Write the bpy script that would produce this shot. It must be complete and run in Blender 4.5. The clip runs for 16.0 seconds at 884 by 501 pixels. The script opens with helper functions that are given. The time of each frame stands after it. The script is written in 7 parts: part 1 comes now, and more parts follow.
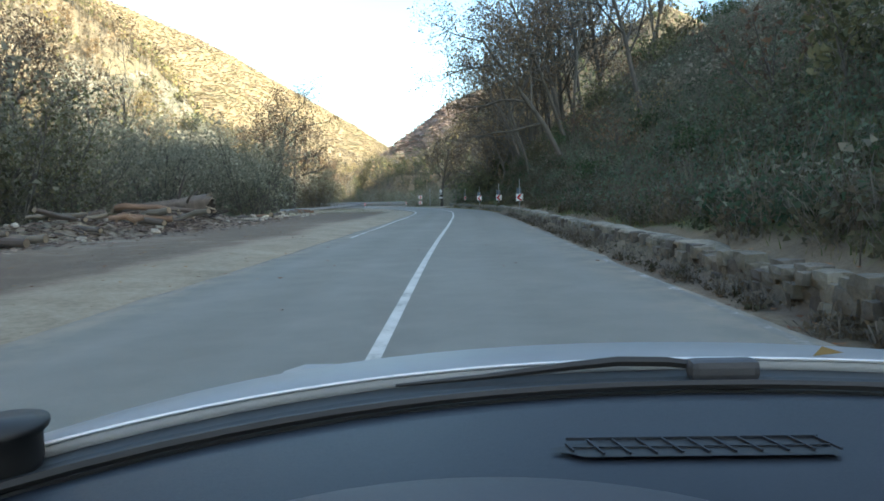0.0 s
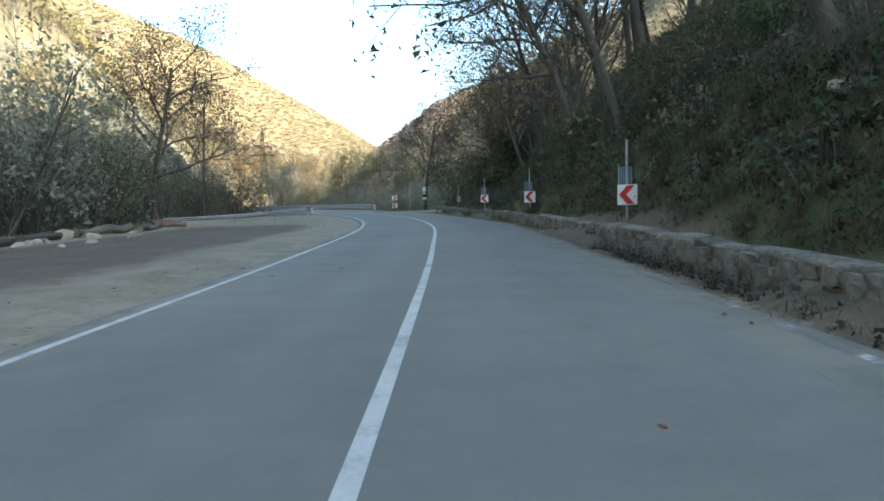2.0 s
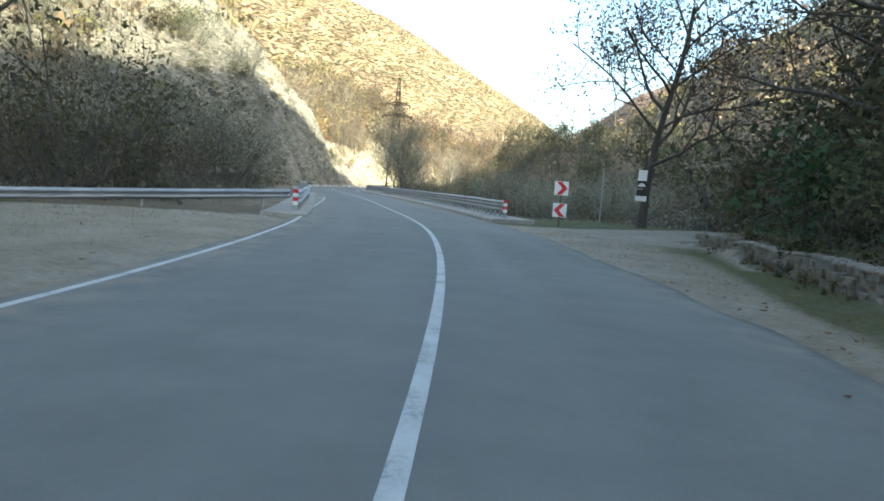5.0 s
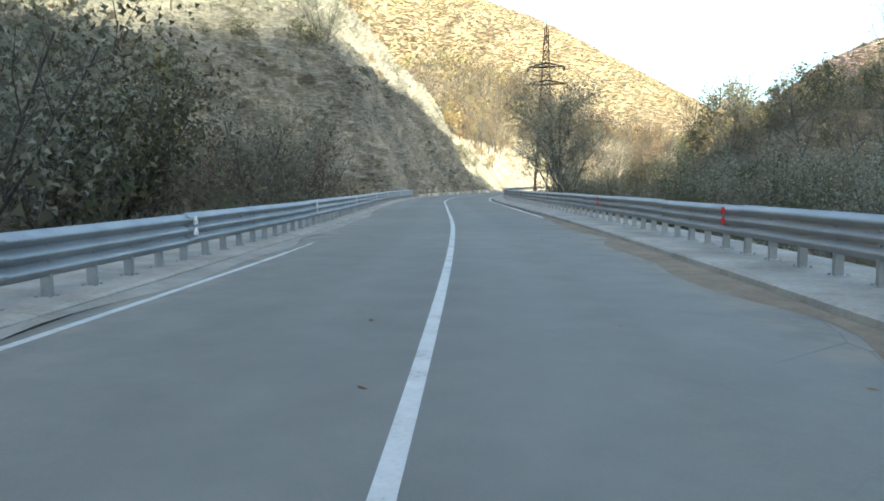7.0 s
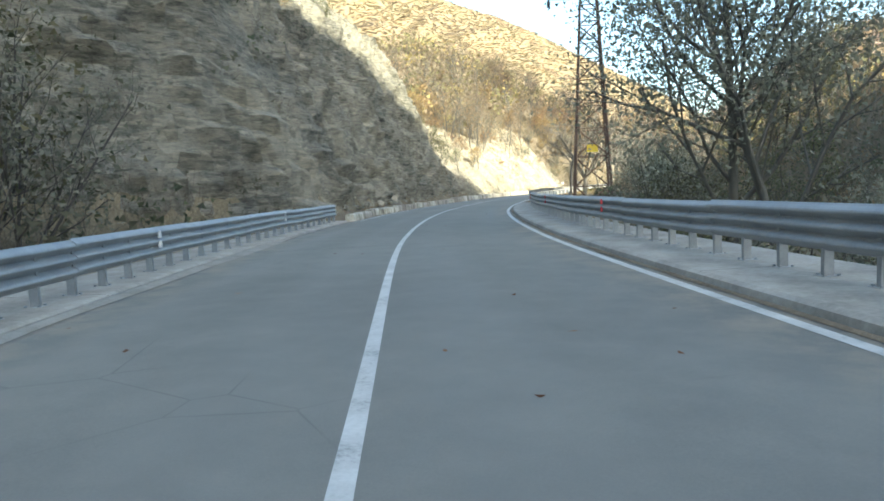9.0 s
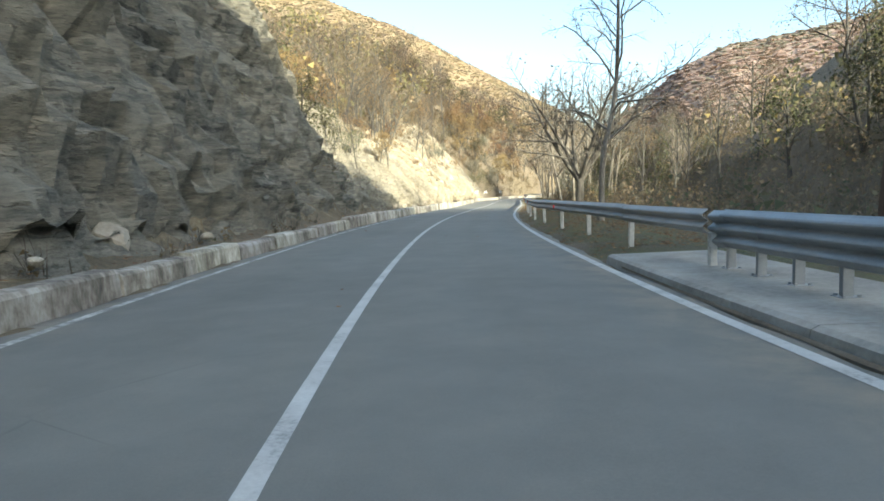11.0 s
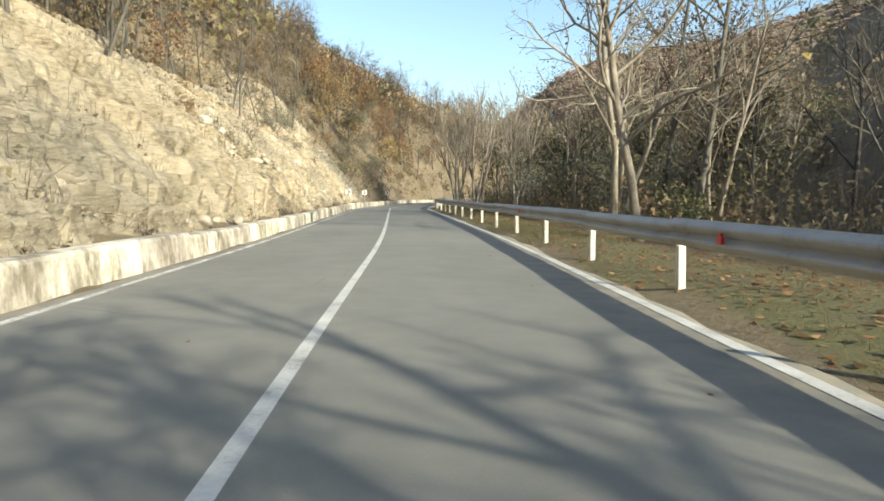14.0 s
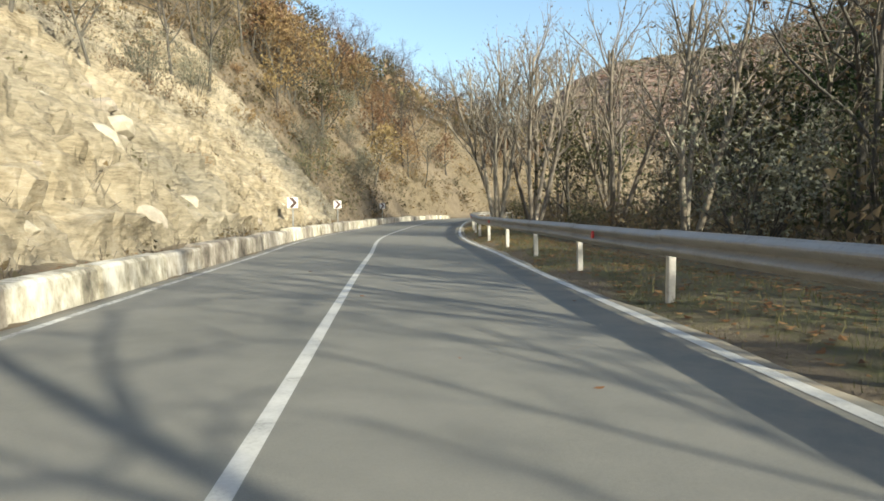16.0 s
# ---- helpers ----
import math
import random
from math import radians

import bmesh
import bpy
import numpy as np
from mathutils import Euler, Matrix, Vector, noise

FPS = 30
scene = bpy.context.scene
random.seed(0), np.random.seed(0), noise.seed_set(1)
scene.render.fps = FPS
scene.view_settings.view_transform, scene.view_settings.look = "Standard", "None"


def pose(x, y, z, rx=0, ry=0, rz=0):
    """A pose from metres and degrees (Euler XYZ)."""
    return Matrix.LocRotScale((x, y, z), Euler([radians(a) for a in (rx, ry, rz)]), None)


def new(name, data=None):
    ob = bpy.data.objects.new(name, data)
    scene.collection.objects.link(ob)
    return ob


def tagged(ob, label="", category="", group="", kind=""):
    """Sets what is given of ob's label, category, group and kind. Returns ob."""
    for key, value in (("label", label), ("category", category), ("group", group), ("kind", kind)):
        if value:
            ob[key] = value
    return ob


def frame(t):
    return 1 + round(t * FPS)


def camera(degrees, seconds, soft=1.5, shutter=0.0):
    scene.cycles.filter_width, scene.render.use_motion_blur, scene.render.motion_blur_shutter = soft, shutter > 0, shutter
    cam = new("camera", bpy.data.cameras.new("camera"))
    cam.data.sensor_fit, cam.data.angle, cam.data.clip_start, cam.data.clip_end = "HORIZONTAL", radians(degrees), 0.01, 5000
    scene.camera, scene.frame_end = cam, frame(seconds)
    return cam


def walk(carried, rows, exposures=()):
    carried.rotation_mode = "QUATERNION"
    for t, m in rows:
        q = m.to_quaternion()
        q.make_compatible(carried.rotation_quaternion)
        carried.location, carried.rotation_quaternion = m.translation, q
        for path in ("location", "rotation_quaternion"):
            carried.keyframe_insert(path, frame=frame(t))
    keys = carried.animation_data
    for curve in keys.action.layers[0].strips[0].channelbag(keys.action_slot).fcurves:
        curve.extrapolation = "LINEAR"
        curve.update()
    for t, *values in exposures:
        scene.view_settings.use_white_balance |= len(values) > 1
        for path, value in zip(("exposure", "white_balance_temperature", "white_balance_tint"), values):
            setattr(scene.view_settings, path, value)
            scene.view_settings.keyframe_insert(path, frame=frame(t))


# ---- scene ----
cam = camera(67.2, 16.0, soft=1.7)
PATH = [
    (0.0, pose(-0.00, 0.00, 1.15, 85.57, 1.21, -2.02)),
    (0.5, pose(0.41, 7.62, 1.15, 85.43, 1.91, -3.45)),
    (1.0, pose(0.91, 15.25, 1.15, 85.79, 1.66, -2.65)),
    (1.5, pose(1.39, 22.89, 1.15, 85.35, 2.23, -2.83)),
    (2.0, pose(1.86, 30.53, 1.15, 85.63, 1.55, -2.85)),
    (2.5, pose(2.36, 38.15, 1.15, 85.47, 0.90, -1.96)),
    (3.0, pose(2.81, 45.77, 1.15, 86.52, -0.37, -1.06)),
    (3.5, pose(3.15, 53.47, 1.15, 86.79, -0.54, 0.38)),
    (4.0, pose(3.20, 61.32, 1.15, 85.34, -1.95, 3.61)),
    (4.5, pose(2.75, 69.34, 1.15, 84.89, -4.10, 7.86)),
    (5.0, pose(1.60, 77.40, 1.15, 84.66, -4.24, 12.89)),
    (5.5, pose(0.10, 85.48, 1.15, 84.53, -1.32, 17.22)),
    (6.0, pose(-2.05, 93.44, 1.15, 84.46, -0.06, 21.05)),
    (6.5, pose(-4.88, 101.22, 1.15, 84.42, 0.14, 24.04)),
    (7.0, pose(-8.09, 108.89, 1.15, 84.40, 0.08, 25.86)),
    (7.5, pose(-11.46, 116.52, 1.15, 84.55, 0.06, 26.20)),
    (8.0, pose(-14.97, 124.10, 1.15, 85.22, 0.01, 24.80)),
    (8.5, pose(-18.54, 131.59, 1.15, 84.90, 0.59, 24.88)),
    (9.0, pose(-22.07, 139.04, 1.15, 84.79, 2.51, 23.46)),
    (9.5, pose(-25.50, 146.45, 1.15, 84.25, 3.45, 21.96)),
    (10.0, pose(-28.78, 153.85, 1.15, 84.42, 3.21, 20.02)),
    (10.5, pose(-31.78, 161.36, 1.15, 84.81, 2.63, 17.42)),
    (11.0, pose(-34.43, 168.98, 1.15, 85.28, 1.94, 14.49)),
    (11.5, pose(-36.68, 176.73, 1.15, 85.67, 1.36, 11.53)),
    (12.0, pose(-38.45, 184.62, 1.15, 85.84, 1.12, 8.87)),
    (12.5, pose(-39.95, 192.52, 1.15, 84.98, 0.12, 6.47)),
    (13.0, pose(-41.32, 200.51, 1.15, 84.61, 0.45, 5.44)),
    (13.5, pose(-42.55, 208.59, 1.15, 84.92, 0.42, 5.05)),
    (14.0, pose(-43.74, 216.67, 1.15, 85.29, -0.03, 3.91)),
    (14.5, pose(-44.80, 224.73, 1.15, 84.88, 0.32, 3.05)),
    (15.0, pose(-45.65, 232.68, 1.15, 84.81, 0.42, 3.33)),
    (15.5, pose(-46.69, 240.56, 1.15, 86.26, 0.86, 3.79)),
    (16.0, pose(-47.83, 248.45, 1.15, 86.47, 0.51, 4.21)),
]

walk(cam, PATH, exposures=[(0.0, 1.9, 6250, -3), (5.2, 1.9, 6250, -2), (9.7, 1.8, 6200, -2), (11.8, 1.3, 6300, 0), (13.3, 1.2, 6400, 1), (14.6, 0.72, 6400, 2), (15.2, 0.70, 6400, 2), (16.0, 0.82, 6400, 2)])

# ---- light: low autumn sun from behind on the valley's far side, clear sky ----
SUN_DIR = Vector((0.765, -0.645, 0.0)).normalized()
SUN_ELEV = radians(24.0)
to_sun = Vector((SUN_DIR.x * math.cos(SUN_ELEV), SUN_DIR.y * math.cos(SUN_ELEV), math.sin(SUN_ELEV)))
world = bpy.data.worlds.new("sky")
scene.world = world
world.use_nodes = True
wn = world.node_tree.nodes
sky = wn.new("ShaderNodeTexSky")
sky.sky_type = 'NISHITA'
sky.sun_disc = False
sky.sun_elevation = SUN_ELEV
sky.sun_rotation = math.atan2(SUN_DIR.x, SUN_DIR.y)
sky.dust_density = 2.0
world.node_tree.links.new(sky.outputs[0], wn["Background"].inputs[0])
wn["Background"].inputs[1].default_value = 0.15
sun = new("sun", bpy.data.lights.new("sun", 'SUN'))
sun.data.energy, sun.data.angle, sun.data.color = 5.0, radians(0.6), (1.0, 0.88, 0.70)
sun.matrix_world = Matrix.Translation((60, -60, 120)) @ (-to_sun).to_track_quat("-Z", "Y").to_matrix().to_4x4()


# ---- materials ----
def nodes(name):
    m = bpy.data.materials.new(name)
    m.use_nodes = True
    t = m.node_tree
    return m, t, t.nodes["Principled BSDF"]


def noise_tex(t, coord, scale, detail=4.0, rough=0.6, dist=0.0):
    n = t.nodes.new("ShaderNodeTexNoise")
    n.inputs["Scale"].default_value, n.inputs["Detail"].default_value = scale, detail
    n.inputs["Roughness"].default_value, n.inputs["Distortion"].default_value = rough, dist
    t.links.new(coord, n.inputs["Vector"])
    return n.outputs["Fac"]


def ramp(t, fac, stops):
    r = t.nodes.new("ShaderNodeValToRGB")
    el = r.color_ramp.elements
    while len(el) < len(stops):
        el.new(0.5)
    for e, (p, c) in zip(el, stops):
        e.position, e.color = p, (*c, 1.0)
    t.links.new(fac, r.inputs["Fac"])
    return r.outputs["Color"]


def mix(t, fac, a, b, how='MIX'):
    n = t.nodes.new("ShaderNodeMix")
    n.data_type, n.blend_type = 'RGBA', how
    for sock, v in ((n.inputs[0], fac), (n.inputs[6], a), (n.inputs[7], b)):
        if isinstance(v, (int, float)):
            sock.default_value = v
        elif isinstance(v, tuple):
            sock.default_value = (*v, 1.0)
        else:
            t.links.new(v, sock)
    return n.outputs[2]


def math_node(t, op, a, b=0.0):
    n = t.nodes.new("ShaderNodeMath")
    n.operation = op
    for sock, v in zip(n.inputs, (a, b)):
        if isinstance(v, (int, float)):
            sock.default_value = v
        else:
            t.links.new(v, sock)
    return n.outputs[0]


def bump(t, p, fac, strength, distance):
    b = t.nodes.new("ShaderNodeBump")
    b.inputs["Strength"].default_value, b.inputs["Distance"].default_value = strength, distance
    t.links.new(fac, b.inputs["Height"])
    t.links.new(b.outputs[0], p.inputs["Normal"])


def surface(name, stops, scale, fine, rough=0.8, relief=0.3, depth=0.01, metal=0.0, vary=0.0, island=0.0, local=False, stretch=None, sheen=0.5):
    """A material of two scales of grain; vary: by object, island: by loose piece."""
    m, t, p = nodes(name)
    if local:
        co = t.nodes.new("ShaderNodeTexCoord").outputs["Object"]
    else:
        co = t.nodes.new("ShaderNodeNewGeometry").outputs["Position"]
    if stretch:
        mp = t.nodes.new("ShaderNodeMapping")
        mp.inputs["Scale"].default_value = stretch
        t.links.new(co, mp.inputs["Vector"])
        co = mp.outputs["Vector"]
    big, small = noise_tex(t, co, scale, 5.0), noise_tex(t, co, fine, 6.0, 0.7)
    fac = math_node(t, 'ADD', math_node(t, 'MULTIPLY', big, 0.6), math_node(t, 'MULTIPLY', small, 0.4))
    col = ramp(t, fac, stops)
    for amount, node, out in ((vary, "ShaderNodeObjectInfo", "Random"), (island, "ShaderNodeNewGeometry", "Random Per Island")):
        if amount:
            r = t.nodes.new(node).outputs[out]
            h = t.nodes.new("ShaderNodeHueSaturation")
            t.links.new(math_node(t, 'ADD', math_node(t, 'MULTIPLY', r, 2 * amount), 1 - amount), h.inputs["Value"])
            t.links.new(math_node(t, 'ADD', math_node(t, 'MULTIPLY', r, 0.12 * amount), 0.5 - 0.06 * amount), h.inputs["Hue"])
            t.links.new(col, h.inputs["Color"])
            col = h.outputs["Color"]
    t.links.new(col, p.inputs["Base Color"])
    p.inputs["Metallic"].default_value = metal
    p.inputs["Specular IOR Level"].default_value = sheen
    t.links.new(math_node(t, 'ADD', math_node(t, 'MULTIPLY', small, 0.25), rough - 0.125), p.inputs["Roughness"])
    bump(t, p, small, relief, depth)
    return m


def asphalt_material():
    """Worn asphalt: grain, polished wheel tracks, dusty edges, dark seams and patches."""
    m, t, p = nodes("asphalt")
    co = t.nodes.new("ShaderNodeNewGeometry").outputs["Position"]
    big, mid, fine = noise_tex(t, co, 0.16, 4), noise_tex(t, co, 1.6, 5, 0.65), noise_tex(t, co, 70.0, 4, 0.8)
    fac = math_node(t, 'ADD', math_node(t, 'MULTIPLY', big, 0.4), math_node(t, 'ADD', math_node(t, 'MULTIPLY', mid, 0.3), math_node(t, 'MULTIPLY', fine, 0.3)))
    col = ramp(t, fac, [(0.32, (0.124, 0.124, 0.110)), (0.5, (0.172, 0.171, 0.152)), (0.68, (0.228, 0.222, 0.195))])
    a = t.nodes.new("ShaderNodeAttribute")
    a.attribute_name = "wear"
    s = t.nodes.new("ShaderNodeSeparateColor")
    t.links.new(a.outputs["Color"], s.inputs[0])
    col = mix(t, math_node(t, 'MULTIPLY', s.outputs[0], 0.32), col, (0.20, 0.195, 0.18))
    dust = math_node(t, 'MULTIPLY', s.outputs[1], ramp(t, mid, [(0.40, (0, 0, 0)), (0.62, (1, 1, 1))]))
    col = mix(t, math_node(t, 'MULTIPLY', dust, 0.75), col, (0.27, 0.235, 0.18))
    cr = t.nodes.new("ShaderNodeTexVoronoi")
    cr.feature = 'DISTANCE_TO_EDGE'
    cr.inputs["Scale"].default_value = 0.8
    wob = mix(t, 0.12, co, t.nodes.new("ShaderNodeTexNoise").outputs["Color"])
    t.links.new(wob, cr.inputs["Vector"])
    seam = math_node(t, 'MULTIPLY', ramp(t, cr.outputs["Distance"], [(0.0, (1, 1, 1)), (0.006, (0, 0, 0))]), ramp(t, big, [(0.58, (0, 0, 0)), (0.66, (1, 1, 1))]))
    col = mix(t, math_node(t, 'MULTIPLY', seam, 0.4), col, (0.035, 0.034, 0.032))
    t.links.new(col, p.inputs["Base Color"])
    p.inputs["Specular IOR Level"].default_value = 0.4
    t.links.new(math_node(t, 'SUBTRACT', 0.86, math_node(t, 'MULTIPLY', s.outputs[0], 0.12)), p.inputs["Roughness"])
    bump(t, p, fine, 0.5, 0.006)
    return m


ASPHALT = asphalt_material()
PAINT = surface("road_paint", [(0.32, (0.18, 0.18, 0.17)), (0.46, (0.45, 0.45, 0.425)), (0.7, (0.62, 0.62, 0.59))], 2.5, 30.0, 0.7, 0.3, 0.004)
WORN_PAINT = surface("worn_road_paint", [(0.36, (0.12, 0.118, 0.11)), (0.47, (0.30, 0.30, 0.28)), (0.6, (0.62, 0.62, 0.58))], 2.0, 16.0, 0.8, 0.3, 0.004)
FADED_PAINT = surface("faded_road_paint", [(0.50, (0.16, 0.157, 0.14)), (0.57, (0.24, 0.235, 0.215)), (0.64, (0.50, 0.50, 0.47))], 1.6, 14.0, 0.8, 0.3, 0.004)
CONCRETE = surface("concrete", [(0.28, (0.16, 0.148, 0.125)), (0.5, (0.32, 0.302, 0.262)), (0.72, (0.46, 0.44, 0.39))], 1.2, 14.0, 0.9, 0.5, 0.012)
PARAPET = surface("weathered_parapet", [(0.36, (0.085, 0.075, 0.06)), (0.45, (0.25, 0.225, 0.175)), (0.52, (0.42, 0.39, 0.32)), (0.60, (0.60, 0.58, 0.52)), (0.75, (0.66, 0.64, 0.59))], 1.3, 7.0, 0.9, 0.7, 0.02, vary=0.30, stretch=(1, 1, 0.55))
COPING = surface("mossy_coping", [(0.34, (0.05, 0.048, 0.034)), (0.44, (0.125, 0.115, 0.088)), (0.54, (0.25, 0.23, 0.185)), (0.72, (0.36, 0.335, 0.28))], 1.1, 11.0, 0.95, 0.9, 0.03)
STONE = surface("wall_stone", [(0.28, (0.045, 0.040, 0.032)), (0.5, (0.11, 0.10, 0.082)), (0.72, (0.21, 0.195, 0.162))], 3.0, 18.0, 0.95, 0.8, 0.02, vary=0.4)
STEEL = surface("galvanised_steel", [(0.3, (0.25, 0.265, 0.27)), (0.55, (0.37, 0.385, 0.385)), (0.8, (0.46, 0.475, 0.47))], 1.5, 25.0, 0.55, 0.15, 0.003, metal=0.55)
OLD_STEEL = surface("weathered_steel", [(0.28, (0.20, 0.175, 0.15)), (0.45, (0.37, 0.36, 0.34)), (0.75, (0.50, 0.49, 0.47))], 1.2, 20.0, 0.62, 0.2, 0.003, metal=0.25)
WHITE_POST = surface("white_painted_post", [(0.34, (0.30, 0.28, 0.23)), (0.48, (0.56, 0.54, 0.49)), (0.75, (0.74, 0.73, 0.69))], 3.0, 20.0, 0.8, 0.3, 0.004)
RUST = surface("rusted_lattice_steel", [(0.3, (0.07, 0.042, 0.03)), (0.55, (0.14, 0.092, 0.066)), (0.8, (0.22, 0.18, 0.15))], 1.0, 10.0, 0.8, 0.3, 0.003, metal=0.2)
SIGN_WHITE = surface("sign_white", [(0.3, (0.72, 0.72, 0.70)), (0.7, (0.82, 0.82, 0.80))], 3.0, 20.0, 0.45, 0.05, 0.001)
SIGN_RED = surface("sign_red", [(0.3, (0.52, 0.025, 0.03)), (0.7, (0.66, 0.04, 0.045))], 3.0, 20.0, 0.45, 0.05, 0.001)
SIGN_DARK = surface("sign_faded_dark", [(0.3, (0.05, 0.03, 0.028)), (0.7, (0.13, 0.075, 0.065))], 3.0, 20.0, 0.6, 0.05, 0.001)
SIGN_BACK = surface("sign_back", [(0.3, (0.09, 0.12, 0.16)), (0.7, (0.15, 0.19, 0.24))], 3.0, 20.0, 0.6, 0.1, 0.002, metal=0.2)
BLACK = surface("black_paint", [(0.3, (0.012, 0.012, 0.013)), (0.7, (0.03, 0.03, 0.03))], 4.0, 30.0, 0.6, 0.2, 0.002)
YELLOW = surface("yellow_plate", [(0.3, (0.60, 0.42, 0.03)), (0.7, (0.72, 0.52, 0.06))], 4.0, 30.0, 0.5, 0.1, 0.002)
BARK_DARK = surface("dark_bark", [(0.3, (0.048, 0.045, 0.039)), (0.55, (0.105, 0.098, 0.084)), (0.8, (0.18, 0.168, 0.145))], 2.5, 18.0, 0.95, 0.8, 0.02, vary=0.25, local=True, stretch=(1, 1, 0.3))
BARK_PALE = surface("pale_plane_bark", [(0.30, (0.085, 0.07, 0.053)), (0.46, (0.19, 0.165, 0.13)), (0.62, (0.34, 0.305, 0.25)), (0.8, (0.48, 0.45, 0.38))], 2.2, 12.0, 0.9, 0.5, 0.012, vary=0.15, local=True, stretch=(1, 1, 0.5))
BARK_GREY = surface("mottled_grey_bark", [(0.30, (0.045, 0.04, 0.034)), (0.46, (0.10, 0.09, 0.074)), (0.62, (0.18, 0.165, 0.14)), (0.8, (0.30, 0.28, 0.24))], 2.2, 12.0, 0.9, 0.6, 0.015, vary=0.15, local=True, stretch=(1, 1, 0.5))
LOG_WOOD = surface("cut_log", [(0.3, (0.06, 0.05, 0.042)), (0.55, (0.125, 0.106, 0.088)), (0.8, (0.23, 0.20, 0.165))], 3.0, 20.0, 0.9, 0.7, 0.012, vary=0.4, local=True, stretch=(1, 1, 0.15))
BOULDER = surface("loose_rock", [(0.3, (0.22, 0.19, 0.145)), (0.5, (0.38, 0.34, 0.27)), (0.75, (0.56, 0.51, 0.42))], 1.5, 9.0, 0.95, 0.8, 0.04, vary=0.25)


def leaf_material(name, stops, tree_vary=0.25):
    """Leaves: colour by single leaf, shifted by tree."""
    m, t, p = nodes(name)
    r = t.nodes.new("ShaderNodeNewGeometry").outputs["Random Per Island"]
    o = t.nodes.new("ShaderNodeObjectInfo").outputs["Random"]
    col = ramp(t, r, stops)
    h = t.nodes.new("ShaderNodeHueSaturation")
    t.links.new(math_node(t, 'ADD', math_node(t, 'MULTIPLY', o, 2 * tree_vary), 1 - tree_vary), h.inputs["Value"])
    t.links.new(math_node(t, 'ADD', math_node(t, 'MULTIPLY', o, 0.05), 0.475), h.inputs["Hue"])
    t.links.new(col, h.inputs["Color"])
    t.links.new(h.outputs["Color"], p.inputs["Base Color"])
    p.inputs["Roughness"].default_value = 0.75
    p.inputs["Specular IOR Level"].default_value = 0.25
    tr = t.nodes.new("ShaderNodeBsdfTranslucent")
    t.links.new(h.outputs["Color"], tr.inputs["Color"])
    ms = t.nodes.new("ShaderNodeMixShader")
    ms.inputs[0].default_value = 0.3
    t.links.new(p.outputs[0], ms.inputs[1])
    t.links.new(tr.outputs[0], ms.inputs[2])
    t.links.new(ms.outputs[0], t.nodes["Material Output"].inputs["Surface"])
    return m


LEAF_BROWN = leaf_material("brown_leaves", [(0.0, (0.11, 0.085, 0.058)), (0.5, (0.19, 0.138, 0.085)), (1.0, (0.28, 0.20, 0.115))])
LEAF_WITHERED = leaf_material("withered_leaves", [(0.0, (0.085, 0.068, 0.05)), (0.5, (0.155, 0.118, 0.08)), (1.0, (0.24, 0.175, 0.11))])
LEAF_ORANGE = leaf_material("orange_leaves", [(0.0, (0.18, 0.12, 0.065)), (0.5, (0.265, 0.182, 0.092)), (1.0, (0.35, 0.255, 0.125))])
LEAF_OLIVE = leaf_material("olive_leaves", [(0.0, (0.06, 0.068, 0.036)), (0.5, (0.115, 0.118, 0.064)), (1.0, (0.18, 0.165, 0.088))])
LEAF_GREEN = leaf_material("dark_green_leaves", [(0.0, (0.032, 0.056, 0.026)), (0.5, (0.058, 0.092, 0.042)), (1.0, (0.095, 0.125, 0.06))])
GRASS = leaf_material("grass_blades", [(0.0, (0.05, 0.07, 0.02)), (0.5, (0.10, 0.11, 0.035)), (1.0, (0.24, 0.19, 0.09))], 0.1)
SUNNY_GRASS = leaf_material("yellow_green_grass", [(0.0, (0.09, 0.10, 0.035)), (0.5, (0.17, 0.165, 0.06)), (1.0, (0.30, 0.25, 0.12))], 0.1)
LITTER = leaf_material("fallen_leaves", [(0.0, (0.10, 0.055, 0.025)), (0.5, (0.22, 0.12, 0.05)), (1.0, (0.34, 0.22, 0.10))], 0.1)


def forest_material():
    m, t, p = nodes("hill_forest")
    a = t.nodes.new("ShaderNodeAttribute")
    a.attribute_name = "tint"
    r = t.nodes.new("ShaderNodeNewGeometry").outputs["Random Per Island"]
    h = t.nodes.new("ShaderNodeHueSaturation")
    t.links.new(math_node(t, 'ADD', math_node(t, 'MULTIPLY', r, 0.24), 0.88), h.inputs["Value"])
    t.links.new(a.outputs["Color"], h.inputs["Color"])
    t.links.new(h.outputs["Color"], p.inputs["Base Color"])
    p.inputs["Roughness"].default_value = 0.85
    p.inputs["Specular IOR Level"].default_value = 0.15
    tr = t.nodes.new("ShaderNodeBsdfTranslucent")
    t.links.new(h.outputs["Color"], tr.inputs["Color"])
    ms = t.nodes.new("ShaderNodeMixShader")
    ms.inputs[0].default_value = 0.55
    t.links.new(p.outputs[0], ms.inputs[1])
    t.links.new(tr.outputs[0], ms.inputs[2])
    t.links.new(ms.outputs[0], t.nodes["Material Output"].inputs["Surface"])
    return m


FOREST = forest_material()


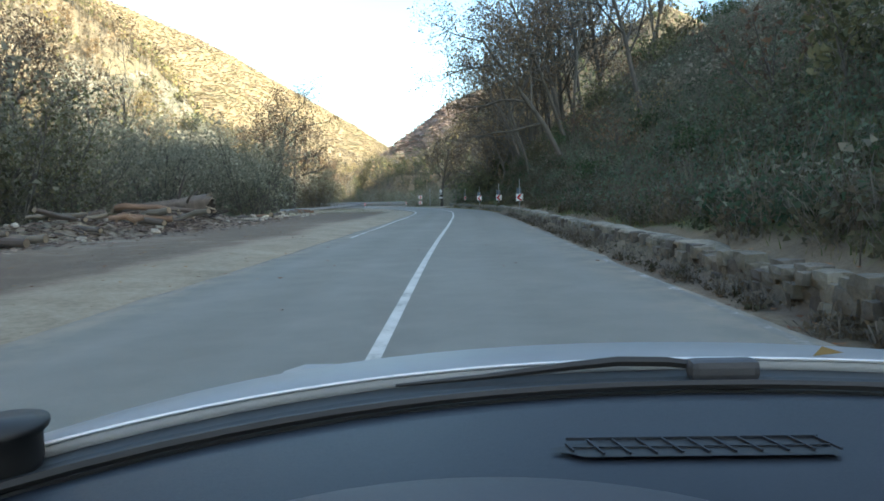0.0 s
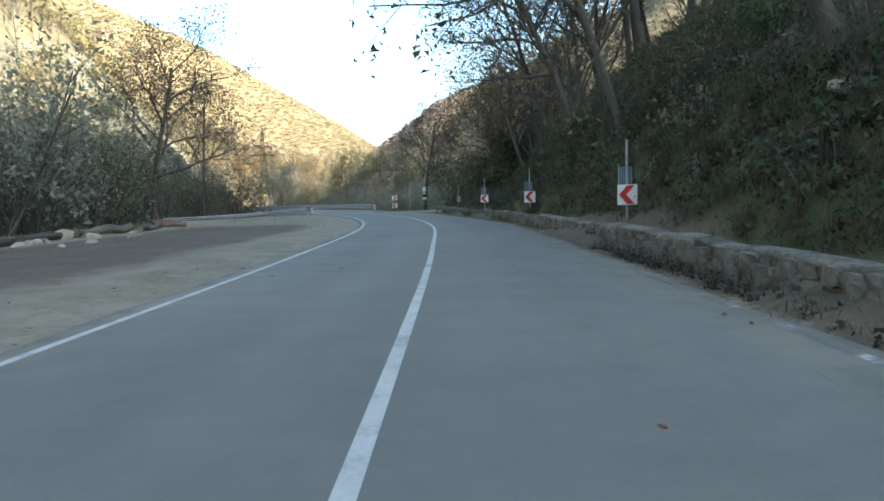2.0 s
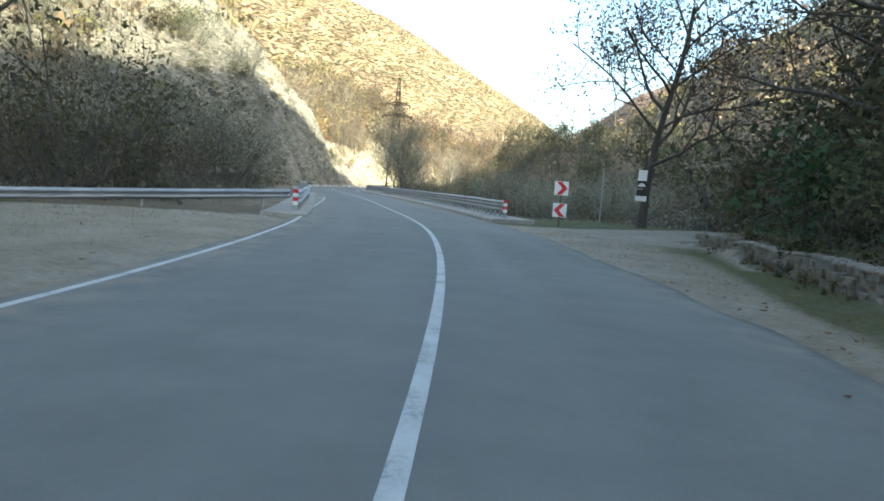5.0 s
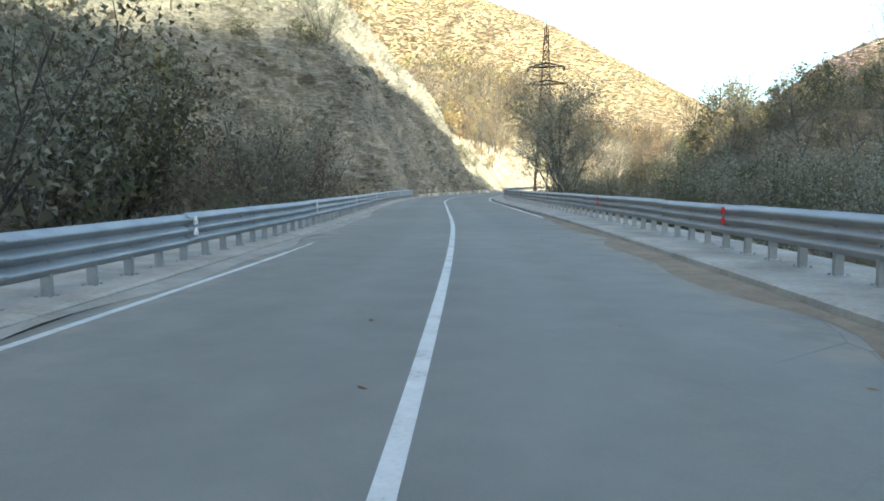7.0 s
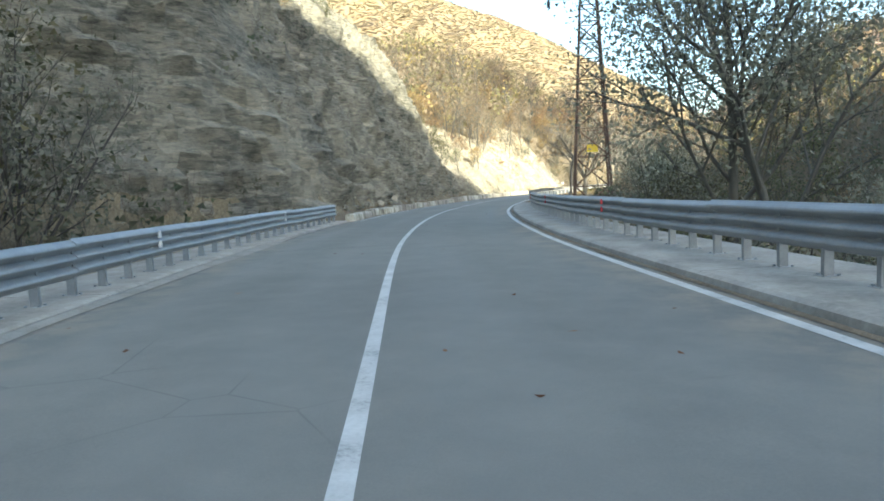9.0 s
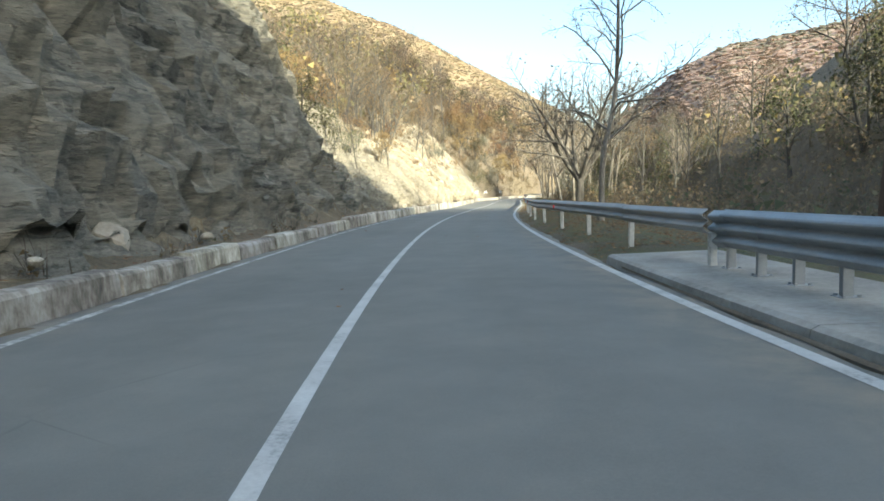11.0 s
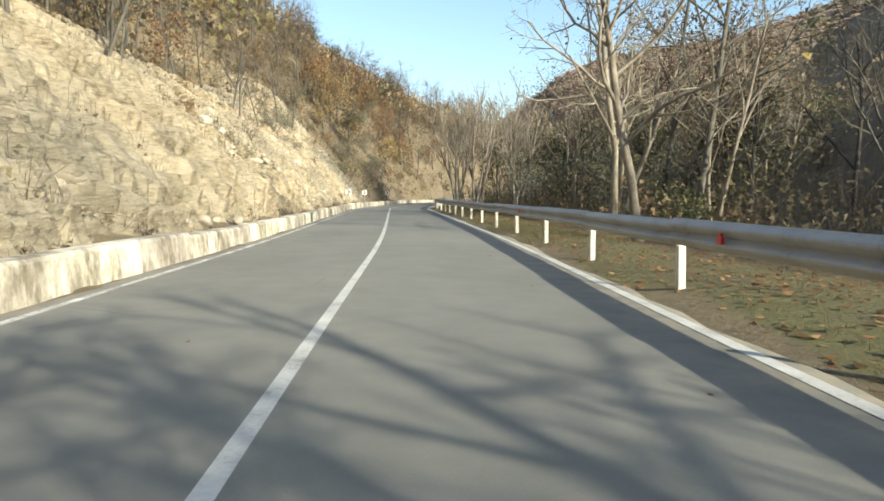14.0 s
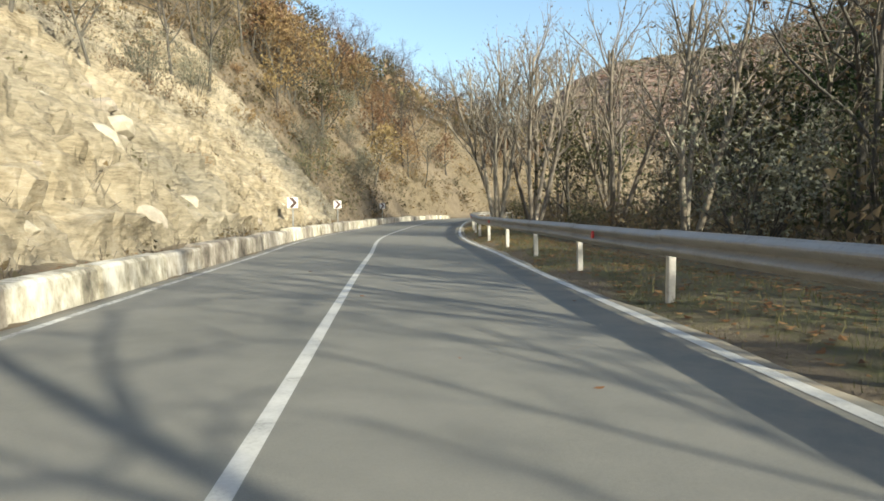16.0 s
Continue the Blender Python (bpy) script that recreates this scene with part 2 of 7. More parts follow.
def rock_material():
    """Bedded rock: stains in patches, tilted beds, split joints and dark crevices."""
    m, t, p = nodes("cliff_rock")
    co = t.nodes.new("ShaderNodeNewGeometry").outputs["Position"]
    mp = t.nodes.new("ShaderNodeMapping")
    mp.inputs["Scale"].default_value = (0.9, 0.9, 3.8)
    mp.inputs["Rotation"].default_value = (0.12, 0.16, 0.0)
    t.links.new(co, mp.inputs["Vector"])
    v = mp.outputs["Vector"]
    wob = t.nodes.new("ShaderNodeTexNoise")
    wob.inputs["Scale"].default_value, wob.inputs["Detail"].default_value = 1.6, 3.0
    t.links.new(v, wob.inputs["Vector"])
    w = mix(t, 1.0, v, mix(t, 1.0, wob.outputs["Color"], (1.1, 1.1, 1.1), 'MULTIPLY'), 'ADD')
    big, mid, fine = noise_tex(t, co, 0.16, 4), noise_tex(t, v, 1.7, 6, 0.72), noise_tex(t, v, 9.0, 5, 0.75)
    cell = t.nodes.new("ShaderNodeTexVoronoi")
    cell.inputs["Scale"].default_value = 2.1
    t.links.new(w, cell.inputs["Vector"])
    edge = t.nodes.new("ShaderNodeTexVoronoi")
    edge.feature = 'DISTANCE_TO_EDGE'
    edge.inputs["Scale"].default_value = 2.1
    t.links.new(w, edge.inputs["Vector"])
    lone = t.nodes.new("ShaderNodeSeparateColor")
    t.links.new(cell.outputs["Color"], lone.inputs[0])
    fac = math_node(t, 'ADD', math_node(t, 'MULTIPLY', big, 0.35), math_node(t, 'ADD', math_node(t, 'MULTIPLY', mid, 0.4), math_node(t, 'ADD', math_node(t, 'MULTIPLY', fine, 0.15), math_node(t, 'MULTIPLY', lone.outputs[0], 0.10))))
    col = ramp(t, fac, [(0.36, (0.065, 0.063, 0.053)), (0.44, (0.17, 0.164, 0.136)), (0.53, (0.29, 0.27, 0.215)), (0.67, (0.47, 0.42, 0.325))])
    soil = t.nodes.new("ShaderNodeAttribute")
    soil.attribute_name = "soil"
    clod, crumb = noise_tex(t, co, 1.5, 6, 0.7), noise_tex(t, v, 3.0, 6, 0.75)
    earth = math_node(t, 'ADD', math_node(t, 'MULTIPLY', big, 0.22), math_node(t, 'ADD', math_node(t, 'MULTIPLY', clod, 0.33), math_node(t, 'MULTIPLY', crumb, 0.45)))
    warm = ramp(t, earth, [(0.37, (0.10, 0.082, 0.054)), (0.44, (0.25, 0.21, 0.14)), (0.52, (0.39, 0.335, 0.235)), (0.63, (0.52, 0.46, 0.355)), (0.74, (0.62, 0.57, 0.47))])
    col = mix(t, soil.outputs["Fac"], col, warm)
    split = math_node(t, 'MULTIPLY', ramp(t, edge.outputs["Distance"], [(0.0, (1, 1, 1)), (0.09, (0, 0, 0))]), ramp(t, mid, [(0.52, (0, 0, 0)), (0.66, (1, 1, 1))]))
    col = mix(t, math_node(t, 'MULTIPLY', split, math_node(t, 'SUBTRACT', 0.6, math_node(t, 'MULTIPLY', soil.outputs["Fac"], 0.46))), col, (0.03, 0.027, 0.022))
    t.links.new(col, p.inputs["Base Color"])
    p.inputs["Roughness"].default_value = 0.95
    p.inputs["Specular IOR Level"].default_value = 0.2
    high = math_node(t, 'ADD', math_node(t, 'MULTIPLY', lone.outputs[1], 0.35), math_node(t, 'ADD', mid, math_node(t, 'MULTIPLY', fine, 0.4)))
    high = mix(t, soil.outputs["Fac"], math_node(t, 'SUBTRACT', high, split), math_node(t, 'ADD', clod, math_node(t, 'MULTIPLY', crumb, 0.5)))
    bump(t, p, high, 0.9, 0.22)
    return m


ROCK = rock_material()


def ground_material():
    """Forest floor, bare dirt, grass and rock, spread by what lies where."""
    m, t, p = nodes("ground_cover")
    co = t.nodes.new("ShaderNodeNewGeometry").outputs["Position"]
    big, mid, fine = noise_tex(t, co, 0.05, 4), noise_tex(t, co, 0.7, 6, 0.7), noise_tex(t, co, 9.0, 6, 0.75)
    both = math_node(t, 'ADD', math_node(t, 'MULTIPLY', mid, 0.5), math_node(t, 'MULTIPLY', fine, 0.5))
    floor_c = ramp(t, both, [(0.3, (0.09, 0.074, 0.052)), (0.5, (0.18, 0.147, 0.104)), (0.7, (0.28, 0.228, 0.158))])
    floor_c = mix(t, ramp(t, big, [(0.45, (0, 0, 0)), (0.6, (1, 1, 1))]), floor_c, ramp(t, both, [(0.3, (0.085, 0.074, 0.05)), (0.7, (0.25, 0.20, 0.13))]))
    dirt_c = ramp(t, both, [(0.28, (0.165, 0.14, 0.10)), (0.5, (0.325, 0.283, 0.215)), (0.72, (0.47, 0.42, 0.335))])
    grass_c = ramp(t, both, [(0.3, (0.045, 0.055, 0.022)), (0.5, (0.105, 0.112, 0.05)), (0.7, (0.20, 0.182, 0.095))])
    rock_c = ramp(t, both, [(0.3, (0.085, 0.07, 0.048)), (0.5, (0.21, 0.175, 0.115)), (0.7, (0.38, 0.325, 0.225))])
    a = t.nodes.new("ShaderNodeAttribute")
    a.attribute_name = "cover"
    s = t.nodes.new("ShaderNodeSeparateColor")
    t.links.new(a.outputs["Color"], s.inputs[0])
    col = floor_c
    for ch, c in zip(s.outputs, (dirt_c, grass_c, rock_c)):
        w = math_node(t, 'ADD', ch, math_node(t, 'MULTIPLY', math_node(t, 'SUBTRACT', both, 0.5), 1.2))
        col = mix(t, ramp(t, w, [(0.40, (0, 0, 0)), (0.60, (1, 1, 1))]), col, c)
    w = math_node(t, 'ADD', a.outputs["Alpha"], math_node(t, 'MULTIPLY', math_node(t, 'SUBTRACT', mid, 0.5), 1.6))
    col = mix(t, ramp(t, w, [(0.35, (0, 0, 0)), (0.75, (1, 1, 1))]), col, ramp(t, both, [(0.3, (0.085, 0.068, 0.052)), (0.7, (0.24, 0.193, 0.148))]))
    t.links.new(col, p.inputs["Base Color"])
    p.inputs["Roughness"].default_value = 0.95
    p.inputs["Specular IOR Level"].default_value = 0.2
    bump(t, p, both, 0.9, 0.15)
    return m


GROUND = ground_material()


# ---- building helpers ----
class Build:
    """Gathers vertices and faces for one mesh."""
    def __init__(self):
        self.v, self.f = [], []

    def add(self, verts, faces):
        n = len(self.v)
        self.v.extend(verts)
        self.f.extend([tuple(i + n for i in q) for q in faces])
        return self

    def box(self, c, size, m=None):
        x, y, z = (k / 2 for k in size)
        pts = [Vector((sx * x, sy * y, sz * z)) for sz in (-1, 1) for sy in (-1, 1) for sx in (-1, 1)]
        pts = [(m @ q if m else q) + Vector(c) for q in pts]
        return self.add([tuple(q) for q in pts], [(0, 2, 3, 1), (4, 5, 7, 6), (0, 1, 5, 4), (2, 6, 7, 3), (0, 4, 6, 2), (1, 3, 7, 5)])

    def tube(self, pts, radii, n=6, caps=False):
        pts = [Vector(q) for q in pts]
        verts, faces = [], []
        up = Vector((0.31, 0.17, 0.93)).normalized()
        for i, q in enumerate(pts):
            d = (pts[min(i + 1, len(pts) - 1)] - pts[max(i - 1, 0)]).normalized()
            a = d.cross(up)
            if a.length < 0.05:
                a = d.cross(Vector((1, 0, 0)))
            a.normalize()
            b = d.cross(a)
            for k in range(n):
                w = 2 * math.pi * k / n
                verts.append(tuple(q + (a * math.cos(w) + b * math.sin(w)) * radii[i]))
        for i in range(len(pts) - 1):
            for k in range(n):
                k2 = (k + 1) % n
                faces.append((i * n + k, i * n + k2, (i + 1) * n + k2, (i + 1) * n + k))
        if caps:
            faces.append(tuple(range(n)))
            faces.append(tuple((len(pts) - 1) * n + k for k in reversed(range(n))))
        return self.add(verts, faces)

    def mesh(self, name, material, smooth=False):
        me = bpy.data.meshes.new(name)
        me.from_pydata(self.v, [], self.f)
        me.materials.append(material)
        if smooth:
            me.polygons.foreach_set("use_smooth", [True] * len(me.polygons))
        me.update()
        return me


def part(name, build, material, parent, label="", smooth=False):
    me = build if isinstance(build, bpy.types.Mesh) else build.mesh(name, material, smooth)
    ob = new(name, me)
    ob.parent = parent
    if label:
        tagged(ob, label)
    return ob


def empty(name, m=None):
    ob = new(name)
    if m is not None:
        ob.matrix_world = m
    return ob


def bevelled(me, width, segments=1):
    bm = bmesh.new()
    bm.from_mesh(me)
    bmesh.ops.bevel(bm, geom=bm.edges[:], offset=width, segments=segments, affect='EDGES', profile=0.6)
    bm.to_mesh(me)
    bm.free()
    return me


# ---- the road's line: control points of the centre marking, metres ----
LINE = np.array([(-7.5, -120), (-3.9, -56), (-0.62, 0.03), (0.31, 15.28), (1.41, 30.56), (2.37, 45.79), (2.8, 61.31), (1.36, 77.35), (-2.26, 93.34), (-8.4, 108.76), (-15.12, 124.02), (-22.36, 138.9), (-29.41, 153.59), (-35.08, 168.78), (-39.21, 184.45), (-42.3, 200.35), (-44.5, 216.57), (-46.35, 232.6), (-48.53, 248.36), (-50.76, 264.19), (-52.58, 280.13), (-53.15, 312.91), (-50.21, 330.44), (-43.74, 349.45), (-32.34, 370.11), (-14.23, 389.64), (14.54, 408.56), (58.51, 419.39)])


def centre_line():
    out = []
    for i in range(1, len(LINE) - 2):
        a, b, c, d = LINE[i - 1:i + 3]
        for w in np.linspace(0, 1, 40, endpoint=False):
            out.append(0.5 * (2 * b + (c - a) * w + (2 * a - 5 * b + 4 * c - d) * w * w + (3 * b - a - 3 * c + d) * w ** 3))
    return np.array(out)


CL = centre_line()
CS = np.r_[0, np.cumsum(np.linalg.norm(np.diff(CL, axis=0), axis=1))]
CS -= CS[np.argmin((CL ** 2).sum(1))]
CT = np.gradient(CL, axis=0)
CT /= np.linalg.norm(CT, axis=1, keepdims=True)
S0, S1 = CS[0], CS[-1]


def along(s, lat=0.0, z=0.0):
    """The place s metres along the centre marking and lat metres to its left."""
    x, y = np.interp(s, CS, CL[:, 0]), np.interp(s, CS, CL[:, 1])
    tx, ty = np.interp(s, CS, CT[:, 0]), np.interp(s, CS, CT[:, 1])
    return Vector((x - ty * lat, y + tx * lat, z))


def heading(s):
    return math.atan2(np.interp(s, CS, CT[:, 1]), np.interp(s, CS, CT[:, 0]))


def road_frame(x, y):
    """s and lat of places, by the nearest point of the line."""
    x, y = np.asarray(x, float).ravel(), np.asarray(y, float).ravel()
    s, lat = np.empty(len(x)), np.empty(len(x))
    for k in range(0, len(x), 4000):
        dx, dy = x[k:k + 4000, None] - CL[None, ::3, 0], y[k:k + 4000, None] - CL[None, ::3, 1]
        j = (dx * dx + dy * dy).argmin(1)
        r = np.arange(len(j))
        tx, ty = CT[::3][j, 0], CT[::3][j, 1]
        s[k:k + 4000] = CS[::3][j] + dx[r, j] * tx + dy[r, j] * ty
        side = -dx[r, j] * ty + dy[r, j] * tx
        lat[k:k + 4000] = np.sign(side) * np.hypot(dx[r, j], dy[r, j])
    return s, lat


def sweep(profile, s0, s1, step, closed=False, shift=None):
    """A band or bar along the road: profile of (lat, z), from s0 to s1."""
    n = max(2, int(math.ceil((s1 - s0) / step)) + 1)
    b, k = Build(), len(profile)
    for i in range(n):
        s = s0 + (s1 - s0) * i / (n - 1)
        off = shift(s) if shift else 0.0
        for lat, z in profile:
            b.v.append(tuple(along(s, lat + off, z)))
    for i in range(n - 1):
        for j in range(k if closed else k - 1):
            j2 = (j + 1) % k
            b.f.append((i * k + j, i * k + j2, (i + 1) * k + j2, (i + 1) * k + j))
    if closed:
        b.f.append(tuple(range(k)))
        b.f.append(tuple((n - 1) * k + j for j in reversed(range(k))))
    return b


def ease(a, b, x):
    t = np.clip((np.asarray(x, float) - a) / (b - a), 0, 1)
    return t * t * (3 - 2 * t)


def grain(x, y, seed=0):
    """Smooth noise from -1 to 1 on a unit lattice."""
    x, y = np.asarray(x, float) + seed * 17.31, np.asarray(y, float) - seed * 9.77
    xi, yi = np.floor(x), np.floor(y)
    fx, fy = x - xi, y - yi
    fx, fy = fx * fx * (3 - 2 * fx), fy * fy * (3 - 2 * fy)

    def h(a, b):
        v = np.sin(a * 127.1 + b * 311.7 + seed * 74.7) * 43758.5453
        return (v - np.floor(v)) * 2 - 1
    return (h(xi, yi) * (1 - fx) + h(xi + 1, yi) * fx) * (1 - fy) + (h(xi, yi + 1) * (1 - fx) + h(xi + 1, yi + 1) * fx) * fy


def rough_noise(x, y, seed=0, octaves=4):
    return sum(grain(x * 2 ** k, y * 2 ** k, seed + k) / 2 ** k for k in range(octaves)) / 1.9


# ---- the lie of the land ----
RIDGES = [  # ridge lines: fall per metre, then (x, y, height)
    (1.16, [(-150, -250, 80), (-140, -60, 86), (-132, 80, 94), (-127, 182, 97)]),
    # out-of-view ridge, its crest shaped to throw shade over road and cliff
    (1.20, [(120, -260, 114), (120, -60, 108), (118, 5, 109), (118, 25, 110), (118, 42, 110), (118, 55, 105), (118, 75, 95), (118, 83, 88), (118, 92, 78), (118, 108, 69)]),
    (0.72, [(30, -200, 19), (30, 20, 17.5), (31, 60, 20)]),
    (0.86, [(46, 50, 30), (44, 88, 21), (34, 124, 12), (32, 160, 8), (34, 196, 4)]),
    (0.80, [(84, 225, 66), (56, 262, 56), (24, 306, 38), (8, 340, 24), (0, 380, 14)]),
]


def ridge_height(x, y, fall, line):
    best = np.full(x.shape, -50.0)
    for (ax, ay, ah), (bx, by, bh) in zip(line, line[1:]):
        dx, dy = bx - ax, by - ay
        t = np.clip(((x - ax) * dx + (y - ay) * dy) / (dx * dx + dy * dy), 0, 1)
        d = np.hypot(x - ax - t * dx, y - ay - t * dy)
        crest = ah + t * (bh - ah)
        best = np.maximum(best, crest - fall * d)
    return best


def wall_face(s):
    """How far right of the centre marking the old stone wall's face stands."""
    return np.interp(s, [-60, 60, 64, 72, 80, 86, 91, 98], [3.95, 4.0, 4.2, 4.5, 5.0, 5.8, 6.8, 8.4])


def land(x, y):
    """Height of the ground, and its cover (dirt, grass, rock)."""
    shape = np.shape(x)
    x, y = np.asarray(x, float).ravel(), np.asarray(y, float).ravel()
    s, lat = road_frame(x, y)
    u, r = np.maximum(lat, 0), np.maximum(-lat, 0)
    n1, n2, n3 = rough_noise(x / 14, y / 14, 3), rough_noise(x / 3.2, y / 3.2, 9, 3), rough_noise(x / 45, y / 45, 5)
    hill = np.full(x.shape, -50.0)
    for fall, line in RIDGES:
        hill = np.maximum(hill, ridge_height(x, y, fall, line))
    # the wooded slope that follows the road on its left past the rock spur
    crest = np.interp(s, [195, 215, 290, 350, 400], [10, 42, 40, 32, 18])
    side = np.interp(u, [4.2, 16, 26, 60], [0.0, 12.6, 21.0, 44.0])
    hill = np.maximum(hill, np.where((lat > 0) & (s > 195), np.interp(s, [285, 325, 380], [1.0, 1.55, 1.4]) * crest * (1 - np.exp(-side / crest * 1.25)) - 30 * (1 - ease(195, 210, s)) - 60 * ease(440, 520, s), -50.0))
    hill = np.where(lat > 0, hill * (0.74 + 0.26 * ease(8, 42, hill)), hill)
    hill = hill + (n1 * 2.2 + n3 * 4.0 + n2 * 0.5) * ease(0, 25, hill) * (1 - ease(90, 108, x) * (y < 140))
    # steep rock above the road past the bridge
    foot = np.interp(s, [120, 150, 163, 169, 172], [30, 20, 12, 6.2, 4.7])
    rise = np.interp(u - foot, [0, 3.4, 6.0, 13, 23, 40], [-0.3, 8.2, 13.2, 20.5, 34, 48]) + n1 * 0.8
    cliff = np.where(u > foot - 0.5, rise * np.interp(s, [126, 150, 176], [0.55, 0.8, 1.0]), 0.0) * ease(126, 146, s) * (1 - ease(205, 217, s))
    bridge = ease(96, 104, s) * (1 - ease(164, 174, s))
    before, after = 1 - ease(94, 100, s), ease(168, 176, s)
    # lay-by and river bank on the left before the bridge
    edge = np.interp(s, [-60, 60, 75, 88, 96, 100], [15.5, 15.5, 16.0, 17.0, 11.0, 5.5]) + n1 * 0.5
    heap = 1.15 * np.exp(-((s - 29) / 9.0) ** 2 - ((u - 14.0) / 1.6) ** 2) * (0.8 + 0.8 * n2) + 0.3 * np.exp(-((s - 44) / 6.0) ** 2 - ((u - 14.6) / 0.9) ** 2) * (0.8 + n2)
    left_before = heap - 0.04 - 0.42 * ease(70, 84, s) * ease(edge - 8, edge - 1.5, u) + 0.06 * n2 * ease(4, 7, u) - 3.6 * ease(edge, edge + 6.5, u)
    left_bridge = (-4.2 + 0.4 * n2) * ease(2.9, 6.5, u) + 4.4 * ease(8.5, 18, u)
    left_after = 0.35 * ease(3.5, 4.2, u) + 0.12 * n2 * ease(4, 5, u)
    left = before * left_before + bridge * left_bridge + np.maximum(1 - before - bridge, 0) * left_after
    w = wall_face(s)
    right_before = 0.05 * n2 * ease(3.3, 3.8, r) + 0.40 * ease(w + 0.05, w + 0.25, r) + 0.5 * ease(w + 0.4, w + 1.8, r)
    right_bridge = (-4.2 + 0.4 * n2) * ease(3.6, 8.5, r) + 3.6 * ease(9, 19, r) + 6.5 * ease(20, 52, r)
    track = np.exp(-(((x - 2) * 0.84 - (y - 101) * 0.54) ** 2) / 5) * ease(-1, 2, x) * (1 - ease(20, 28, x))
    right_bridge = right_bridge * (1 - ease(0.15, 0.6, track)) * ease(7, 13, np.hypot(x - 3.5, y - 107))
    right_after = -0.04 + 0.14 * ease(3.5, 4.4, r) - 0.24 * ease(5.2, 8.0, r) - 1.6 * ease(11, 20, r) + 9.5 * ease(20, 33, r) * (1 - ease(345, 380, s)) + 0.10 * n2 * ease(4, 5, r)
    right = before * right_before + bridge * right_bridge + np.maximum(1 - before - bridge, 0) * right_after
    base = np.where(lat >= 0, left, right) - 0.03
    out_l = np.where(s > 150, ease(4.2, 5.6, u), ease(14, 22, u))
    out_r = np.where(s < 99, ease(w + 0.7, w + 2.6, r), ease(14, 22, r))
    out = np.where(lat >= 0, out_l, out_r)
    z = np.where(hill > base, base + (hill - base) * out, base)
    z = np.where(lat > 4.2, np.maximum(z, cliff), z)
    dirt = np.where(lat >= 0, before * (1 - ease(edge - 1.5, edge + 0.5, u)) + bridge * 0.4, before * (1 - ease(w - 1.2, w, r)) * (1 - 0.3 * ease(58, 70, s) * (1 - ease(76, 84, s))) + 0.6 * ease(80, 88, s) * (1 - ease(99, 106, s)) * (r < w) + track * 1.6)
    dirt = np.clip(dirt + ((s > 93) & (s < 104) & (lat < -2) & (lat > -7)) * 0.7, 0, 1)
    flat = (1 - ease(6, 11, np.hypot(x - 3.5, y - 107))) * (1 - np.clip(track * 1.4, 0, 1)) * ease(99, 104, s)
    grass = flat + np.where(lat >= 0, before * ease(edge - 2.5, edge + 1, u) * (1 - ease(30, 45, u)), before * ease(w + 0.5, w + 0.9, r) * (1 - ease(w + 9, w + 20, r)) * 0.85 + before * ease(56, 66, s) * (r < w) * (0.62 * (1 - ease(76, 84, s)) + 0.62 * ease(w - 2.2, w - 1.0, r) * ease(76, 84, s)) + after * ease(3.2, 3.6, r) * (1 - ease(6, 15, r)) * 0.52)
    rock = np.where(lat >= 0, np.maximum(np.maximum(after, ease(130, 145, s)) * (1 - ease(288, 312, s)) * ease(foot - 0.6, foot + 0.2, u) * (1 - ease(20, 34, u + n1 * 5)), 0.85 * ease(0.1, 0.5, n3 + 0.5 * n1) * ease(3, 12, hill) * (1 - ease(34, 60, hill)) * (s < 175)), 0.0)
    rock = np.clip(rock + 0.5 * ease(0.35, 0.8, n3) * ease(10, 30, hill) * (lat > 0), 0, 1)
    mud = np.where(lat > 0, before * ease(4.6, 6.8, u + n1 * 1.4) * (1 - ease(12.0, 14.5, u)) * (1 - 0.7 * ease(62, 84, s)) * (0.75 + 0.5 * n1), 0.0)
    mud = np.clip(mud + (lat < 0) * before * ease(w - 0.9, w - 0.35, r) * (r < w + 0.1) * 0.75 * (1 - ease(50, 66, s)), 0, 1)
    return z.reshape(shape), np.stack([dirt, np.clip(grass, 0, 1), rock, mud], -1), s.reshape(shape), lat.reshape(shape)


def land_z(x, y):
    return land(np.atleast_1d(x), np.atleast_1d(y))[0]


def steps(*runs):
    """Rising coordinates: runs of (from, to, step)."""
    return np.concatenate([np.arange(a, b, d) for a, b, d in runs])


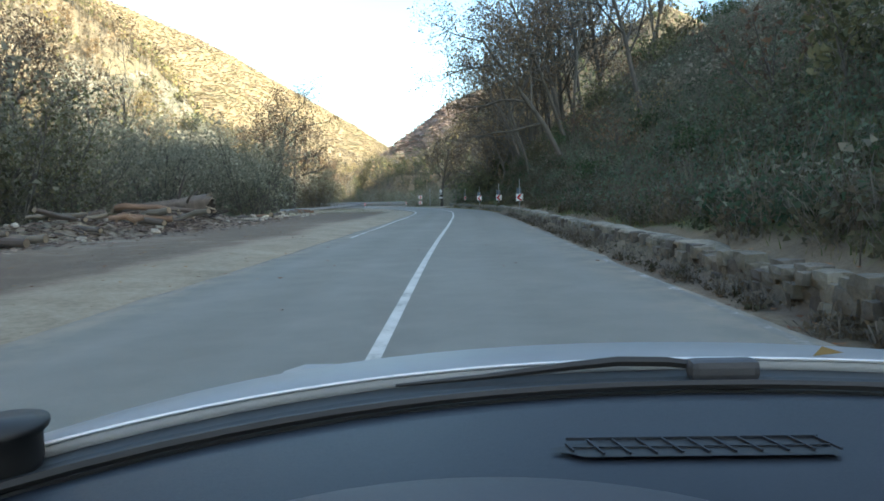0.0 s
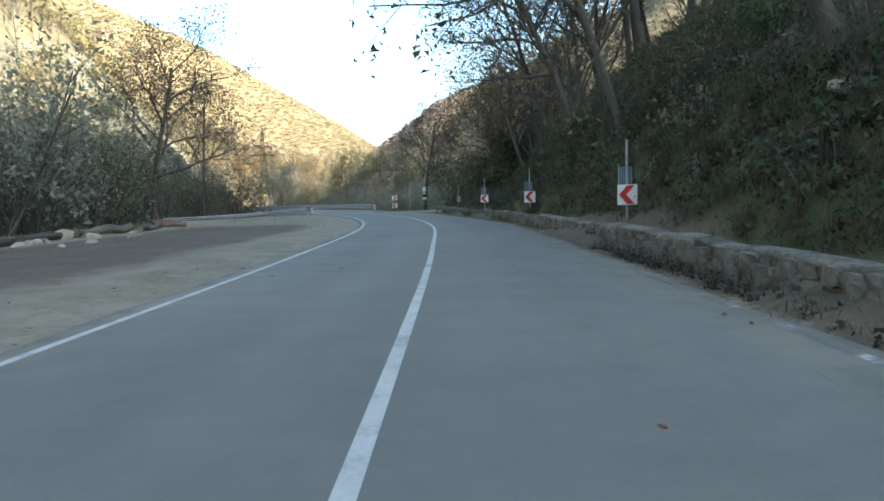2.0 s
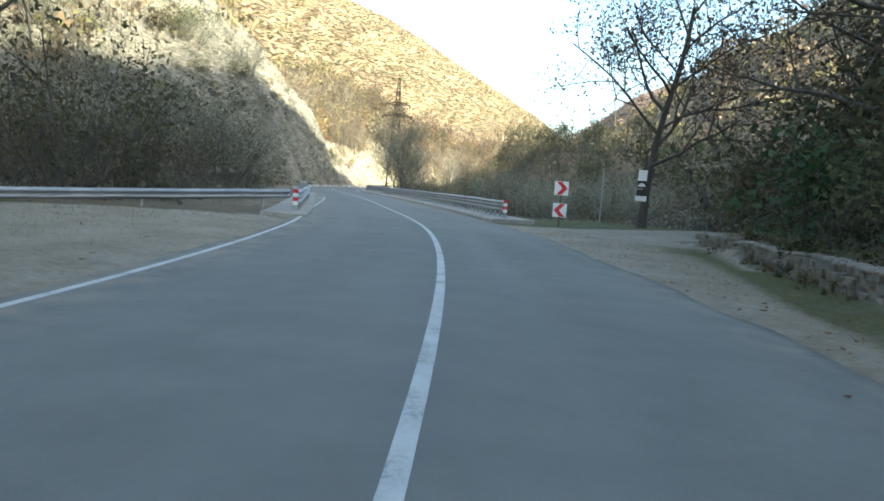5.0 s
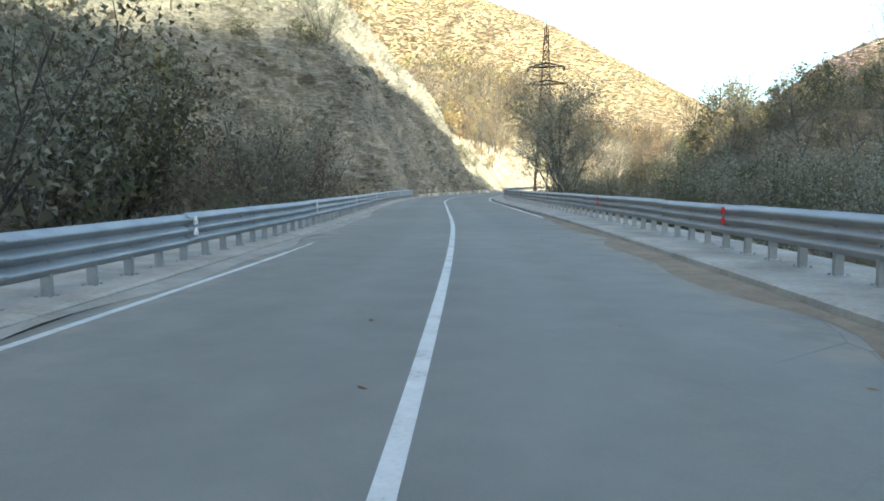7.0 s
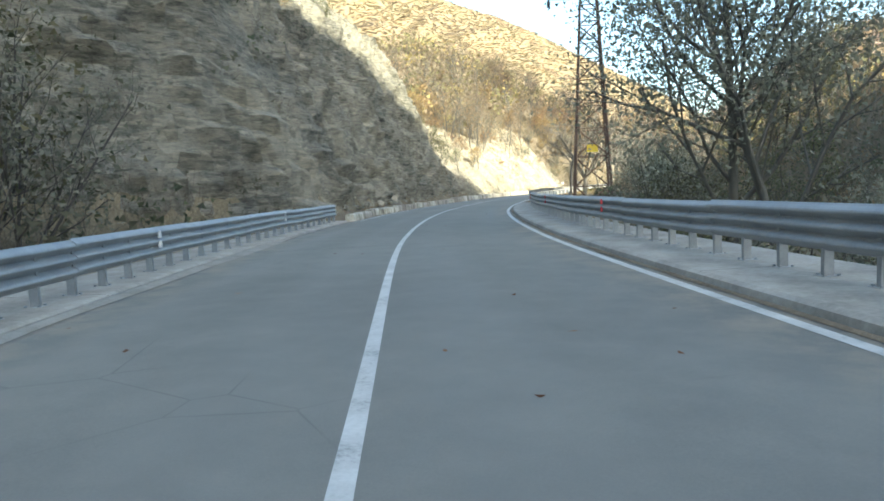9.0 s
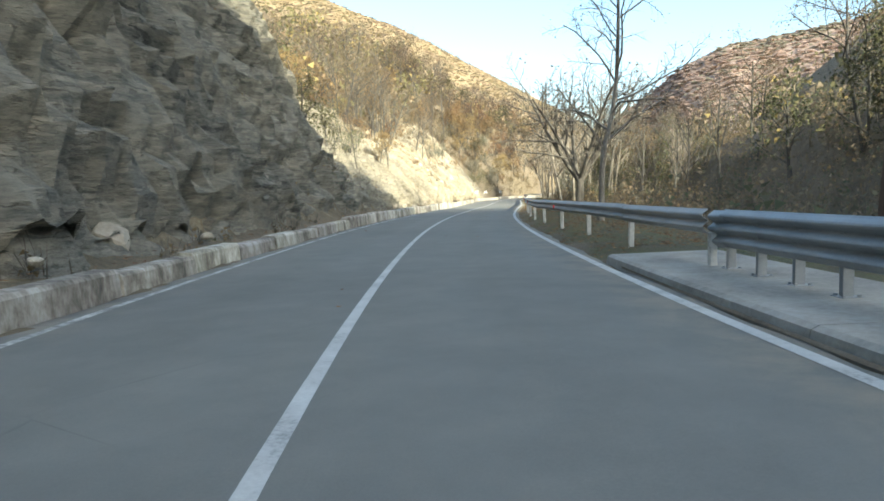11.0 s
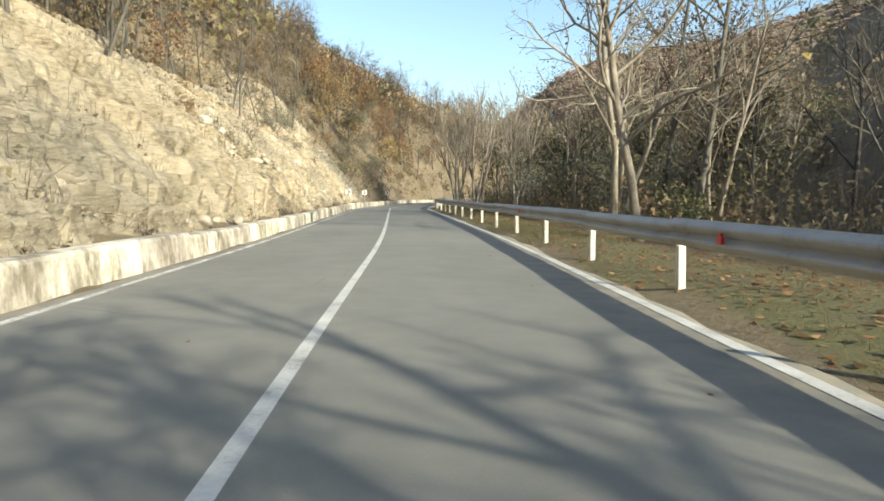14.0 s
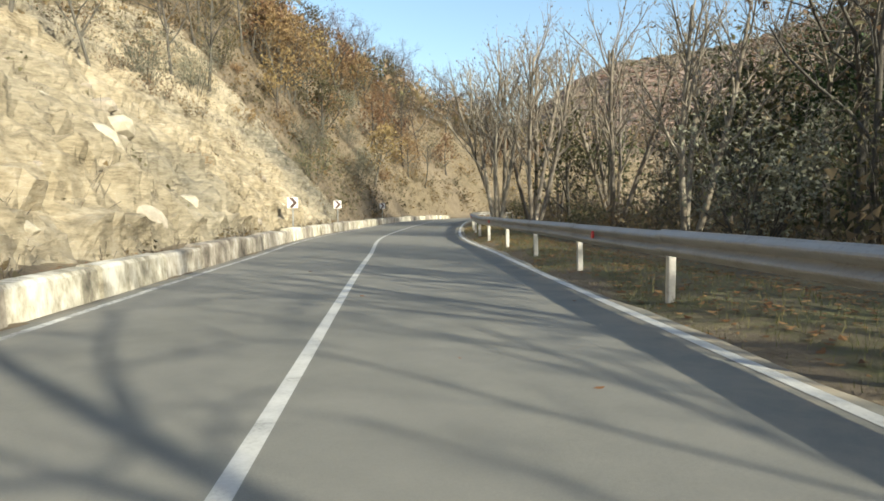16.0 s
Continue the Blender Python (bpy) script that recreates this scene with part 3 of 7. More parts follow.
def build_ground():
    gx = steps((-2600, -400, 200), (-400, -160, 16), (-160, -110, 4), (-110, 36, 0.8), (36, 100, 3), (100, 114, 7), (114, 124, 2), (124, 440, 10), (440, 2700, 200))
    gy = steps((-1600, -200, 200), (-200, -40, 10), (-40, -4, 2.5), (-4, 300, 0.8), (300, 420, 2.5), (420, 760, 7), (760, 1200, 20), (1200, 3400, 200))
    X, Y = np.meshgrid(gx, gy)
    z, cover, s, lat = land(X, Y)
    far = ease(900, 2000, np.hypot(X, Y - 300))
    z = z * (1 - far) + far * -4
    nx, ny = len(gx), len(gy)
    me = bpy.data.meshes.new("ground")
    idx = np.arange(nx * ny).reshape(ny, nx)
    cells = np.stack([idx[:-1, :-1], idx[:-1, 1:], idx[1:, 1:], idx[1:, :-1]], -1).reshape(-1, 4)
    me.vertices.add(nx * ny)
    me.vertices.foreach_set("co", np.stack([X, Y, np.maximum(z, -6.0)], -1).ravel())
    me.loops.add(len(cells) * 4)
    me.loops.foreach_set("vertex_index", cells.ravel())
    me.polygons.add(len(cells))
    me.polygons.foreach_set("loop_start", np.arange(0, len(cells) * 4, 4))
    me.polygons.foreach_set("use_smooth", np.ones(len(cells), bool))
    me.update()
    me.validate()
    att = me.color_attributes.new("cover", 'FLOAT_COLOR', 'POINT')
    att.data.foreach_set("color", cover.ravel())
    me.materials.append(GROUND)
    return tagged(new("ground", me), "autumn valley ground of dirt, grass, leaf litter and rock", "ground", kind="structure")


build_ground()

# ---- the mountains that close the valley ----
def mountain(label, seed, az, crest_el, crest_r, foot_r, tints, count, wooded, leafy):
    """A wooded mountainside seen across the valley: az and crest_el in degrees from the valley's mouth, distances in metres."""
    na, nr = 320, 130
    a = np.linspace(az[0], az[-1], na)
    w = np.linspace(0, 1, nr)
    A, W = np.meshgrid(a, w, indexing="ij")
    el = np.interp(a, az, crest_el)
    top_r, low_r = np.interp(a, az, crest_r), np.interp(a, az, foot_r)
    rad = low_r[:, None] + W * (top_r - low_r)[:, None]
    rad = rad + 60 * W * rough_noise(A / 5, W * 2, seed) * (1 - W)
    x, y = -10 - rad * np.sin(np.radians(A)), 80 + rad * np.cos(np.radians(A))
    high = (top_r * np.tan(np.radians(el)))[:, None]
    gully = np.abs(rough_noise(A / 4.5 + W * 0.9, W * 1.4, seed + 3, 3))
    z = high * W ** 1.08 * (1 - 0.16 * gully * np.sin(math.pi * W)) - 6 * (1 - W)
    near = ease(0.99, 0.90, W)
    canopy = 0.55 + 0.45 * near
    z = z + canopy * 5.0 * rough_noise(x / 60, y / 60, seed + 5, 2)
    back = np.stack([x[:, -1] * 1.25, y[:, -1] * 1.25, z[:, -1] * 0.6], -1)
    P = np.concatenate([np.stack([x, y, z], -1), back[:, None]], 1)
    n2 = nr + 1
    idx = np.arange(na * n2).reshape(na, n2)
    b = Build()
    b.v = P.reshape(-1, 3).tolist()
    b.f = np.stack([idx[:-1, :-1], idx[:-1, 1:], idx[1:, 1:], idx[1:, :-1]], -1).reshape(-1, 4).tolist()
    tagged(new("mountain", b.mesh("mountain", mountain_material(*tints), True)), label, "mountain", kind="structure")
    # its trees, as rounded crowns
    r = np.random.RandomState(seed)
    i = r.randint(max(0, np.searchsorted(a, wooded[0]) - 1), np.searchsorted(a, wooded[1]) - 1, count)
    j = (nr * r.uniform(0.0, 1.0, count) ** 0.8).astype(int)
    c = P[i, j] + r.normal(size=(count, 3)) * np.array([3.0, 4.0, 0.0])
    wide, tall = r.uniform(2.4, 6.0, count), r.uniform(0.4, 1.3, count)
    turn = r.uniform(0, 6.28, count)
    ring = np.array([0, 1.57, 3.14, 4.71])[None] + turn[:, None]
    jit = r.uniform(0.7, 1.3, (count, 4))
    v = np.empty((count, 5, 3))
    v[:, :4, 0] = c[:, None, 0] + wide[:, None] * np.cos(ring) * jit
    v[:, :4, 1] = c[:, None, 1] + wide[:, None] * np.sin(ring) * jit
    v[:, :4, 2] = c[:, None, 2] - 0.6
    v[:, 4] = c + np.stack([r.normal(size=count), r.normal(size=count), tall * 1.05], -1)
    f = np.array([(0, 1, 4), (1, 2, 4), (2, 3, 4), (3, 0, 4)])
    b = Build()
    b.v = v.reshape(-1, 3).tolist()
    b.f = (f[None] + 5 * np.arange(count)[:, None, None]).reshape(-1, 3).tolist()
    me = b.mesh("woods", FOREST, True)
    stand = np.clip(((rough_noise(c[:, 0] / 90, c[:, 1] / 120, seed + 2) + 1) / 2 * len(leafy) + r.uniform(-0.7, 0.7, count)).astype(int), 0, len(leafy) - 1)
    tint = np.repeat(np.array(leafy)[stand] * r.uniform(0.93, 1.07, (count, 1)), 5, 0)
    me.color_attributes.new("tint", 'FLOAT_COLOR', 'POINT').data.foreach_set("color", np.c_[tint, np.ones(len(tint))].ravel())
    lie = v - c[:, None] + np.array([2.0, -2.0, 11.0])   # normals bent up and sunward, evening out crown shading as haze would
    me.normals_split_custom_set_from_vertices((lie / np.linalg.norm(lie, axis=2, keepdims=True)).reshape(-1, 3).tolist())
    tagged(new("woods", me), "woods covering the " + label, "woods", kind="stuff")


def mountain_material(name, stops, rock):
    """Autumn woods far off: crowns, stands of like trees and bare outcrops."""
    m, t, p = nodes(name)
    co = t.nodes.new("ShaderNodeNewGeometry").outputs["Position"]
    stand, mid, crown = noise_tex(t, co, 0.006, 4, 0.6), noise_tex(t, co, 0.03, 5, 0.65), noise_tex(t, co, 0.16, 4, 0.7)
    fac = math_node(t, 'ADD', math_node(t, 'MULTIPLY', stand, 0.35), math_node(t, 'ADD', math_node(t, 'MULTIPLY', mid, 0.35), math_node(t, 'MULTIPLY', crown, 0.3)))
    col = ramp(t, fac, stops)
    bare = math_node(t, 'MULTIPLY', ramp(t, mid, [(0.60, (0, 0, 0)), (0.70, (1, 1, 1))]), ramp(t, crown, [(0.42, (0, 0, 0)), (0.60, (1, 1, 1))]))
    col = mix(t, math_node(t, 'MULTIPLY', bare, 0.6), col, rock)
    t.links.new(col, p.inputs["Base Color"])
    p.inputs["Roughness"].default_value, p.inputs["Specular IOR Level"].default_value = 0.95, 0.1
    bump(t, p, crown, 0.2, 1.5)
    return m


mountain("far golden autumn mountainside across the valley", 2, (-2, 1, 3.4, 5, 8, 12, 15, 18.3, 22.3, 30, 45, 70), (1.7, 3.9, 5.4, 6.5, 8.2, 10.4, 12.1, 13.6, 15.0, 17.7, 20, 20), (1500, 1600, 1750, 1850, 1950, 2000, 2000, 2000, 2000, 2000, 1900, 1800), (900, 850, 760, 700, 640, 600, 580, 560, 540, 520, 500, 500), ("golden_mountain_woods", [(0.36, (0.21, 0.17, 0.11)), (0.44, (0.255, 0.205, 0.13)), (0.50, (0.285, 0.222, 0.138)), (0.56, (0.265, 0.20, 0.13)), (0.66, (0.31, 0.25, 0.168))], (0.27, 0.24, 0.19)), 38000, (-2, 38), [(0.29, 0.235, 0.155), (0.24, 0.20, 0.15), (0.31, 0.25, 0.155), (0.23, 0.21, 0.14), (0.29, 0.22, 0.16), (0.28, 0.245, 0.195)])
# russet tints paled towards lilac, which puts distance haze into the colour
mountain("far russet wooded mountain on the shaded side", 6, (-60, -40, -28, -22, -18.8, -14.8, -11, -8, -6.4, -3.7, -0.9, 1.7, 4, 7), (16.5, 15.5, 14, 12.8, 11.7, 10.8, 10.3, 10.0, 9.9, 8.8, 6.8, 4.9, 3.4, 1.5), (950, 950, 950, 950, 950, 950, 950, 950, 950, 960, 980, 1000, 1020, 1040), (460, 460, 460, 460, 460, 460, 460, 470, 480, 500, 540, 580, 620, 700), ("hazed_russet_woods", [(0.34, (0.20, 0.17, 0.14)), (0.44, (0.29, 0.235, 0.20)), (0.54, (0.36, 0.285, 0.24)), (0.62, (0.24, 0.23, 0.17)), (0.72, (0.38, 0.31, 0.265))], (0.36, 0.32, 0.27)), 22000, (-34, 7), [(0.37, 0.30, 0.265), (0.41, 0.315, 0.27), (0.27, 0.255, 0.20), (0.39, 0.32, 0.29), (0.33, 0.28, 0.245)])


# ---- carriageway and its markings ----
BRIDGE0, BRIDGE1 = 99.0, 171.0


def right_edge(s):
    return np.interp(s, [-60, 60, 90, 100, 112, 400], [3.35, 3.35, 3.2, 3.3, 3.45, 3.45])


def build_road():
    n = int((S1 - S0) / 0.8)
    b, wear = Build(), []
    across = (1.0, 0.94, 0.86, 0.72, 0.55, 0.42, 0.28, 0.14, 0.0)
    for i in range(n + 1):
        s = S0 + (S1 - S0) * i / n
        wr = float(right_edge(s)) + 0.12 * float(grain(s / 1.7, 3.0, 2)) + 0.07 * float(grain(s / 0.6, 8.0, 4))
        wl = max(3.28, left_edge(s) + 0.2) + 0.10 * float(grain(s / 1.9, 5.0, 7)) + 0.05 * float(grain(s / 0.7, 2.0, 6))
        row = [(wl + 0.02, -0.12)] + [(wl * f, 0.03 * (1 - f * f)) for f in across] + [(-wr * f, 0.03 * (1 - f * f)) for f in across[-2::-1]] + [(-wr - 0.02, -0.12)]
        for lat, z in row:
            b.v.append(tuple(along(s, lat, z)))
            q = abs(lat)
            track = max(math.exp(-((q - 0.75) / 0.32) ** 2), math.exp(-((q - 2.25) / 0.32) ** 2))
            dust = float(ease(2.55, 3.25, q)) + 0.25 * (100 < s < 172) * float(ease(2.0, 3.0, q))
            wear.append((track * (0.7 + 0.5 * float(grain(s / 9, lat, 3))), min(dust, 1.0), 0.0, 1.0))
    k = len(row)
    for i in range(n):
        for j in range(k - 1):
            b.f.append((i * k + j, (i + 1) * k + j, (i + 1) * k + j + 1, i * k + j + 1))
    me = b.mesh("road", ASPHALT, True)
    att = me.color_attributes.new("wear", 'FLOAT_COLOR', 'POINT')
    att.data.foreach_set("color", np.array(wear).ravel())
    tagged(new("road", me), "worn grey two-lane asphalt road with fine cracks", "road", kind="structure")


def left_edge(s):
    """Where the edge line of the far lane runs, wider through the bend."""
    return float(np.interp(s, [20, 26, 36, 50, 60, 68, 75, 84, 92, 100, 108, 115, 123, 130], [2.8, 2.85, 3.0, 3.0, 3.1, 3.15, 3.25, 3.32, 3.5, 3.58, 3.3, 3.0, 2.76, 2.74]))


def marking(name, lat, width, s0, s1, label, material, z=0.0, shift=None):
    b = sweep([(lat + width / 2, z + 0.006), (lat - width / 2, z + 0.006)], s0, s1, 1.0, shift=shift)
    tagged(new(name, b.mesh(name, material)), label, "road marking", kind="structure")


build_road()
marking("centre_line", 0.0, 0.108, -50, 335, "solid white centre line painted on asphalt", PAINT, 0.027)
marking("edge_line", 0.0, 0.095, 20.5, 128, "thin white edge line along the lay-by", PAINT, 0.002, left_edge)
marking("edge_line", 2.90, 0.11, 171, 330, "worn white edge line beside the parapet", WORN_PAINT, 0.002)
marking("edge_line", -3.22, 0.11, -20, 42, "broken worn edge line near the stone wall", FADED_PAINT, 0.002)
marking("edge_line", -3.26, 0.13, 134, 330, "white edge line beside the guard rail", PAINT, 0.002)

# ---- guard rails ----
def beam_profile(top, waves, depth=0.08, pitch=0.16, thick=0.008):
    """Closed outline (towards the road, z) of a corrugated steel beam."""
    n = waves * 8
    front = []
    for i in range(n + 1):
        w = i / 8.0
        front.append((depth * (0.5 - 0.5 * math.cos(2 * math.pi * w)) ** 0.8, top - i * pitch / 8.0 * 0.98))
    return front + [(d - thick, z) for d, z in reversed(front)]


def bar(points, profile, side):
    """Sweeps a closed profile along points; side 1: the profile's depth goes to the left."""
    b, k = Build(), len(profile)
    for i, q in enumerate(points):
        d = points[min(i + 1, len(points) - 1)] - points[max(i - 1, 0)]
        n = Vector((-d.y, d.x, 0)).normalized() * side
        for dep, z in profile:
            b.v.append(tuple(q + n * dep + Vector((0, 0, z))))
    for i in range(len(points) - 1):
        for j in range(k):
            j2 = (j + 1) % k
            b.f.append((i * k + j, i * k + j2, (i + 1) * k + j2, (i + 1) * k + j))
    b.f.append(tuple(range(k)))
    b.f.append(tuple((len(points) - 1) * k + j for j in reversed(range(k))))
    return b


def post_mesh(name, height, material, plate=True):
    """A channel-section steel post, with a bolted foot plate."""
    b = Build()
    b.box((0, 0, height / 2), (0.012, 0.10, height))
    b.box((0.025, 0.047, height / 2), (0.05, 0.008, height))
    b.box((0.025, -0.047, height / 2), (0.05, 0.008, height))
    if plate:
        b.box((0.01, 0, 0.008), (0.17, 0.20, 0.016))
        for sx in (-0.05, 0.07):
            for sy in (-0.07, 0.07):
                b.box((sx, sy, 0.025), (0.025, 0.025, 0.02))
    return b.mesh(name, material)


def white_post_mesh():
    b = Build()
    b.box((0, 0, 0.28), (0.085, 0.10, 1.05))
    return bevelled(b.mesh("post", WHITE_POST), 0.012)


def rail_line(sfun, s0, s1, step=1.0):
    n = max(2, int(round((s1 - s0) / step)) + 1)
    return [sfun(s0 + (s1 - s0) * i / (n - 1)) for i in range(n)]


def guard_rail(label, sfun, s0, s1, profile, side, section, post, spacing, post_z, post_back, material, hfun=heading, first=0.0):
    rail = tagged(empty("guard_rail"), label, "guard rail")
    n = int(math.ceil((s1 - s0) / section))
    for i in range(n):
        a, c = s0 + i * section, min(s0 + (i + 1) * section + 0.12, s1)
        lift = 0.012 * (i % 2) + 0.01 * float(grain(i * 0.7, 2.0, 5))
        prof = [(d + 0.004 * (i % 2), z + lift) for d, z in profile]
        part("beam", bar(rail_line(sfun, a, c), prof, side), material, rail)
    s = s0 + first
    k = 0
    while s < s1:
        p = sfun(s)
        d = (sfun(s + 0.2) - sfun(s - 0.2)).normalized()
        nrm = Vector((-d.y, d.x, 0)) * side
        ob = part("post", post, None, rail)
        ob.matrix_world = Matrix.Translation(p - nrm * post_back + Vector((0, 0, post_z))) @ Matrix.Rotation(math.atan2(d.y, d.x) + 0.02 * float(grain(k * 1.3, 1.0, 8)), 4, 'Z') @ Matrix.Rotation(radians(1.6 * float(grain(k * 0.9, 4.0, 3))), 4, 'X')
        s += spacing
        k += 1
    return rail


def reflector(rail, p, d, side, colour, label):
    b = Build()
    b.box((0, 0, 0), (0.10, 0.03, 0.075))
    b.box((0, 0, 0.055), (0.05, 0.03, 0.035))
    ob = part("reflector", b, colour, rail, label)
    ob.matrix_world = Matrix.Translation(p) @ Matrix.Rotation(math.atan2(d.y, d.x), 4, 'Z')


BRIDGE_POST = post_mesh("post", 0.66, STEEL)
bridge_right = guard_rail("galvanised three-wave guard rail along the bridge kerb", lambda s: along(s, -4.42), 104.5, 185.0, beam_profile(0.84, 3), 1, 4.0, BRIDGE_POST, 0.80, 0.12, 0.03, STEEL)
for k in range(8):
    for dz in (0.73, 0.57):
        p = along(112.0 + k * 9.2, -4.33, dz)
        reflector(bridge_right, p, along(113.0 + k * 9.2, -4.33, dz) - p, 1, SIGN_RED, "small red reflector")
bridge_left = guard_rail("galvanised three-wave guard rail beside the far lane", lambda s: along(s, 3.82), 100.0, 170.5, beam_profile(0.74, 3), -1, 4.0, BRIDGE_POST, 0.80, 0.05, 0.03, STEEL)
for k in range(8):
    for dz in (0.62, 0.46):
        p = along(103.0 + k * 8.6, 3.73, dz)
        reflector(bridge_left, p, along(104.0 + k * 8.6, 3.73, dz) - p, -1, SIGN_WHITE, "small white reflector")
POST_WHITE = white_post_mesh()
road_right = guard_rail("weathered steel guard rail on short white posts", lambda s: along(s, -3.92 - 0.35 * float(ease(205, 192, s)) if s < 205 else -3.92), 184.8, 345.0, beam_profile(0.87, 2), 1, 4.0, POST_WHITE, 4.0, -0.24, 0.10, OLD_STEEL, first=0.1)
for k in range(9):
    p = along(195.5 + k * 12.0, -3.83, 0.71)
    reflector(road_right, p, along(196.5 + k * 12.0, -3.83, 0.71) - p, 1, SIGN_RED, "faded red reflector")

BANK = [Vector(q) for q in ((-17.2, 83.2, -0.45), (-14.5, 88, -0.42), (-12.7, 91.3, -0.36), (-10.4, 95.4, -0.18), (-8.6, 98.6, 0.0))]
BANK_S = [0.0]
for a, c in zip(BANK, BANK[1:]):
    BANK_S.append(BANK_S[-1] + (c - a).length)


def bank_line(s):
    return Vector([float(np.interp(s, BANK_S, [q[i] for q in BANK])) for i in range(3)])


guard_rail("steel guard rail round the river end of the lay-by", bank_line, 0.0, BANK_S[-1], beam_profile(0.74, 2), -1, 4.0, post_mesh("post", 0.95, OLD_STEEL, False), 4.0, -0.30, 0.03, STEEL, first=0.6)


def striped_end(p, d, top):
    """A rounded terminal with red and white bands at the rail's end."""
    ob = tagged(empty("rail_terminal", Matrix.Translation(p) @ Matrix.Rotation(math.atan2(d.y, d.x), 4, 'Z')), "red and white banded terminal at the rail's end", "marker", group="rail terminals")
    for i in range(4):
        b = Build()
        b.box((0, 0, top - 0.065 - 0.13 * i), (0.09, 0.17, 0.128))
        part("band", bevelled(b.mesh("band", SIGN_RED if i % 2 == 0 else SIGN_WHITE), 0.015), None, ob)
    b = Build()
    b.box((0, 0, (top - 0.52) / 2 - 0.05), (0.06, 0.10, top - 0.52 + 0.1))
    part("foot", b, STEEL, ob)


striped_end(along(104.35, -4.38), along(105, -4.38) - along(104, -4.38), 0.86)
striped_end(along(99.7, 3.86), along(101, 3.86) - along(100, 3.86), 0.78)

# ---- bridge kerbs ----
def kerb(label, profile, s0, s1):
    k = tagged(empty("bridge_kerb"), label, "kerb", kind="structure")
    s = s0
    while s < s1:
        e = min(s + 6.0, s1)
        part("slab", sweep(profile, s, e - 0.015, 1.0, True), CONCRETE, k)
        s = e


kerb("pale concrete bridge kerb under the rail posts", [(-3.46, -0.1), (-3.50, 0.09), (-3.56, 0.12), (-5.25, 0.14), (-5.25, -0.9), (-3.46, -0.9)], 103.0, 187.0)
kerb("pale dusty concrete bridge kerb along the far lane", [(3.36, -0.1), (3.40, 0.04), (3.45, 0.06), (4.75, 0.08), (4.75, -0.9), (3.36, -0.9)], 98.0, 171.0)

# ---- concrete parapet below the cliff ----
parapet = tagged(empty("parapet_wall"), "low weathered concrete parapet with cracked dirty blocks", "wall", kind="structure")
rp = random.Random(4)
s = 171.5
while s < 340:
    ln = rp.uniform(1.9, 2.6)
    h = 0.44 + rp.uniform(-0.04, 0.05) - 0.12 * (s < 200)
    o = rp.uniform(-0.025, 0.025)
    part("block", sweep([(3.22 + o, -0.1), (3.25 + o, h - 0.05), (3.29 + o, h), (3.56 + o, h + 0.01), (3.62 + o, h - 0.04), (3.64 + o, -0.1)], s, s + ln - 0.03, 0.9, True), PARAPET, parapet)
    s += ln

# ---- old stone wall under the wooded bank ----
stone_wall = tagged(empty("stone_wall"), "crumbling low rubble stone wall with a worn mortar top", "wall", kind="structure")


def stone_mesh(seed):
    r = random.Random(seed)
    bm = bmesh.new()
    bmesh.ops.create_cube(bm, size=1.0)
    bmesh.ops.subdivide_edges(bm, edges=bm.edges[:], cuts=1, use_grid_fill=True)
    for v in bm.verts:
        v.co = v.co.normalized() * 0.22 + v.co * 0.72
        v.co += Vector((r.uniform(-1, 1), r.uniform(-1, 1), r.uniform(-1, 1))) * 0.06
    me = bpy.data.meshes.new("stone")
    bm.to_mesh(me)
    bm.free()
    me.materials.append(STONE)
    return me


STONES = [stone_mesh(k) for k in range(8)]


def place_stones():
    r = random.Random(12)
    core, core_f = [], []
    n = 0
    for row, (z0, hh) in enumerate(((0.0, 0.18), (0.14, 0.17), (0.28, 0.15))):
        s = -12.0 + 0.2 * row
        while s < 95.5:
            ln = r.uniform(0.13, 0.36)
            h = hh * r.uniform(0.7, 1.2)
            w = float(wall_face(s + ln / 2))
            m = Matrix.Translation(along(s + ln / 2, -(w + 0.10 + r.uniform(-0.05, 0.09)), z0 + h / 2 - 0.03)) @ Matrix.Rotation(heading(s) + r.uniform(-0.08, 0.08), 4, 'Z') @ Matrix.Diagonal((ln * 1.08, 0.26, h * 1.12, 1))
            me = STONES[r.randrange(8)]
            if not (row == 2 and r.random() < 0.3):
                if 2 < s < 34 and n < 320:
                    ob = part("stone", me, None, stone_wall)
                    ob.matrix_world = m
                    n += 1
                else:
                    k = len(core)
                    core.extend(tuple(m @ v.co) for v in me.vertices)
                    core_f.extend(tuple(i + k for i in q.vertices) for q in me.polygons)
            s += ln
    b = Build()
    b.v, b.f = core, core_f
    tagged(part("stones", b, STONE, stone_wall, "more rubble stones of the wall"), kind="stuff")


def place_wall_top():
    b = Build()
    n = 230
    for i in range(n + 1):
        s = -12 + 107.5 * i / n
        w = float(wall_face(s))
        up = 0.06 * float(grain(s / 0.9, 1.0, 3)) + 0.05 * float(grain(s / 4.0, 1.0, 6)) - 0.11 * float(ease(0.3, 0.55, grain(s / 2.6, 5.0, 9)))
        e = 0.05 * float(grain(s / 0.5, 2.0, 4))
        for q, z in ((w + 0.07, -0.1), (w + 0.07, 0.36 + up), (w + 0.05 + e, 0.40 + up), (w + 0.10 + e, 0.45 + up), (w + 0.36, 0.46 + up), (w + 0.50 + e, 0.42 + up), (w + 0.55, 0.1)):
            b.v.append(tuple(along(s, -q, z)))
    for i in range(n):
        for j in range(6):
            b.f.append((i * 7 + j, (i + 1) * 7 + j, (i + 1) * 7 + j + 1, i * 7 + j + 1))
    part("mortar_top", b, COPING, stone_wall, "worn mossy mortar coping", True)


place_wall_top()


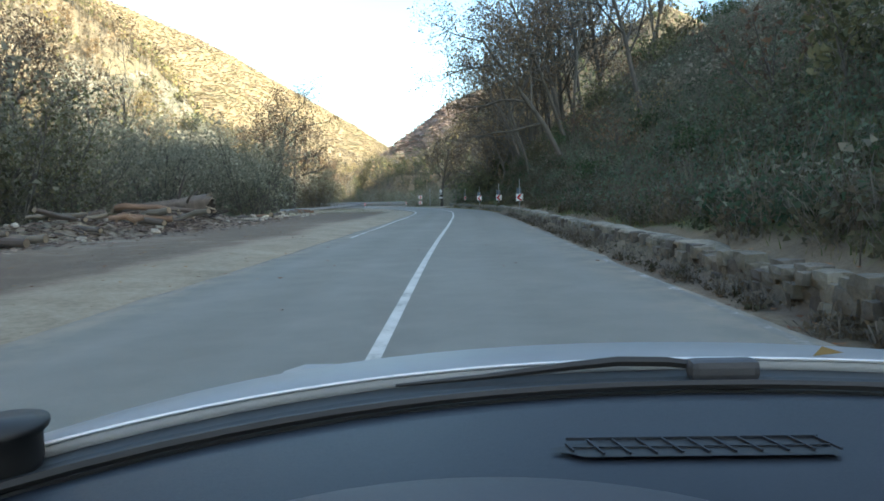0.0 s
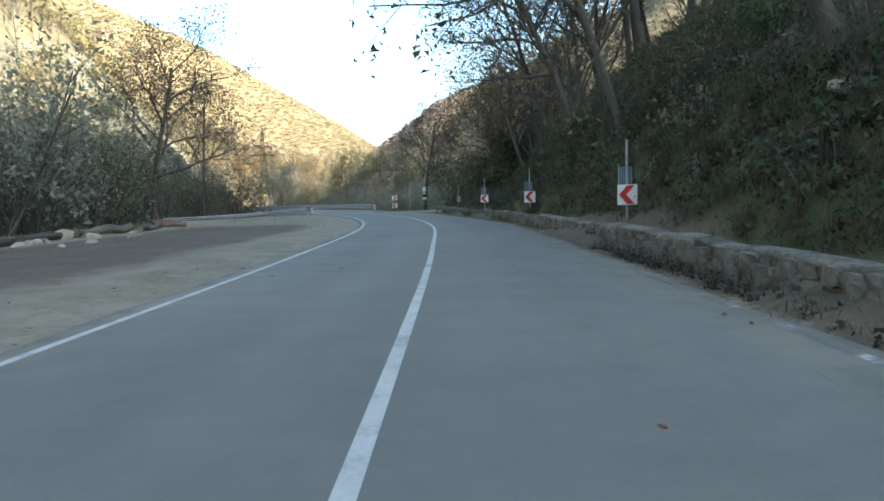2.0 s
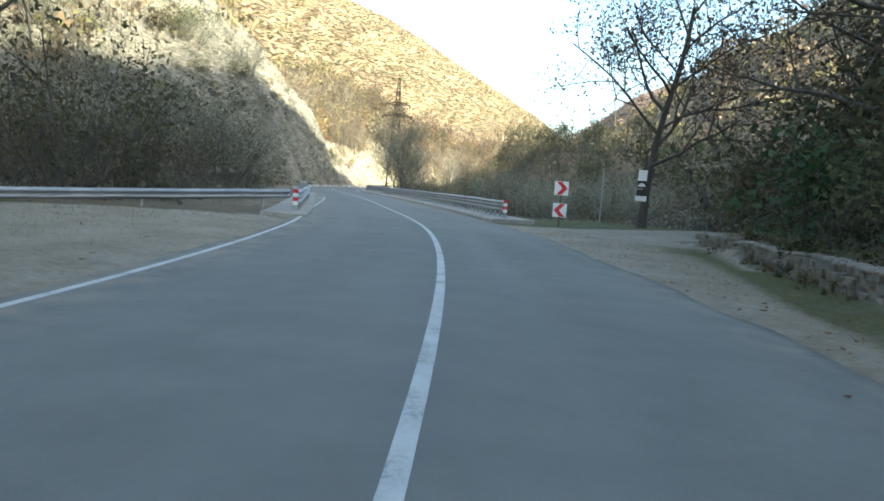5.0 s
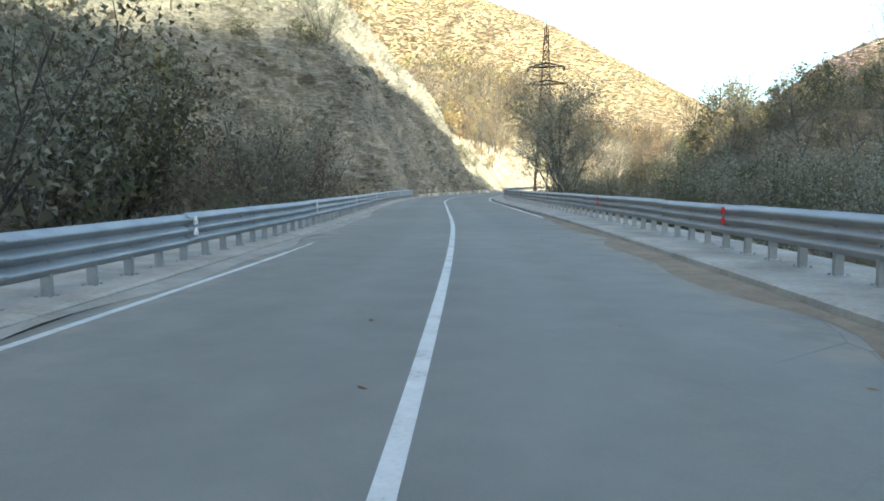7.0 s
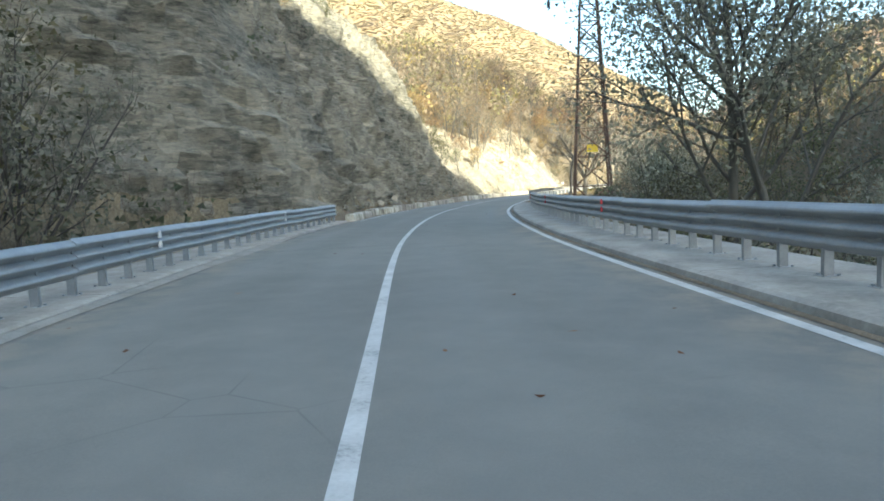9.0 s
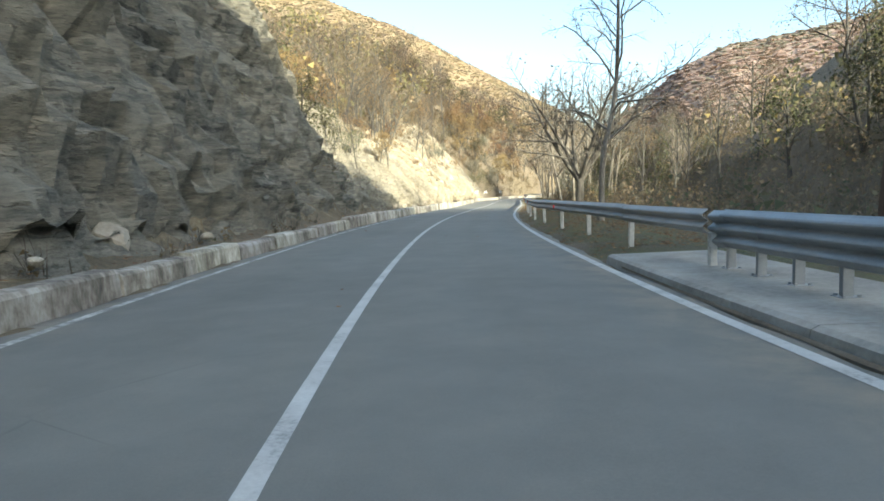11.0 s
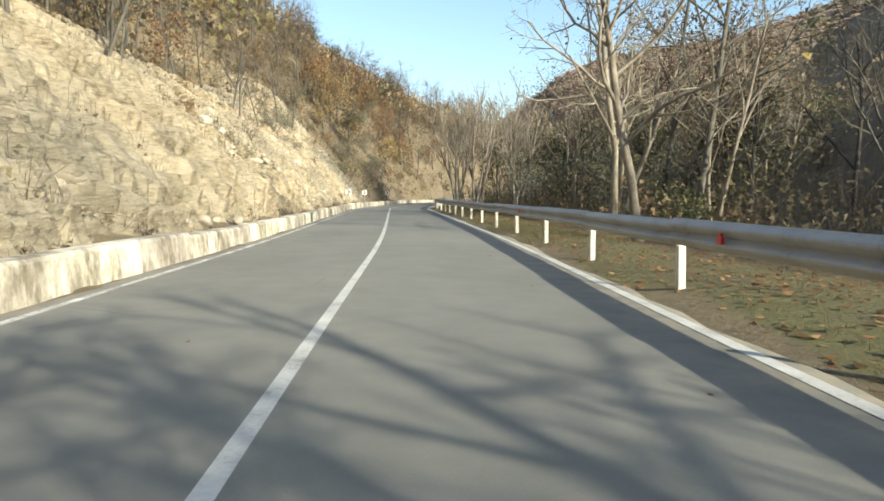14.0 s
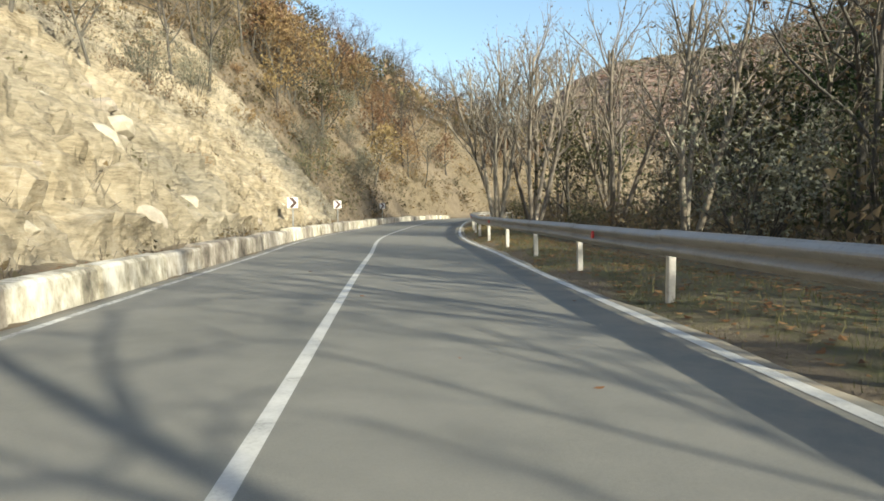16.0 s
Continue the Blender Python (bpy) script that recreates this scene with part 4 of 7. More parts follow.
# ---- road signs ----
def plate(b, w, h, y, t=0.004):
    return b.box((0, y, 0), (w, t, h))


def chevron(size, flip):
    """A bent arrow band as a flat solid, pointing to -x (flip: +x)."""
    q = size * 0.5
    pts = [(-0.86, 0.0), (-0.02, 0.92), (0.72, 0.92), (-0.12, 0.0), (0.72, -0.92), (-0.02, -0.92)]
    pts = [((-x if flip else x) * q, z * q) for x, z in pts]
    b = Build()
    n = len(pts)
    b.v = [(x, -0.010, z) for x, z in pts] + [(x, -0.006, z) for x, z in pts]
    b.f = [(0, 1, 2, 3), (0, 3, 4, 5)] + [(i, (i + 1) % n, (i + 1) % n + n, i + n) for i in range(n)]
    return b


def chevron_sign(place, face, size=0.6, z=1.15, top=2.5, rods=(), lean=0.0, arrow=None, flip=False):
    """Post with one plate that faces the coming traffic."""
    sg = tagged(empty("chevron_sign", Matrix.Translation(place) @ Matrix.Rotation(face, 4, 'Z') @ Matrix.Rotation(radians(lean), 4, 'Y')), "white square curve sign with red chevron on a tall grey post", "road sign", group="curve signs along the wall")
    b = Build()
    b.tube([(0, 0.035, -0.3), (0, 0.035, top)], [0.03, 0.03], 10, True)
    part("post", b, STEEL, sg, smooth=False)
    ob = part("plate", bevelled(plate(Build(), size, size, 0).mesh("plate", SIGN_WHITE), 0.0015), None, sg, "white square sign plate")
    ob.location = (0, 0, z)
    part("chevron", chevron(size, flip), arrow or SIGN_RED, ob, "dark faded arrow band" if arrow else "red arrow band")
    for x, ln in rods:
        b = Build()
        b.tube([(x, 0.03, z + 0.2), (x, 0.03, z + ln)], [0.011, 0.011], 6, True)
        part("rod", b, STEEL, sg, "thin upright rod behind the plate")
    if rods:
        ob = part("back_plate", plate(Build(), 0.30, 0.44, 0).mesh("back_plate", SIGN_BACK), None, sg, "bare blue-grey back of a narrow plate")
        ob.location = (-0.045, 0.05, z + size / 2 + 0.20)
    b = Build()
    for dz in (-0.18, 0.18):
        b.box((0, 0.03, z + dz), (0.10, 0.075, 0.025))
    part("clamp", b, STEEL, sg)
    return sg


def facing(s):
    """Turn of a sign whose face looks back along the road."""
    return heading(s) - math.pi / 2


chevron_sign(along(46.3, -4.62, 0.45), facing(46) + 0.05, size=0.48, z=0.70, top=1.98, rods=((-0.2, 0.72), (0.11, 0.66)))
chevron_sign(along(60.2, -4.45, 0.45), facing(57), size=0.50, z=0.72, top=1.98, rods=((-0.2, 0.73), (0.11, 0.66)))
chevron_sign(along(72.2, -4.62, 0.45), facing(68) - 0.2, size=0.49, z=0.70, top=1.98, rods=((-0.2, 0.72), (0.11, 0.66)))
chevron_sign(along(86.1, -6.5, 0.45), facing(80) + 0.75, size=0.50, z=0.72, top=1.95, rods=((-0.2, 0.72), (0.11, 0.66)), lean=3)


def double_sign(place, face):
    sg = tagged(empty("double_chevron_sign", Matrix.Translation(place) @ Matrix.Rotation(face, 4, 'Z')), "two stacked red chevron plates before the bridge rail", "road sign")
    b = Build()
    b.tube([(0, 0.03, -0.3), (0, 0.03, 1.95)], [0.028, 0.028], 10, True)
    part("post", b, RUST, sg)
    for z, flip in ((1.55, True), (0.68, False)):
        ob = part("plate", plate(Build(), 0.55, 0.55, 0).mesh("plate", SIGN_WHITE), None, sg, "white square sign plate")
        ob.location = (0, 0, z)
        part("chevron", chevron(0.55, flip), SIGN_RED, ob, "red arrow band")


double_sign(Vector((0.3, 104.3, -0.05)), radians(8))
# curve signs on the cliff side beyond
for s in (286.0, 296.5, 315.0):
    sg = chevron_sign(along(s, 4.0, 0.20), facing(s) + 0.15, size=0.46, z=1.3, top=1.6, arrow=SIGN_DARK, flip=True)
    tagged(sg, "white curve sign with dark faded chevron behind the parapet", group="curve signs below the cliff")

# ---- pylon ----
def lattice_pylon(place, turn):
    py = tagged(empty("lattice_pylon", Matrix.Translation(place) @ Matrix.Rotation(turn, 4, 'Z')), "tall rusty lattice power pylon with two cross arms", "pylon")
    H, half = 18.6, lambda z: 0.95 * (1 - z / 18.6) + 0.16
    levels = [0.0]
    while levels[-1] < 17.2:
        levels.append(levels[-1] + max(0.8, 1.7 * half(levels[-1])))
    for sx, sy in ((-1, -1), (1, -1), (1, 1), (-1, 1)):
        b = Build()
        b.tube([(sx * half(z), sy * half(z), z) for z in (0, 6, 12, H)], [0.085, 0.08, 0.07, 0.055], 4, True)
        part("leg", b, RUST, py)
    for side in range(4):
        rot = Matrix.Rotation(side * math.pi / 2, 3, 'Z')
        for i, (z0, z1) in enumerate(zip(levels, levels[1:])):
            a, c = half(z0), half(z1)
            sgn = 1 if i % 2 else -1
            b = Build()
            b.tube([tuple(rot @ Vector((-a * sgn, -a, z0))), tuple(rot @ Vector((c * sgn, -c, z1)))], [0.04, 0.04], 4)
            part("diagonal", b, RUST, py)
            b = Build()
            b.tube([tuple(rot @ Vector((-c, -c, z1))), tuple(rot @ Vector((c, -c, z1)))], [0.03, 0.03], 4)
            part("strut", b, RUST, py)
    b = Build()
    b.tube([(0, 0, 17.0), (0, 0, 19.4)], [0.06, 0.03], 5, True)
    part("peak", b, RUST, py)
    for z, reach in ((12.7, 2.25), (14.5, 1.9)):
        b = Build()
        for sy in (-0.2, 0.2):
            b.tube([(-reach, 0, z + 0.05), (0, sy, z), (reach, 0, z + 0.05)], [0.06, 0.09, 0.06], 4, True)
            b.tube([(-reach, 0, z + 0.05), (0, sy, z + 0.45), (reach, 0, z + 0.05)], [0.05, 0.06, 0.05], 4, True)
        for k in range(-3, 4):
            b.tube([(k * reach / 4, -0.12, z), (k * reach / 4, 0.12, z + 0.12)], [0.02, 0.02], 4)
        arm = part("cross_arm", b, RUST, py)
        for sx in (-1, 1):
            b = Build()
            b.tube([(sx * reach, 0, z + 0.05), (sx * reach, 0, z - 0.12), (sx * reach, 0, z - 0.42)], [0.02, 0.11, 0.09], 8, True)
            part("insulator", b, BLACK, arm)
    b = Build()
    b.box((0.0, -0.86, 4.05), (0.62, 0.02, 0.42))
    part("warning_plate", b, YELLOW, py, "small yellow warning plate")


lattice_pylon(Vector((-29.6, 178.6, -0.9)), radians(14))


# dirt washed against the bridge kerb
def dirt_strip(s0, s1, inner, outer, label, material=None):
    n = int((s1 - s0) / 0.4)
    d = Build()
    for i in range(n + 1):
        s = s0 + (s1 - s0) * i / n
        w = inner + (outer - inner) * (0.45 + 0.45 * float(grain(s / 2.3, 4.0, 5))) * min(1.0, 4 * i / n, 4 * (n - i) / n)
        for f, z in ((0.0, 0.030), (0.5, 0.022), (1.0, 0.006)):
            lat = inner + (w - inner) * f
            d.v.append(tuple(along(s, lat, z)))
    for i in range(n):
        for j in range(2):
            d.f.append((i * 3 + j, i * 3 + j + 1, (i + 1) * 3 + j + 1, (i + 1) * 3 + j))
    tagged(new("dirt_strip", d.mesh("dirt_strip", material or DIRT, True)), label, "dirt", kind="structure")


GRIT = surface("pale_grit", [(0.3, (0.16, 0.15, 0.125)), (0.5, (0.27, 0.255, 0.22)), (0.7, (0.36, 0.34, 0.30))], 1.4, 25.0, 0.95, 0.6, 0.01)
DIRT = surface("washed_dirt", [(0.3, (0.10, 0.075, 0.05)), (0.5, (0.20, 0.155, 0.105)), (0.7, (0.29, 0.24, 0.17))], 1.4, 25.0, 0.95, 0.6, 0.01)
dirt_strip(104, 136, -3.47, -2.55, "brown dirt washed along the bridge kerb")
dirt_strip(136, 186, -3.47, -3.37, "thin dirt line along the bridge kerb")
dirt_strip(99, 172, 3.37, 2.85, "pale grit along the far bridge kerb", GRIT)

# ---- trees and shrubs ----
LEAF_DUSTY = leaf_material("dusty_willow_leaves", [(0.0, (0.18, 0.185, 0.14)), (0.5, (0.225, 0.228, 0.172)), (1.0, (0.275, 0.27, 0.205))])

def grow(b, r, base, way, length, radius, depth, tips, spec):
    """One limb as a tapering crooked tube, with its side limbs; tips gathers where leaves may sit."""
    seg = spec["segs"][spec["levels"] - depth]
    pts, rad = [Vector(base)], [radius]
    d = Vector(way).normalized()
    for i in range(seg):
        bend = spec["bend"] * (1.0 if depth < spec["levels"] else 0.35)
        d = (d + Vector((r.gauss(0, bend), r.gauss(0, bend), r.gauss(0, bend) + spec["lift"] * (depth < spec["levels"])))).normalized()
        pts.append(pts[-1] + d * (length / seg))
        rad.append(radius * (1 - (0.55 if depth else 0.75) * (i + 1) / seg))
    if depth == 0 and seg == 1:  # last twigs run out to a point
        u = d.cross(Vector((0.3, 0.8, 0.2))).normalized() * radius
        w = d.cross(u)
        b.add([tuple(pts[0] + u), tuple(pts[0] - u * 0.5 + w * 0.87), tuple(pts[0] - u * 0.5 - w * 0.87), tuple(pts[1])], [(0, 1, 3), (1, 2, 3), (2, 0, 3)])
    else:
        b.tube(pts, rad, spec["sides"][spec["levels"] - depth])
    if depth == 0:
        tips.extend(((pts[0].lerp(pts[-1], w), d) for w in (0.5, 1.0)))
        return
    kids = spec["kids"][spec["levels"] - depth]
    start = spec["bare"] if depth == spec["levels"] else 0.25
    for k in range(kids):
        f = start + (1 - start) * (k + r.random() * 0.8) / kids
        i = min(int(f * seg), seg - 1)
        w = f * seg - i
        p = pts[i].lerp(pts[i + 1], w)
        along_d = (pts[i + 1] - pts[i]).normalized()
        az = k * 2.4 + r.random() * 1.2
        a = along_d.cross(Vector((0.3, 0.8, 0.2))).normalized()
        c = along_d.cross(a)
        out = a * math.cos(az) + c * math.sin(az)
        spread = spec["spread"] * r.uniform(0.75, 1.2)
        grow(b, r, p, along_d * math.cos(spread) + out * math.sin(spread), length * spec["ratio"] * r.uniform(0.75, 1.15) * (1.1 - 0.45 * f), max(rad[i] * 0.58, 0.006), depth - 1, tips, spec)


def leaf_mesh(name, tips, r, per, size, material, jitter):
    """Many single folded leaves round the twig ends."""
    b = Build()
    for p, d in tips:
        for _ in range(per if isinstance(per, int) else (1 if r.random() < per else 0)):
            q = p + Vector((r.gauss(0, jitter), r.gauss(0, jitter), r.gauss(0, jitter)))
            a = Vector((r.gauss(0, 1), r.gauss(0, 1), r.gauss(0, 1))).normalized()
            c = a.cross(Vector((r.gauss(0, 1), r.gauss(0, 1), r.gauss(0, 1)))).normalized()
            s = size * r.uniform(0.6, 1.4)
            n = a.cross(c) * s * 0.25
            if size > 0.10:
                b.add([tuple(q - a * s), tuple(q + c * s * 0.55 + n), tuple(q + a * s), tuple(q - c * s * 0.55 + n)], [(0, 1, 2), (0, 2, 3)])
            else:
                b.add([tuple(q - a * s), tuple(q + c * s * 0.8 + n), tuple(q + a * s * 0.9 - c * s * 0.35)], [(0, 1, 2)])
    return b.mesh(name, material)


TREES = {}


def tree_kind(kind, seed, height, radius, bark, leaf, per, size, jitter=0.15, stems=1, **spec):
    """A tree or shrub kept as meshes: trunk with limbs, crown of leaves."""
    base = dict(splay=1.0, segs=(6, 4, 2, 1), sides=(7, 4, 3, 3), fork=0.0, levels=3, kids=(8, 5, 3), bend=0.12, lift=0.06, bare=0.35, spread=0.85, ratio=0.5)
    base.update(spec)
    r = random.Random(seed)
    b, tips = Build(), []
    for k in range(stems):
        if stems > 1:
            az = 2 * math.pi * k / stems + r.uniform(-0.4, 0.4)
            out = r.uniform(0.25, 0.85) * base["splay"]
            way, at = Vector((math.cos(az) * out, math.sin(az) * out, 1)), Vector((math.cos(az), math.sin(az), 0)) * 0.12 * stems * 0.3
        else:
            way, at = Vector((r.gauss(0, 0.06), r.gauss(0, 0.06), 1)), Vector((0, 0, 0))
        at.z = -0.25
        if base["fork"]:
            at = Vector((math.cos(az) * radius * 0.5, math.sin(az) * radius * 0.5, base["fork"] - 0.3 + 0.25 * k / stems))
        grow(b, r, at, way, height * (r.uniform(0.7, 1.0) if stems > 1 else 1) * 0.72, radius, base["levels"], tips, base)
    if base["fork"]:  # short stout trunk under the limbs
        f = base["fork"]
        b.tube([(r.gauss(0, 0.05), r.gauss(0, 0.05), -0.5 + (f + 0.75) * i / 9) for i in range(10)], [radius * (1.75 + 0.8 * max(0, 1 - i / 2.5)) * r.uniform(0.8, 1.2) for i in range(10)], 11, True)
    if stems == 1:  # root flare
        b.tube([(0, 0, -0.5), (0, 0, 0.1), (0, 0, 0.7)], [radius * 1.7, radius * 1.35, radius * 0.98], 8)
    trunk = b.mesh("trunk", bark, True)
    crown = leaf_mesh("crown", tips, r, per, size, leaf, jitter) if per else None
    TREES.setdefault(kind, []).append((trunk, crown))


for k in range(3):
    tree_kind("tall_brown", 20 + k, 13.0, 0.135, BARK_DARK, LEAF_BROWN, 3, 0.075, 0.3, bare=0.38, kids=(9, 6, 4))
for k in range(3):
    tree_kind("bare", 30 + k, 12.5, 0.115, BARK_DARK, LEAF_BROWN, 0.6, 0.075, 0.2, kids=(9, 5, 3), spread=0.7)
for k in range(2):
    tree_kind("plane", 40 + k, 15.0, 0.115, BARK_PALE, LEAF_BROWN, 0.25, 0.06, 0.2, stems=3 - k, splay=0.38, kids=(8, 6, 6), bend=0.11, bare=0.34, spread=0.6, ratio=0.46, lift=0.09, sides=(7, 5, 3, 3))
for k in range(2):
    tree_kind("plane", 43 + k, 14.5, 0.155, BARK_PALE, LEAF_BROWN, 0.25, 0.06, 0.2, kids=(11, 6, 8), segs=(9, 5, 3, 1), bend=0.22, bare=0.30, spread=0.9, ratio=0.5, lift=0.05)
for k in range(3):
    tree_kind("orange", 50 + k, 8.0, 0.12, BARK_DARK, LEAF_ORANGE, 3, 0.15, 0.32, bare=0.2)
for k in range(2):
    tree_kind("olive", 60 + k, 8.5, 0.14, BARK_DARK, LEAF_OLIVE, 3, 0.15, 0.34, bare=0.18)
for k in range(2):
    tree_kind("evergreen", 70 + k, 11.0, 0.18, BARK_DARK, LEAF_GREEN, 11, 0.10, 0.42, bare=0.08, kids=(14, 5, 3), spread=1.2, ratio=0.36)
for k in range(3):
    tree_kind("twiggy", 80 + k, 3.6, 0.03, BARK_DARK, LEAF_BROWN, 2, 0.085, 0.18, stems=5, levels=2, segs=(4, 3, 1), sides=(4, 3, 3), kids=(5, 3), bend=0.16, bare=0.15, spread=0.6, ratio=0.55)
for k in range(3):
    tree_kind("bush_olive", 90 + k, 3.2, 0.03, BARK_DARK, LEAF_OLIVE, 5, 0.105, 0.26, stems=5, levels=2, segs=(4, 3, 1), sides=(4, 3, 3), kids=(5, 3), bend=0.18, bare=0.1, spread=0.7, ratio=0.55)
for k in range(2):
    tree_kind("bush_green", 100 + k, 2.2, 0.025, BARK_DARK, LEAF_GREEN, 6, 0.10, 0.22, stems=5, levels=2, segs=(4, 3, 1), sides=(4, 3, 3), kids=(5, 3), bend=0.2, bare=0.08, spread=0.8, ratio=0.6)
for k in range(2):
    tree_kind("bush_orange", 110 + k, 2.6, 0.025, BARK_DARK, LEAF_ORANGE, 5, 0.095, 0.22, stems=5, levels=2, segs=(4, 3, 1), sides=(4, 3, 3), kids=(5, 3), bend=0.2, bare=0.1, spread=0.7, ratio=0.6)
tree_kind("pollard", 121, 11.0, 0.145, BARK_GREY, LEAF_BROWN, 0.06, 0.1, 0.2, stems=6, fork=2.3, kids=(9, 7, 6), bend=0.15, bare=0.25, spread=0.85, ratio=0.52, lift=0.06)
for k in range(2):
    tree_kind("willow", 131 + k, 13.5, 0.14, BARK_DARK, LEAF_DUSTY, 12, 0.066, 0.40, kids=(10, 7, 5), bare=0.34, spread=0.72, ratio=0.5, bend=0.13)

tree_kind("broad", 141, 13.5, 0.19, BARK_DARK, LEAF_WITHERED, 9, 0.08, 0.30, segs=(7, 5, 3, 2), kids=(12, 7, 5), bend=0.17, bare=0.30, spread=0.95, ratio=0.60, lift=0.05)

for k in range(3):
    tree_kind("thicket", 150 + k, 6.0, 0.035, BARK_DARK, (LEAF_DUSTY, LEAF_DUSTY, LEAF_OLIVE)[k], (5, 5, 4)[k], 0.074, 0.3, stems=7, splay=0.8, levels=2, segs=(4, 2, 1), sides=(4, 3, 3), kids=(7, 5), bend=0.14, bare=0.12, spread=0.6, ratio=0.42)

LABELS = {
    "thicket": ("shrub", "tall dusty olive thicket of many thin stems", "shrubs"),
    "broad": ("tree", "tall broad dark tree with withered leaves", "roadside trees"),
    "tall_brown": ("tree", "tall dark tree with sparse brown autumn leaves", "roadside trees"),
    "bare": ("tree", "slender bare tree with a few withered brown leaves", "roadside trees"),
    "plane": ("tree", "pale-barked bare tree standing beyond the guard rail", "trees beyond the rail"),
    "orange": ("tree", "small tree with dense orange-brown autumn leaves", "hillside trees"),
    "olive": ("tree", "tree with olive and yellowing autumn foliage", "hillside trees"),
    "evergreen": ("tree", "dark green ivy-clad tree on the slope", "hillside trees"),
    "twiggy": ("shrub", "leafless grey-brown thicket shrub of many thin stems", "shrubs"),
    "bush_olive": ("shrub", "dense olive-brown shrub at the roadside", "shrubs"),
    "bush_green": ("shrub", "low dark green bramble bush on the bank", "shrubs"),
    "bush_orange": ("shrub", "low shrub with rusty orange leaves", "shrubs"),
    "pollard": ("tree", "large pale pollarded tree with thick forked limbs", "trees beyond the rail"),
    "willow": ("tree", "slender dark tree with small dusty leaves by the river", "roadside trees"),
}
veg = random.Random(77)


def plant(kind, x, y, scale=1.0, z=None, lean=(0.0, 0.0), which=None, turn=None, label=""):
    cat, text, group = LABELS[kind]
    i = veg.randrange(len(TREES[kind])) if which is None else which
    ang = veg.uniform(0, 6.283) if turn is None else turn
    sc = scale * veg.uniform(0.92, 1.08)
    z = float(land_z(x, y)[0]) if z is None else z
    m = Matrix.Translation((x, y, z)) @ Matrix.Rotation(lean[0], 4, 'X') @ Matrix.Rotation(lean[1], 4, 'Y') @ Matrix.Rotation(ang, 4, 'Z') @ Matrix.Scale(sc, 4)
    trunk, crown = TREES[kind][i]
    ob = tagged(empty(cat, m), label or text, cat, group)
    part("trunk", trunk, None, ob)
    if crown:
        part("crown", crown, None, ob)
    return ob


def plant_at(kind, s, lat, scale=1.0, **kw):
    p = along(s, lat)
    return plant(kind, p.x, p.y, scale, **kw)


def scatter(kinds, n, s_range, lat_range, scales, keep=None, seed=0, joined=""):
    """n plants of the given kinds strewn over a stretch beside the road."""
    r = random.Random(seed)
    pts, tries = [], 0
    while len(pts) < n and tries < n * 30:
        tries += 1
        s, lat = r.uniform(*s_range), r.uniform(*lat_range)
        p = along(s, lat)
        if (keep and not keep(s, lat, p)) or not open_view(p.x, p.y):
            continue
        if any((p.x - a) ** 2 + (p.y - c) ** 2 < 0.8 for a, c, *_ in pts):
            continue
        pts.append((p.x, p.y, r.choice(kinds), r.uniform(*scales)))
    if not pts:
        return
    zs = land_z(np.array([p[0] for p in pts]), np.array([p[1] for p in pts]))
    if joined:
        join_plants([(kind, Matrix.Translation((x, y, float(z) - 0.05)) @ Matrix.Rotation(r.gauss(0, 0.06), 4, 'X') @ Matrix.Rotation(r.uniform(0, 6.283), 4, 'Z') @ Matrix.Scale(sc, 4)) for (x, y, kind, sc), z in zip(pts, zs)], r, joined)
        return
    for (x, y, kind, sc), z in zip(pts, zs):
        plant(kind, x, y, sc, z=float(z) - 0.05, lean=(r.gauss(0, 0.05), r.gauss(0, 0.05)))


def join_plants(places, r, label):
    """Plants too far off or too many to tell apart, as one sheet of stems and leaves: (kind, pose) each."""
    vs, fs, slot, mats, base = [], [], [], [], 0
    for kind, m in places:
        mm = np.array(m)
        for me in r.choice(TREES[kind]):
            if me is None:
                continue
            co = np.empty(len(me.vertices) * 3)
            me.vertices.foreach_get("co", co)
            vs.append(co.reshape(-1, 3) @ mm[:3, :3].T + mm[:3, 3])
            fs.extend([tuple(i + base for i in f.vertices) for f in me.polygons])
            if me.materials[0] not in mats:
                mats.append(me.materials[0])
            slot.extend([mats.index(me.materials[0])] * len(me.polygons))
            base += len(me.vertices)
    wood = bpy.data.meshes.new("woods")
    wood.from_pydata(np.concatenate(vs).tolist(), [], fs)
    for mt in mats:
        wood.materials.append(mt)
    wood.polygons.foreach_set("material_index", slot)
    tagged(new("woods", wood), label, "woods", kind="stuff")


def slope_wood(kinds, n, s_range, lat_range, scales, seed):
    """Trees too far up the slope to tell apart."""
    r = random.Random(seed)
    places = []
    for _ in range(n):
        p = along(r.uniform(*s_range), r.uniform(*lat_range))
        m = Matrix.Translation((p.x, p.y, float(land_z(p.x, p.y)[0]) - 0.05)) @ Matrix.Rotation(r.gauss(0, 0.06), 4, 'X') @ Matrix.Rotation(r.uniform(0, 6.283), 4, 'Z') @ Matrix.Scale(r.uniform(*scales), 4)
        places.append((r.choice(kinds), m))
    join_plants(places, r, "brown and orange autumn wood on the slope above the cliff")


# the wooded bank on the right of the first stretch
def on_bank(s, lat, p):
    return -lat > float(wall_face(min(s, 97))) + 1.6


def open_view(x, y):
    """False on the side track and the bare ground before the marked tree."""
    off = (x - 2) * 0.84 - (y - 101) * 0.54
    way = (x - 2) * 0.54 + (y - 101) * 0.84
    return ~(((np.abs(off) < 2.4) & (way > -8) & (way < 26)) | ((x > -1) & (x < 7) & (y > 96) & (y < 112)) | ((np.hypot(x - 3.9, y - 110.6) < 3.5)))


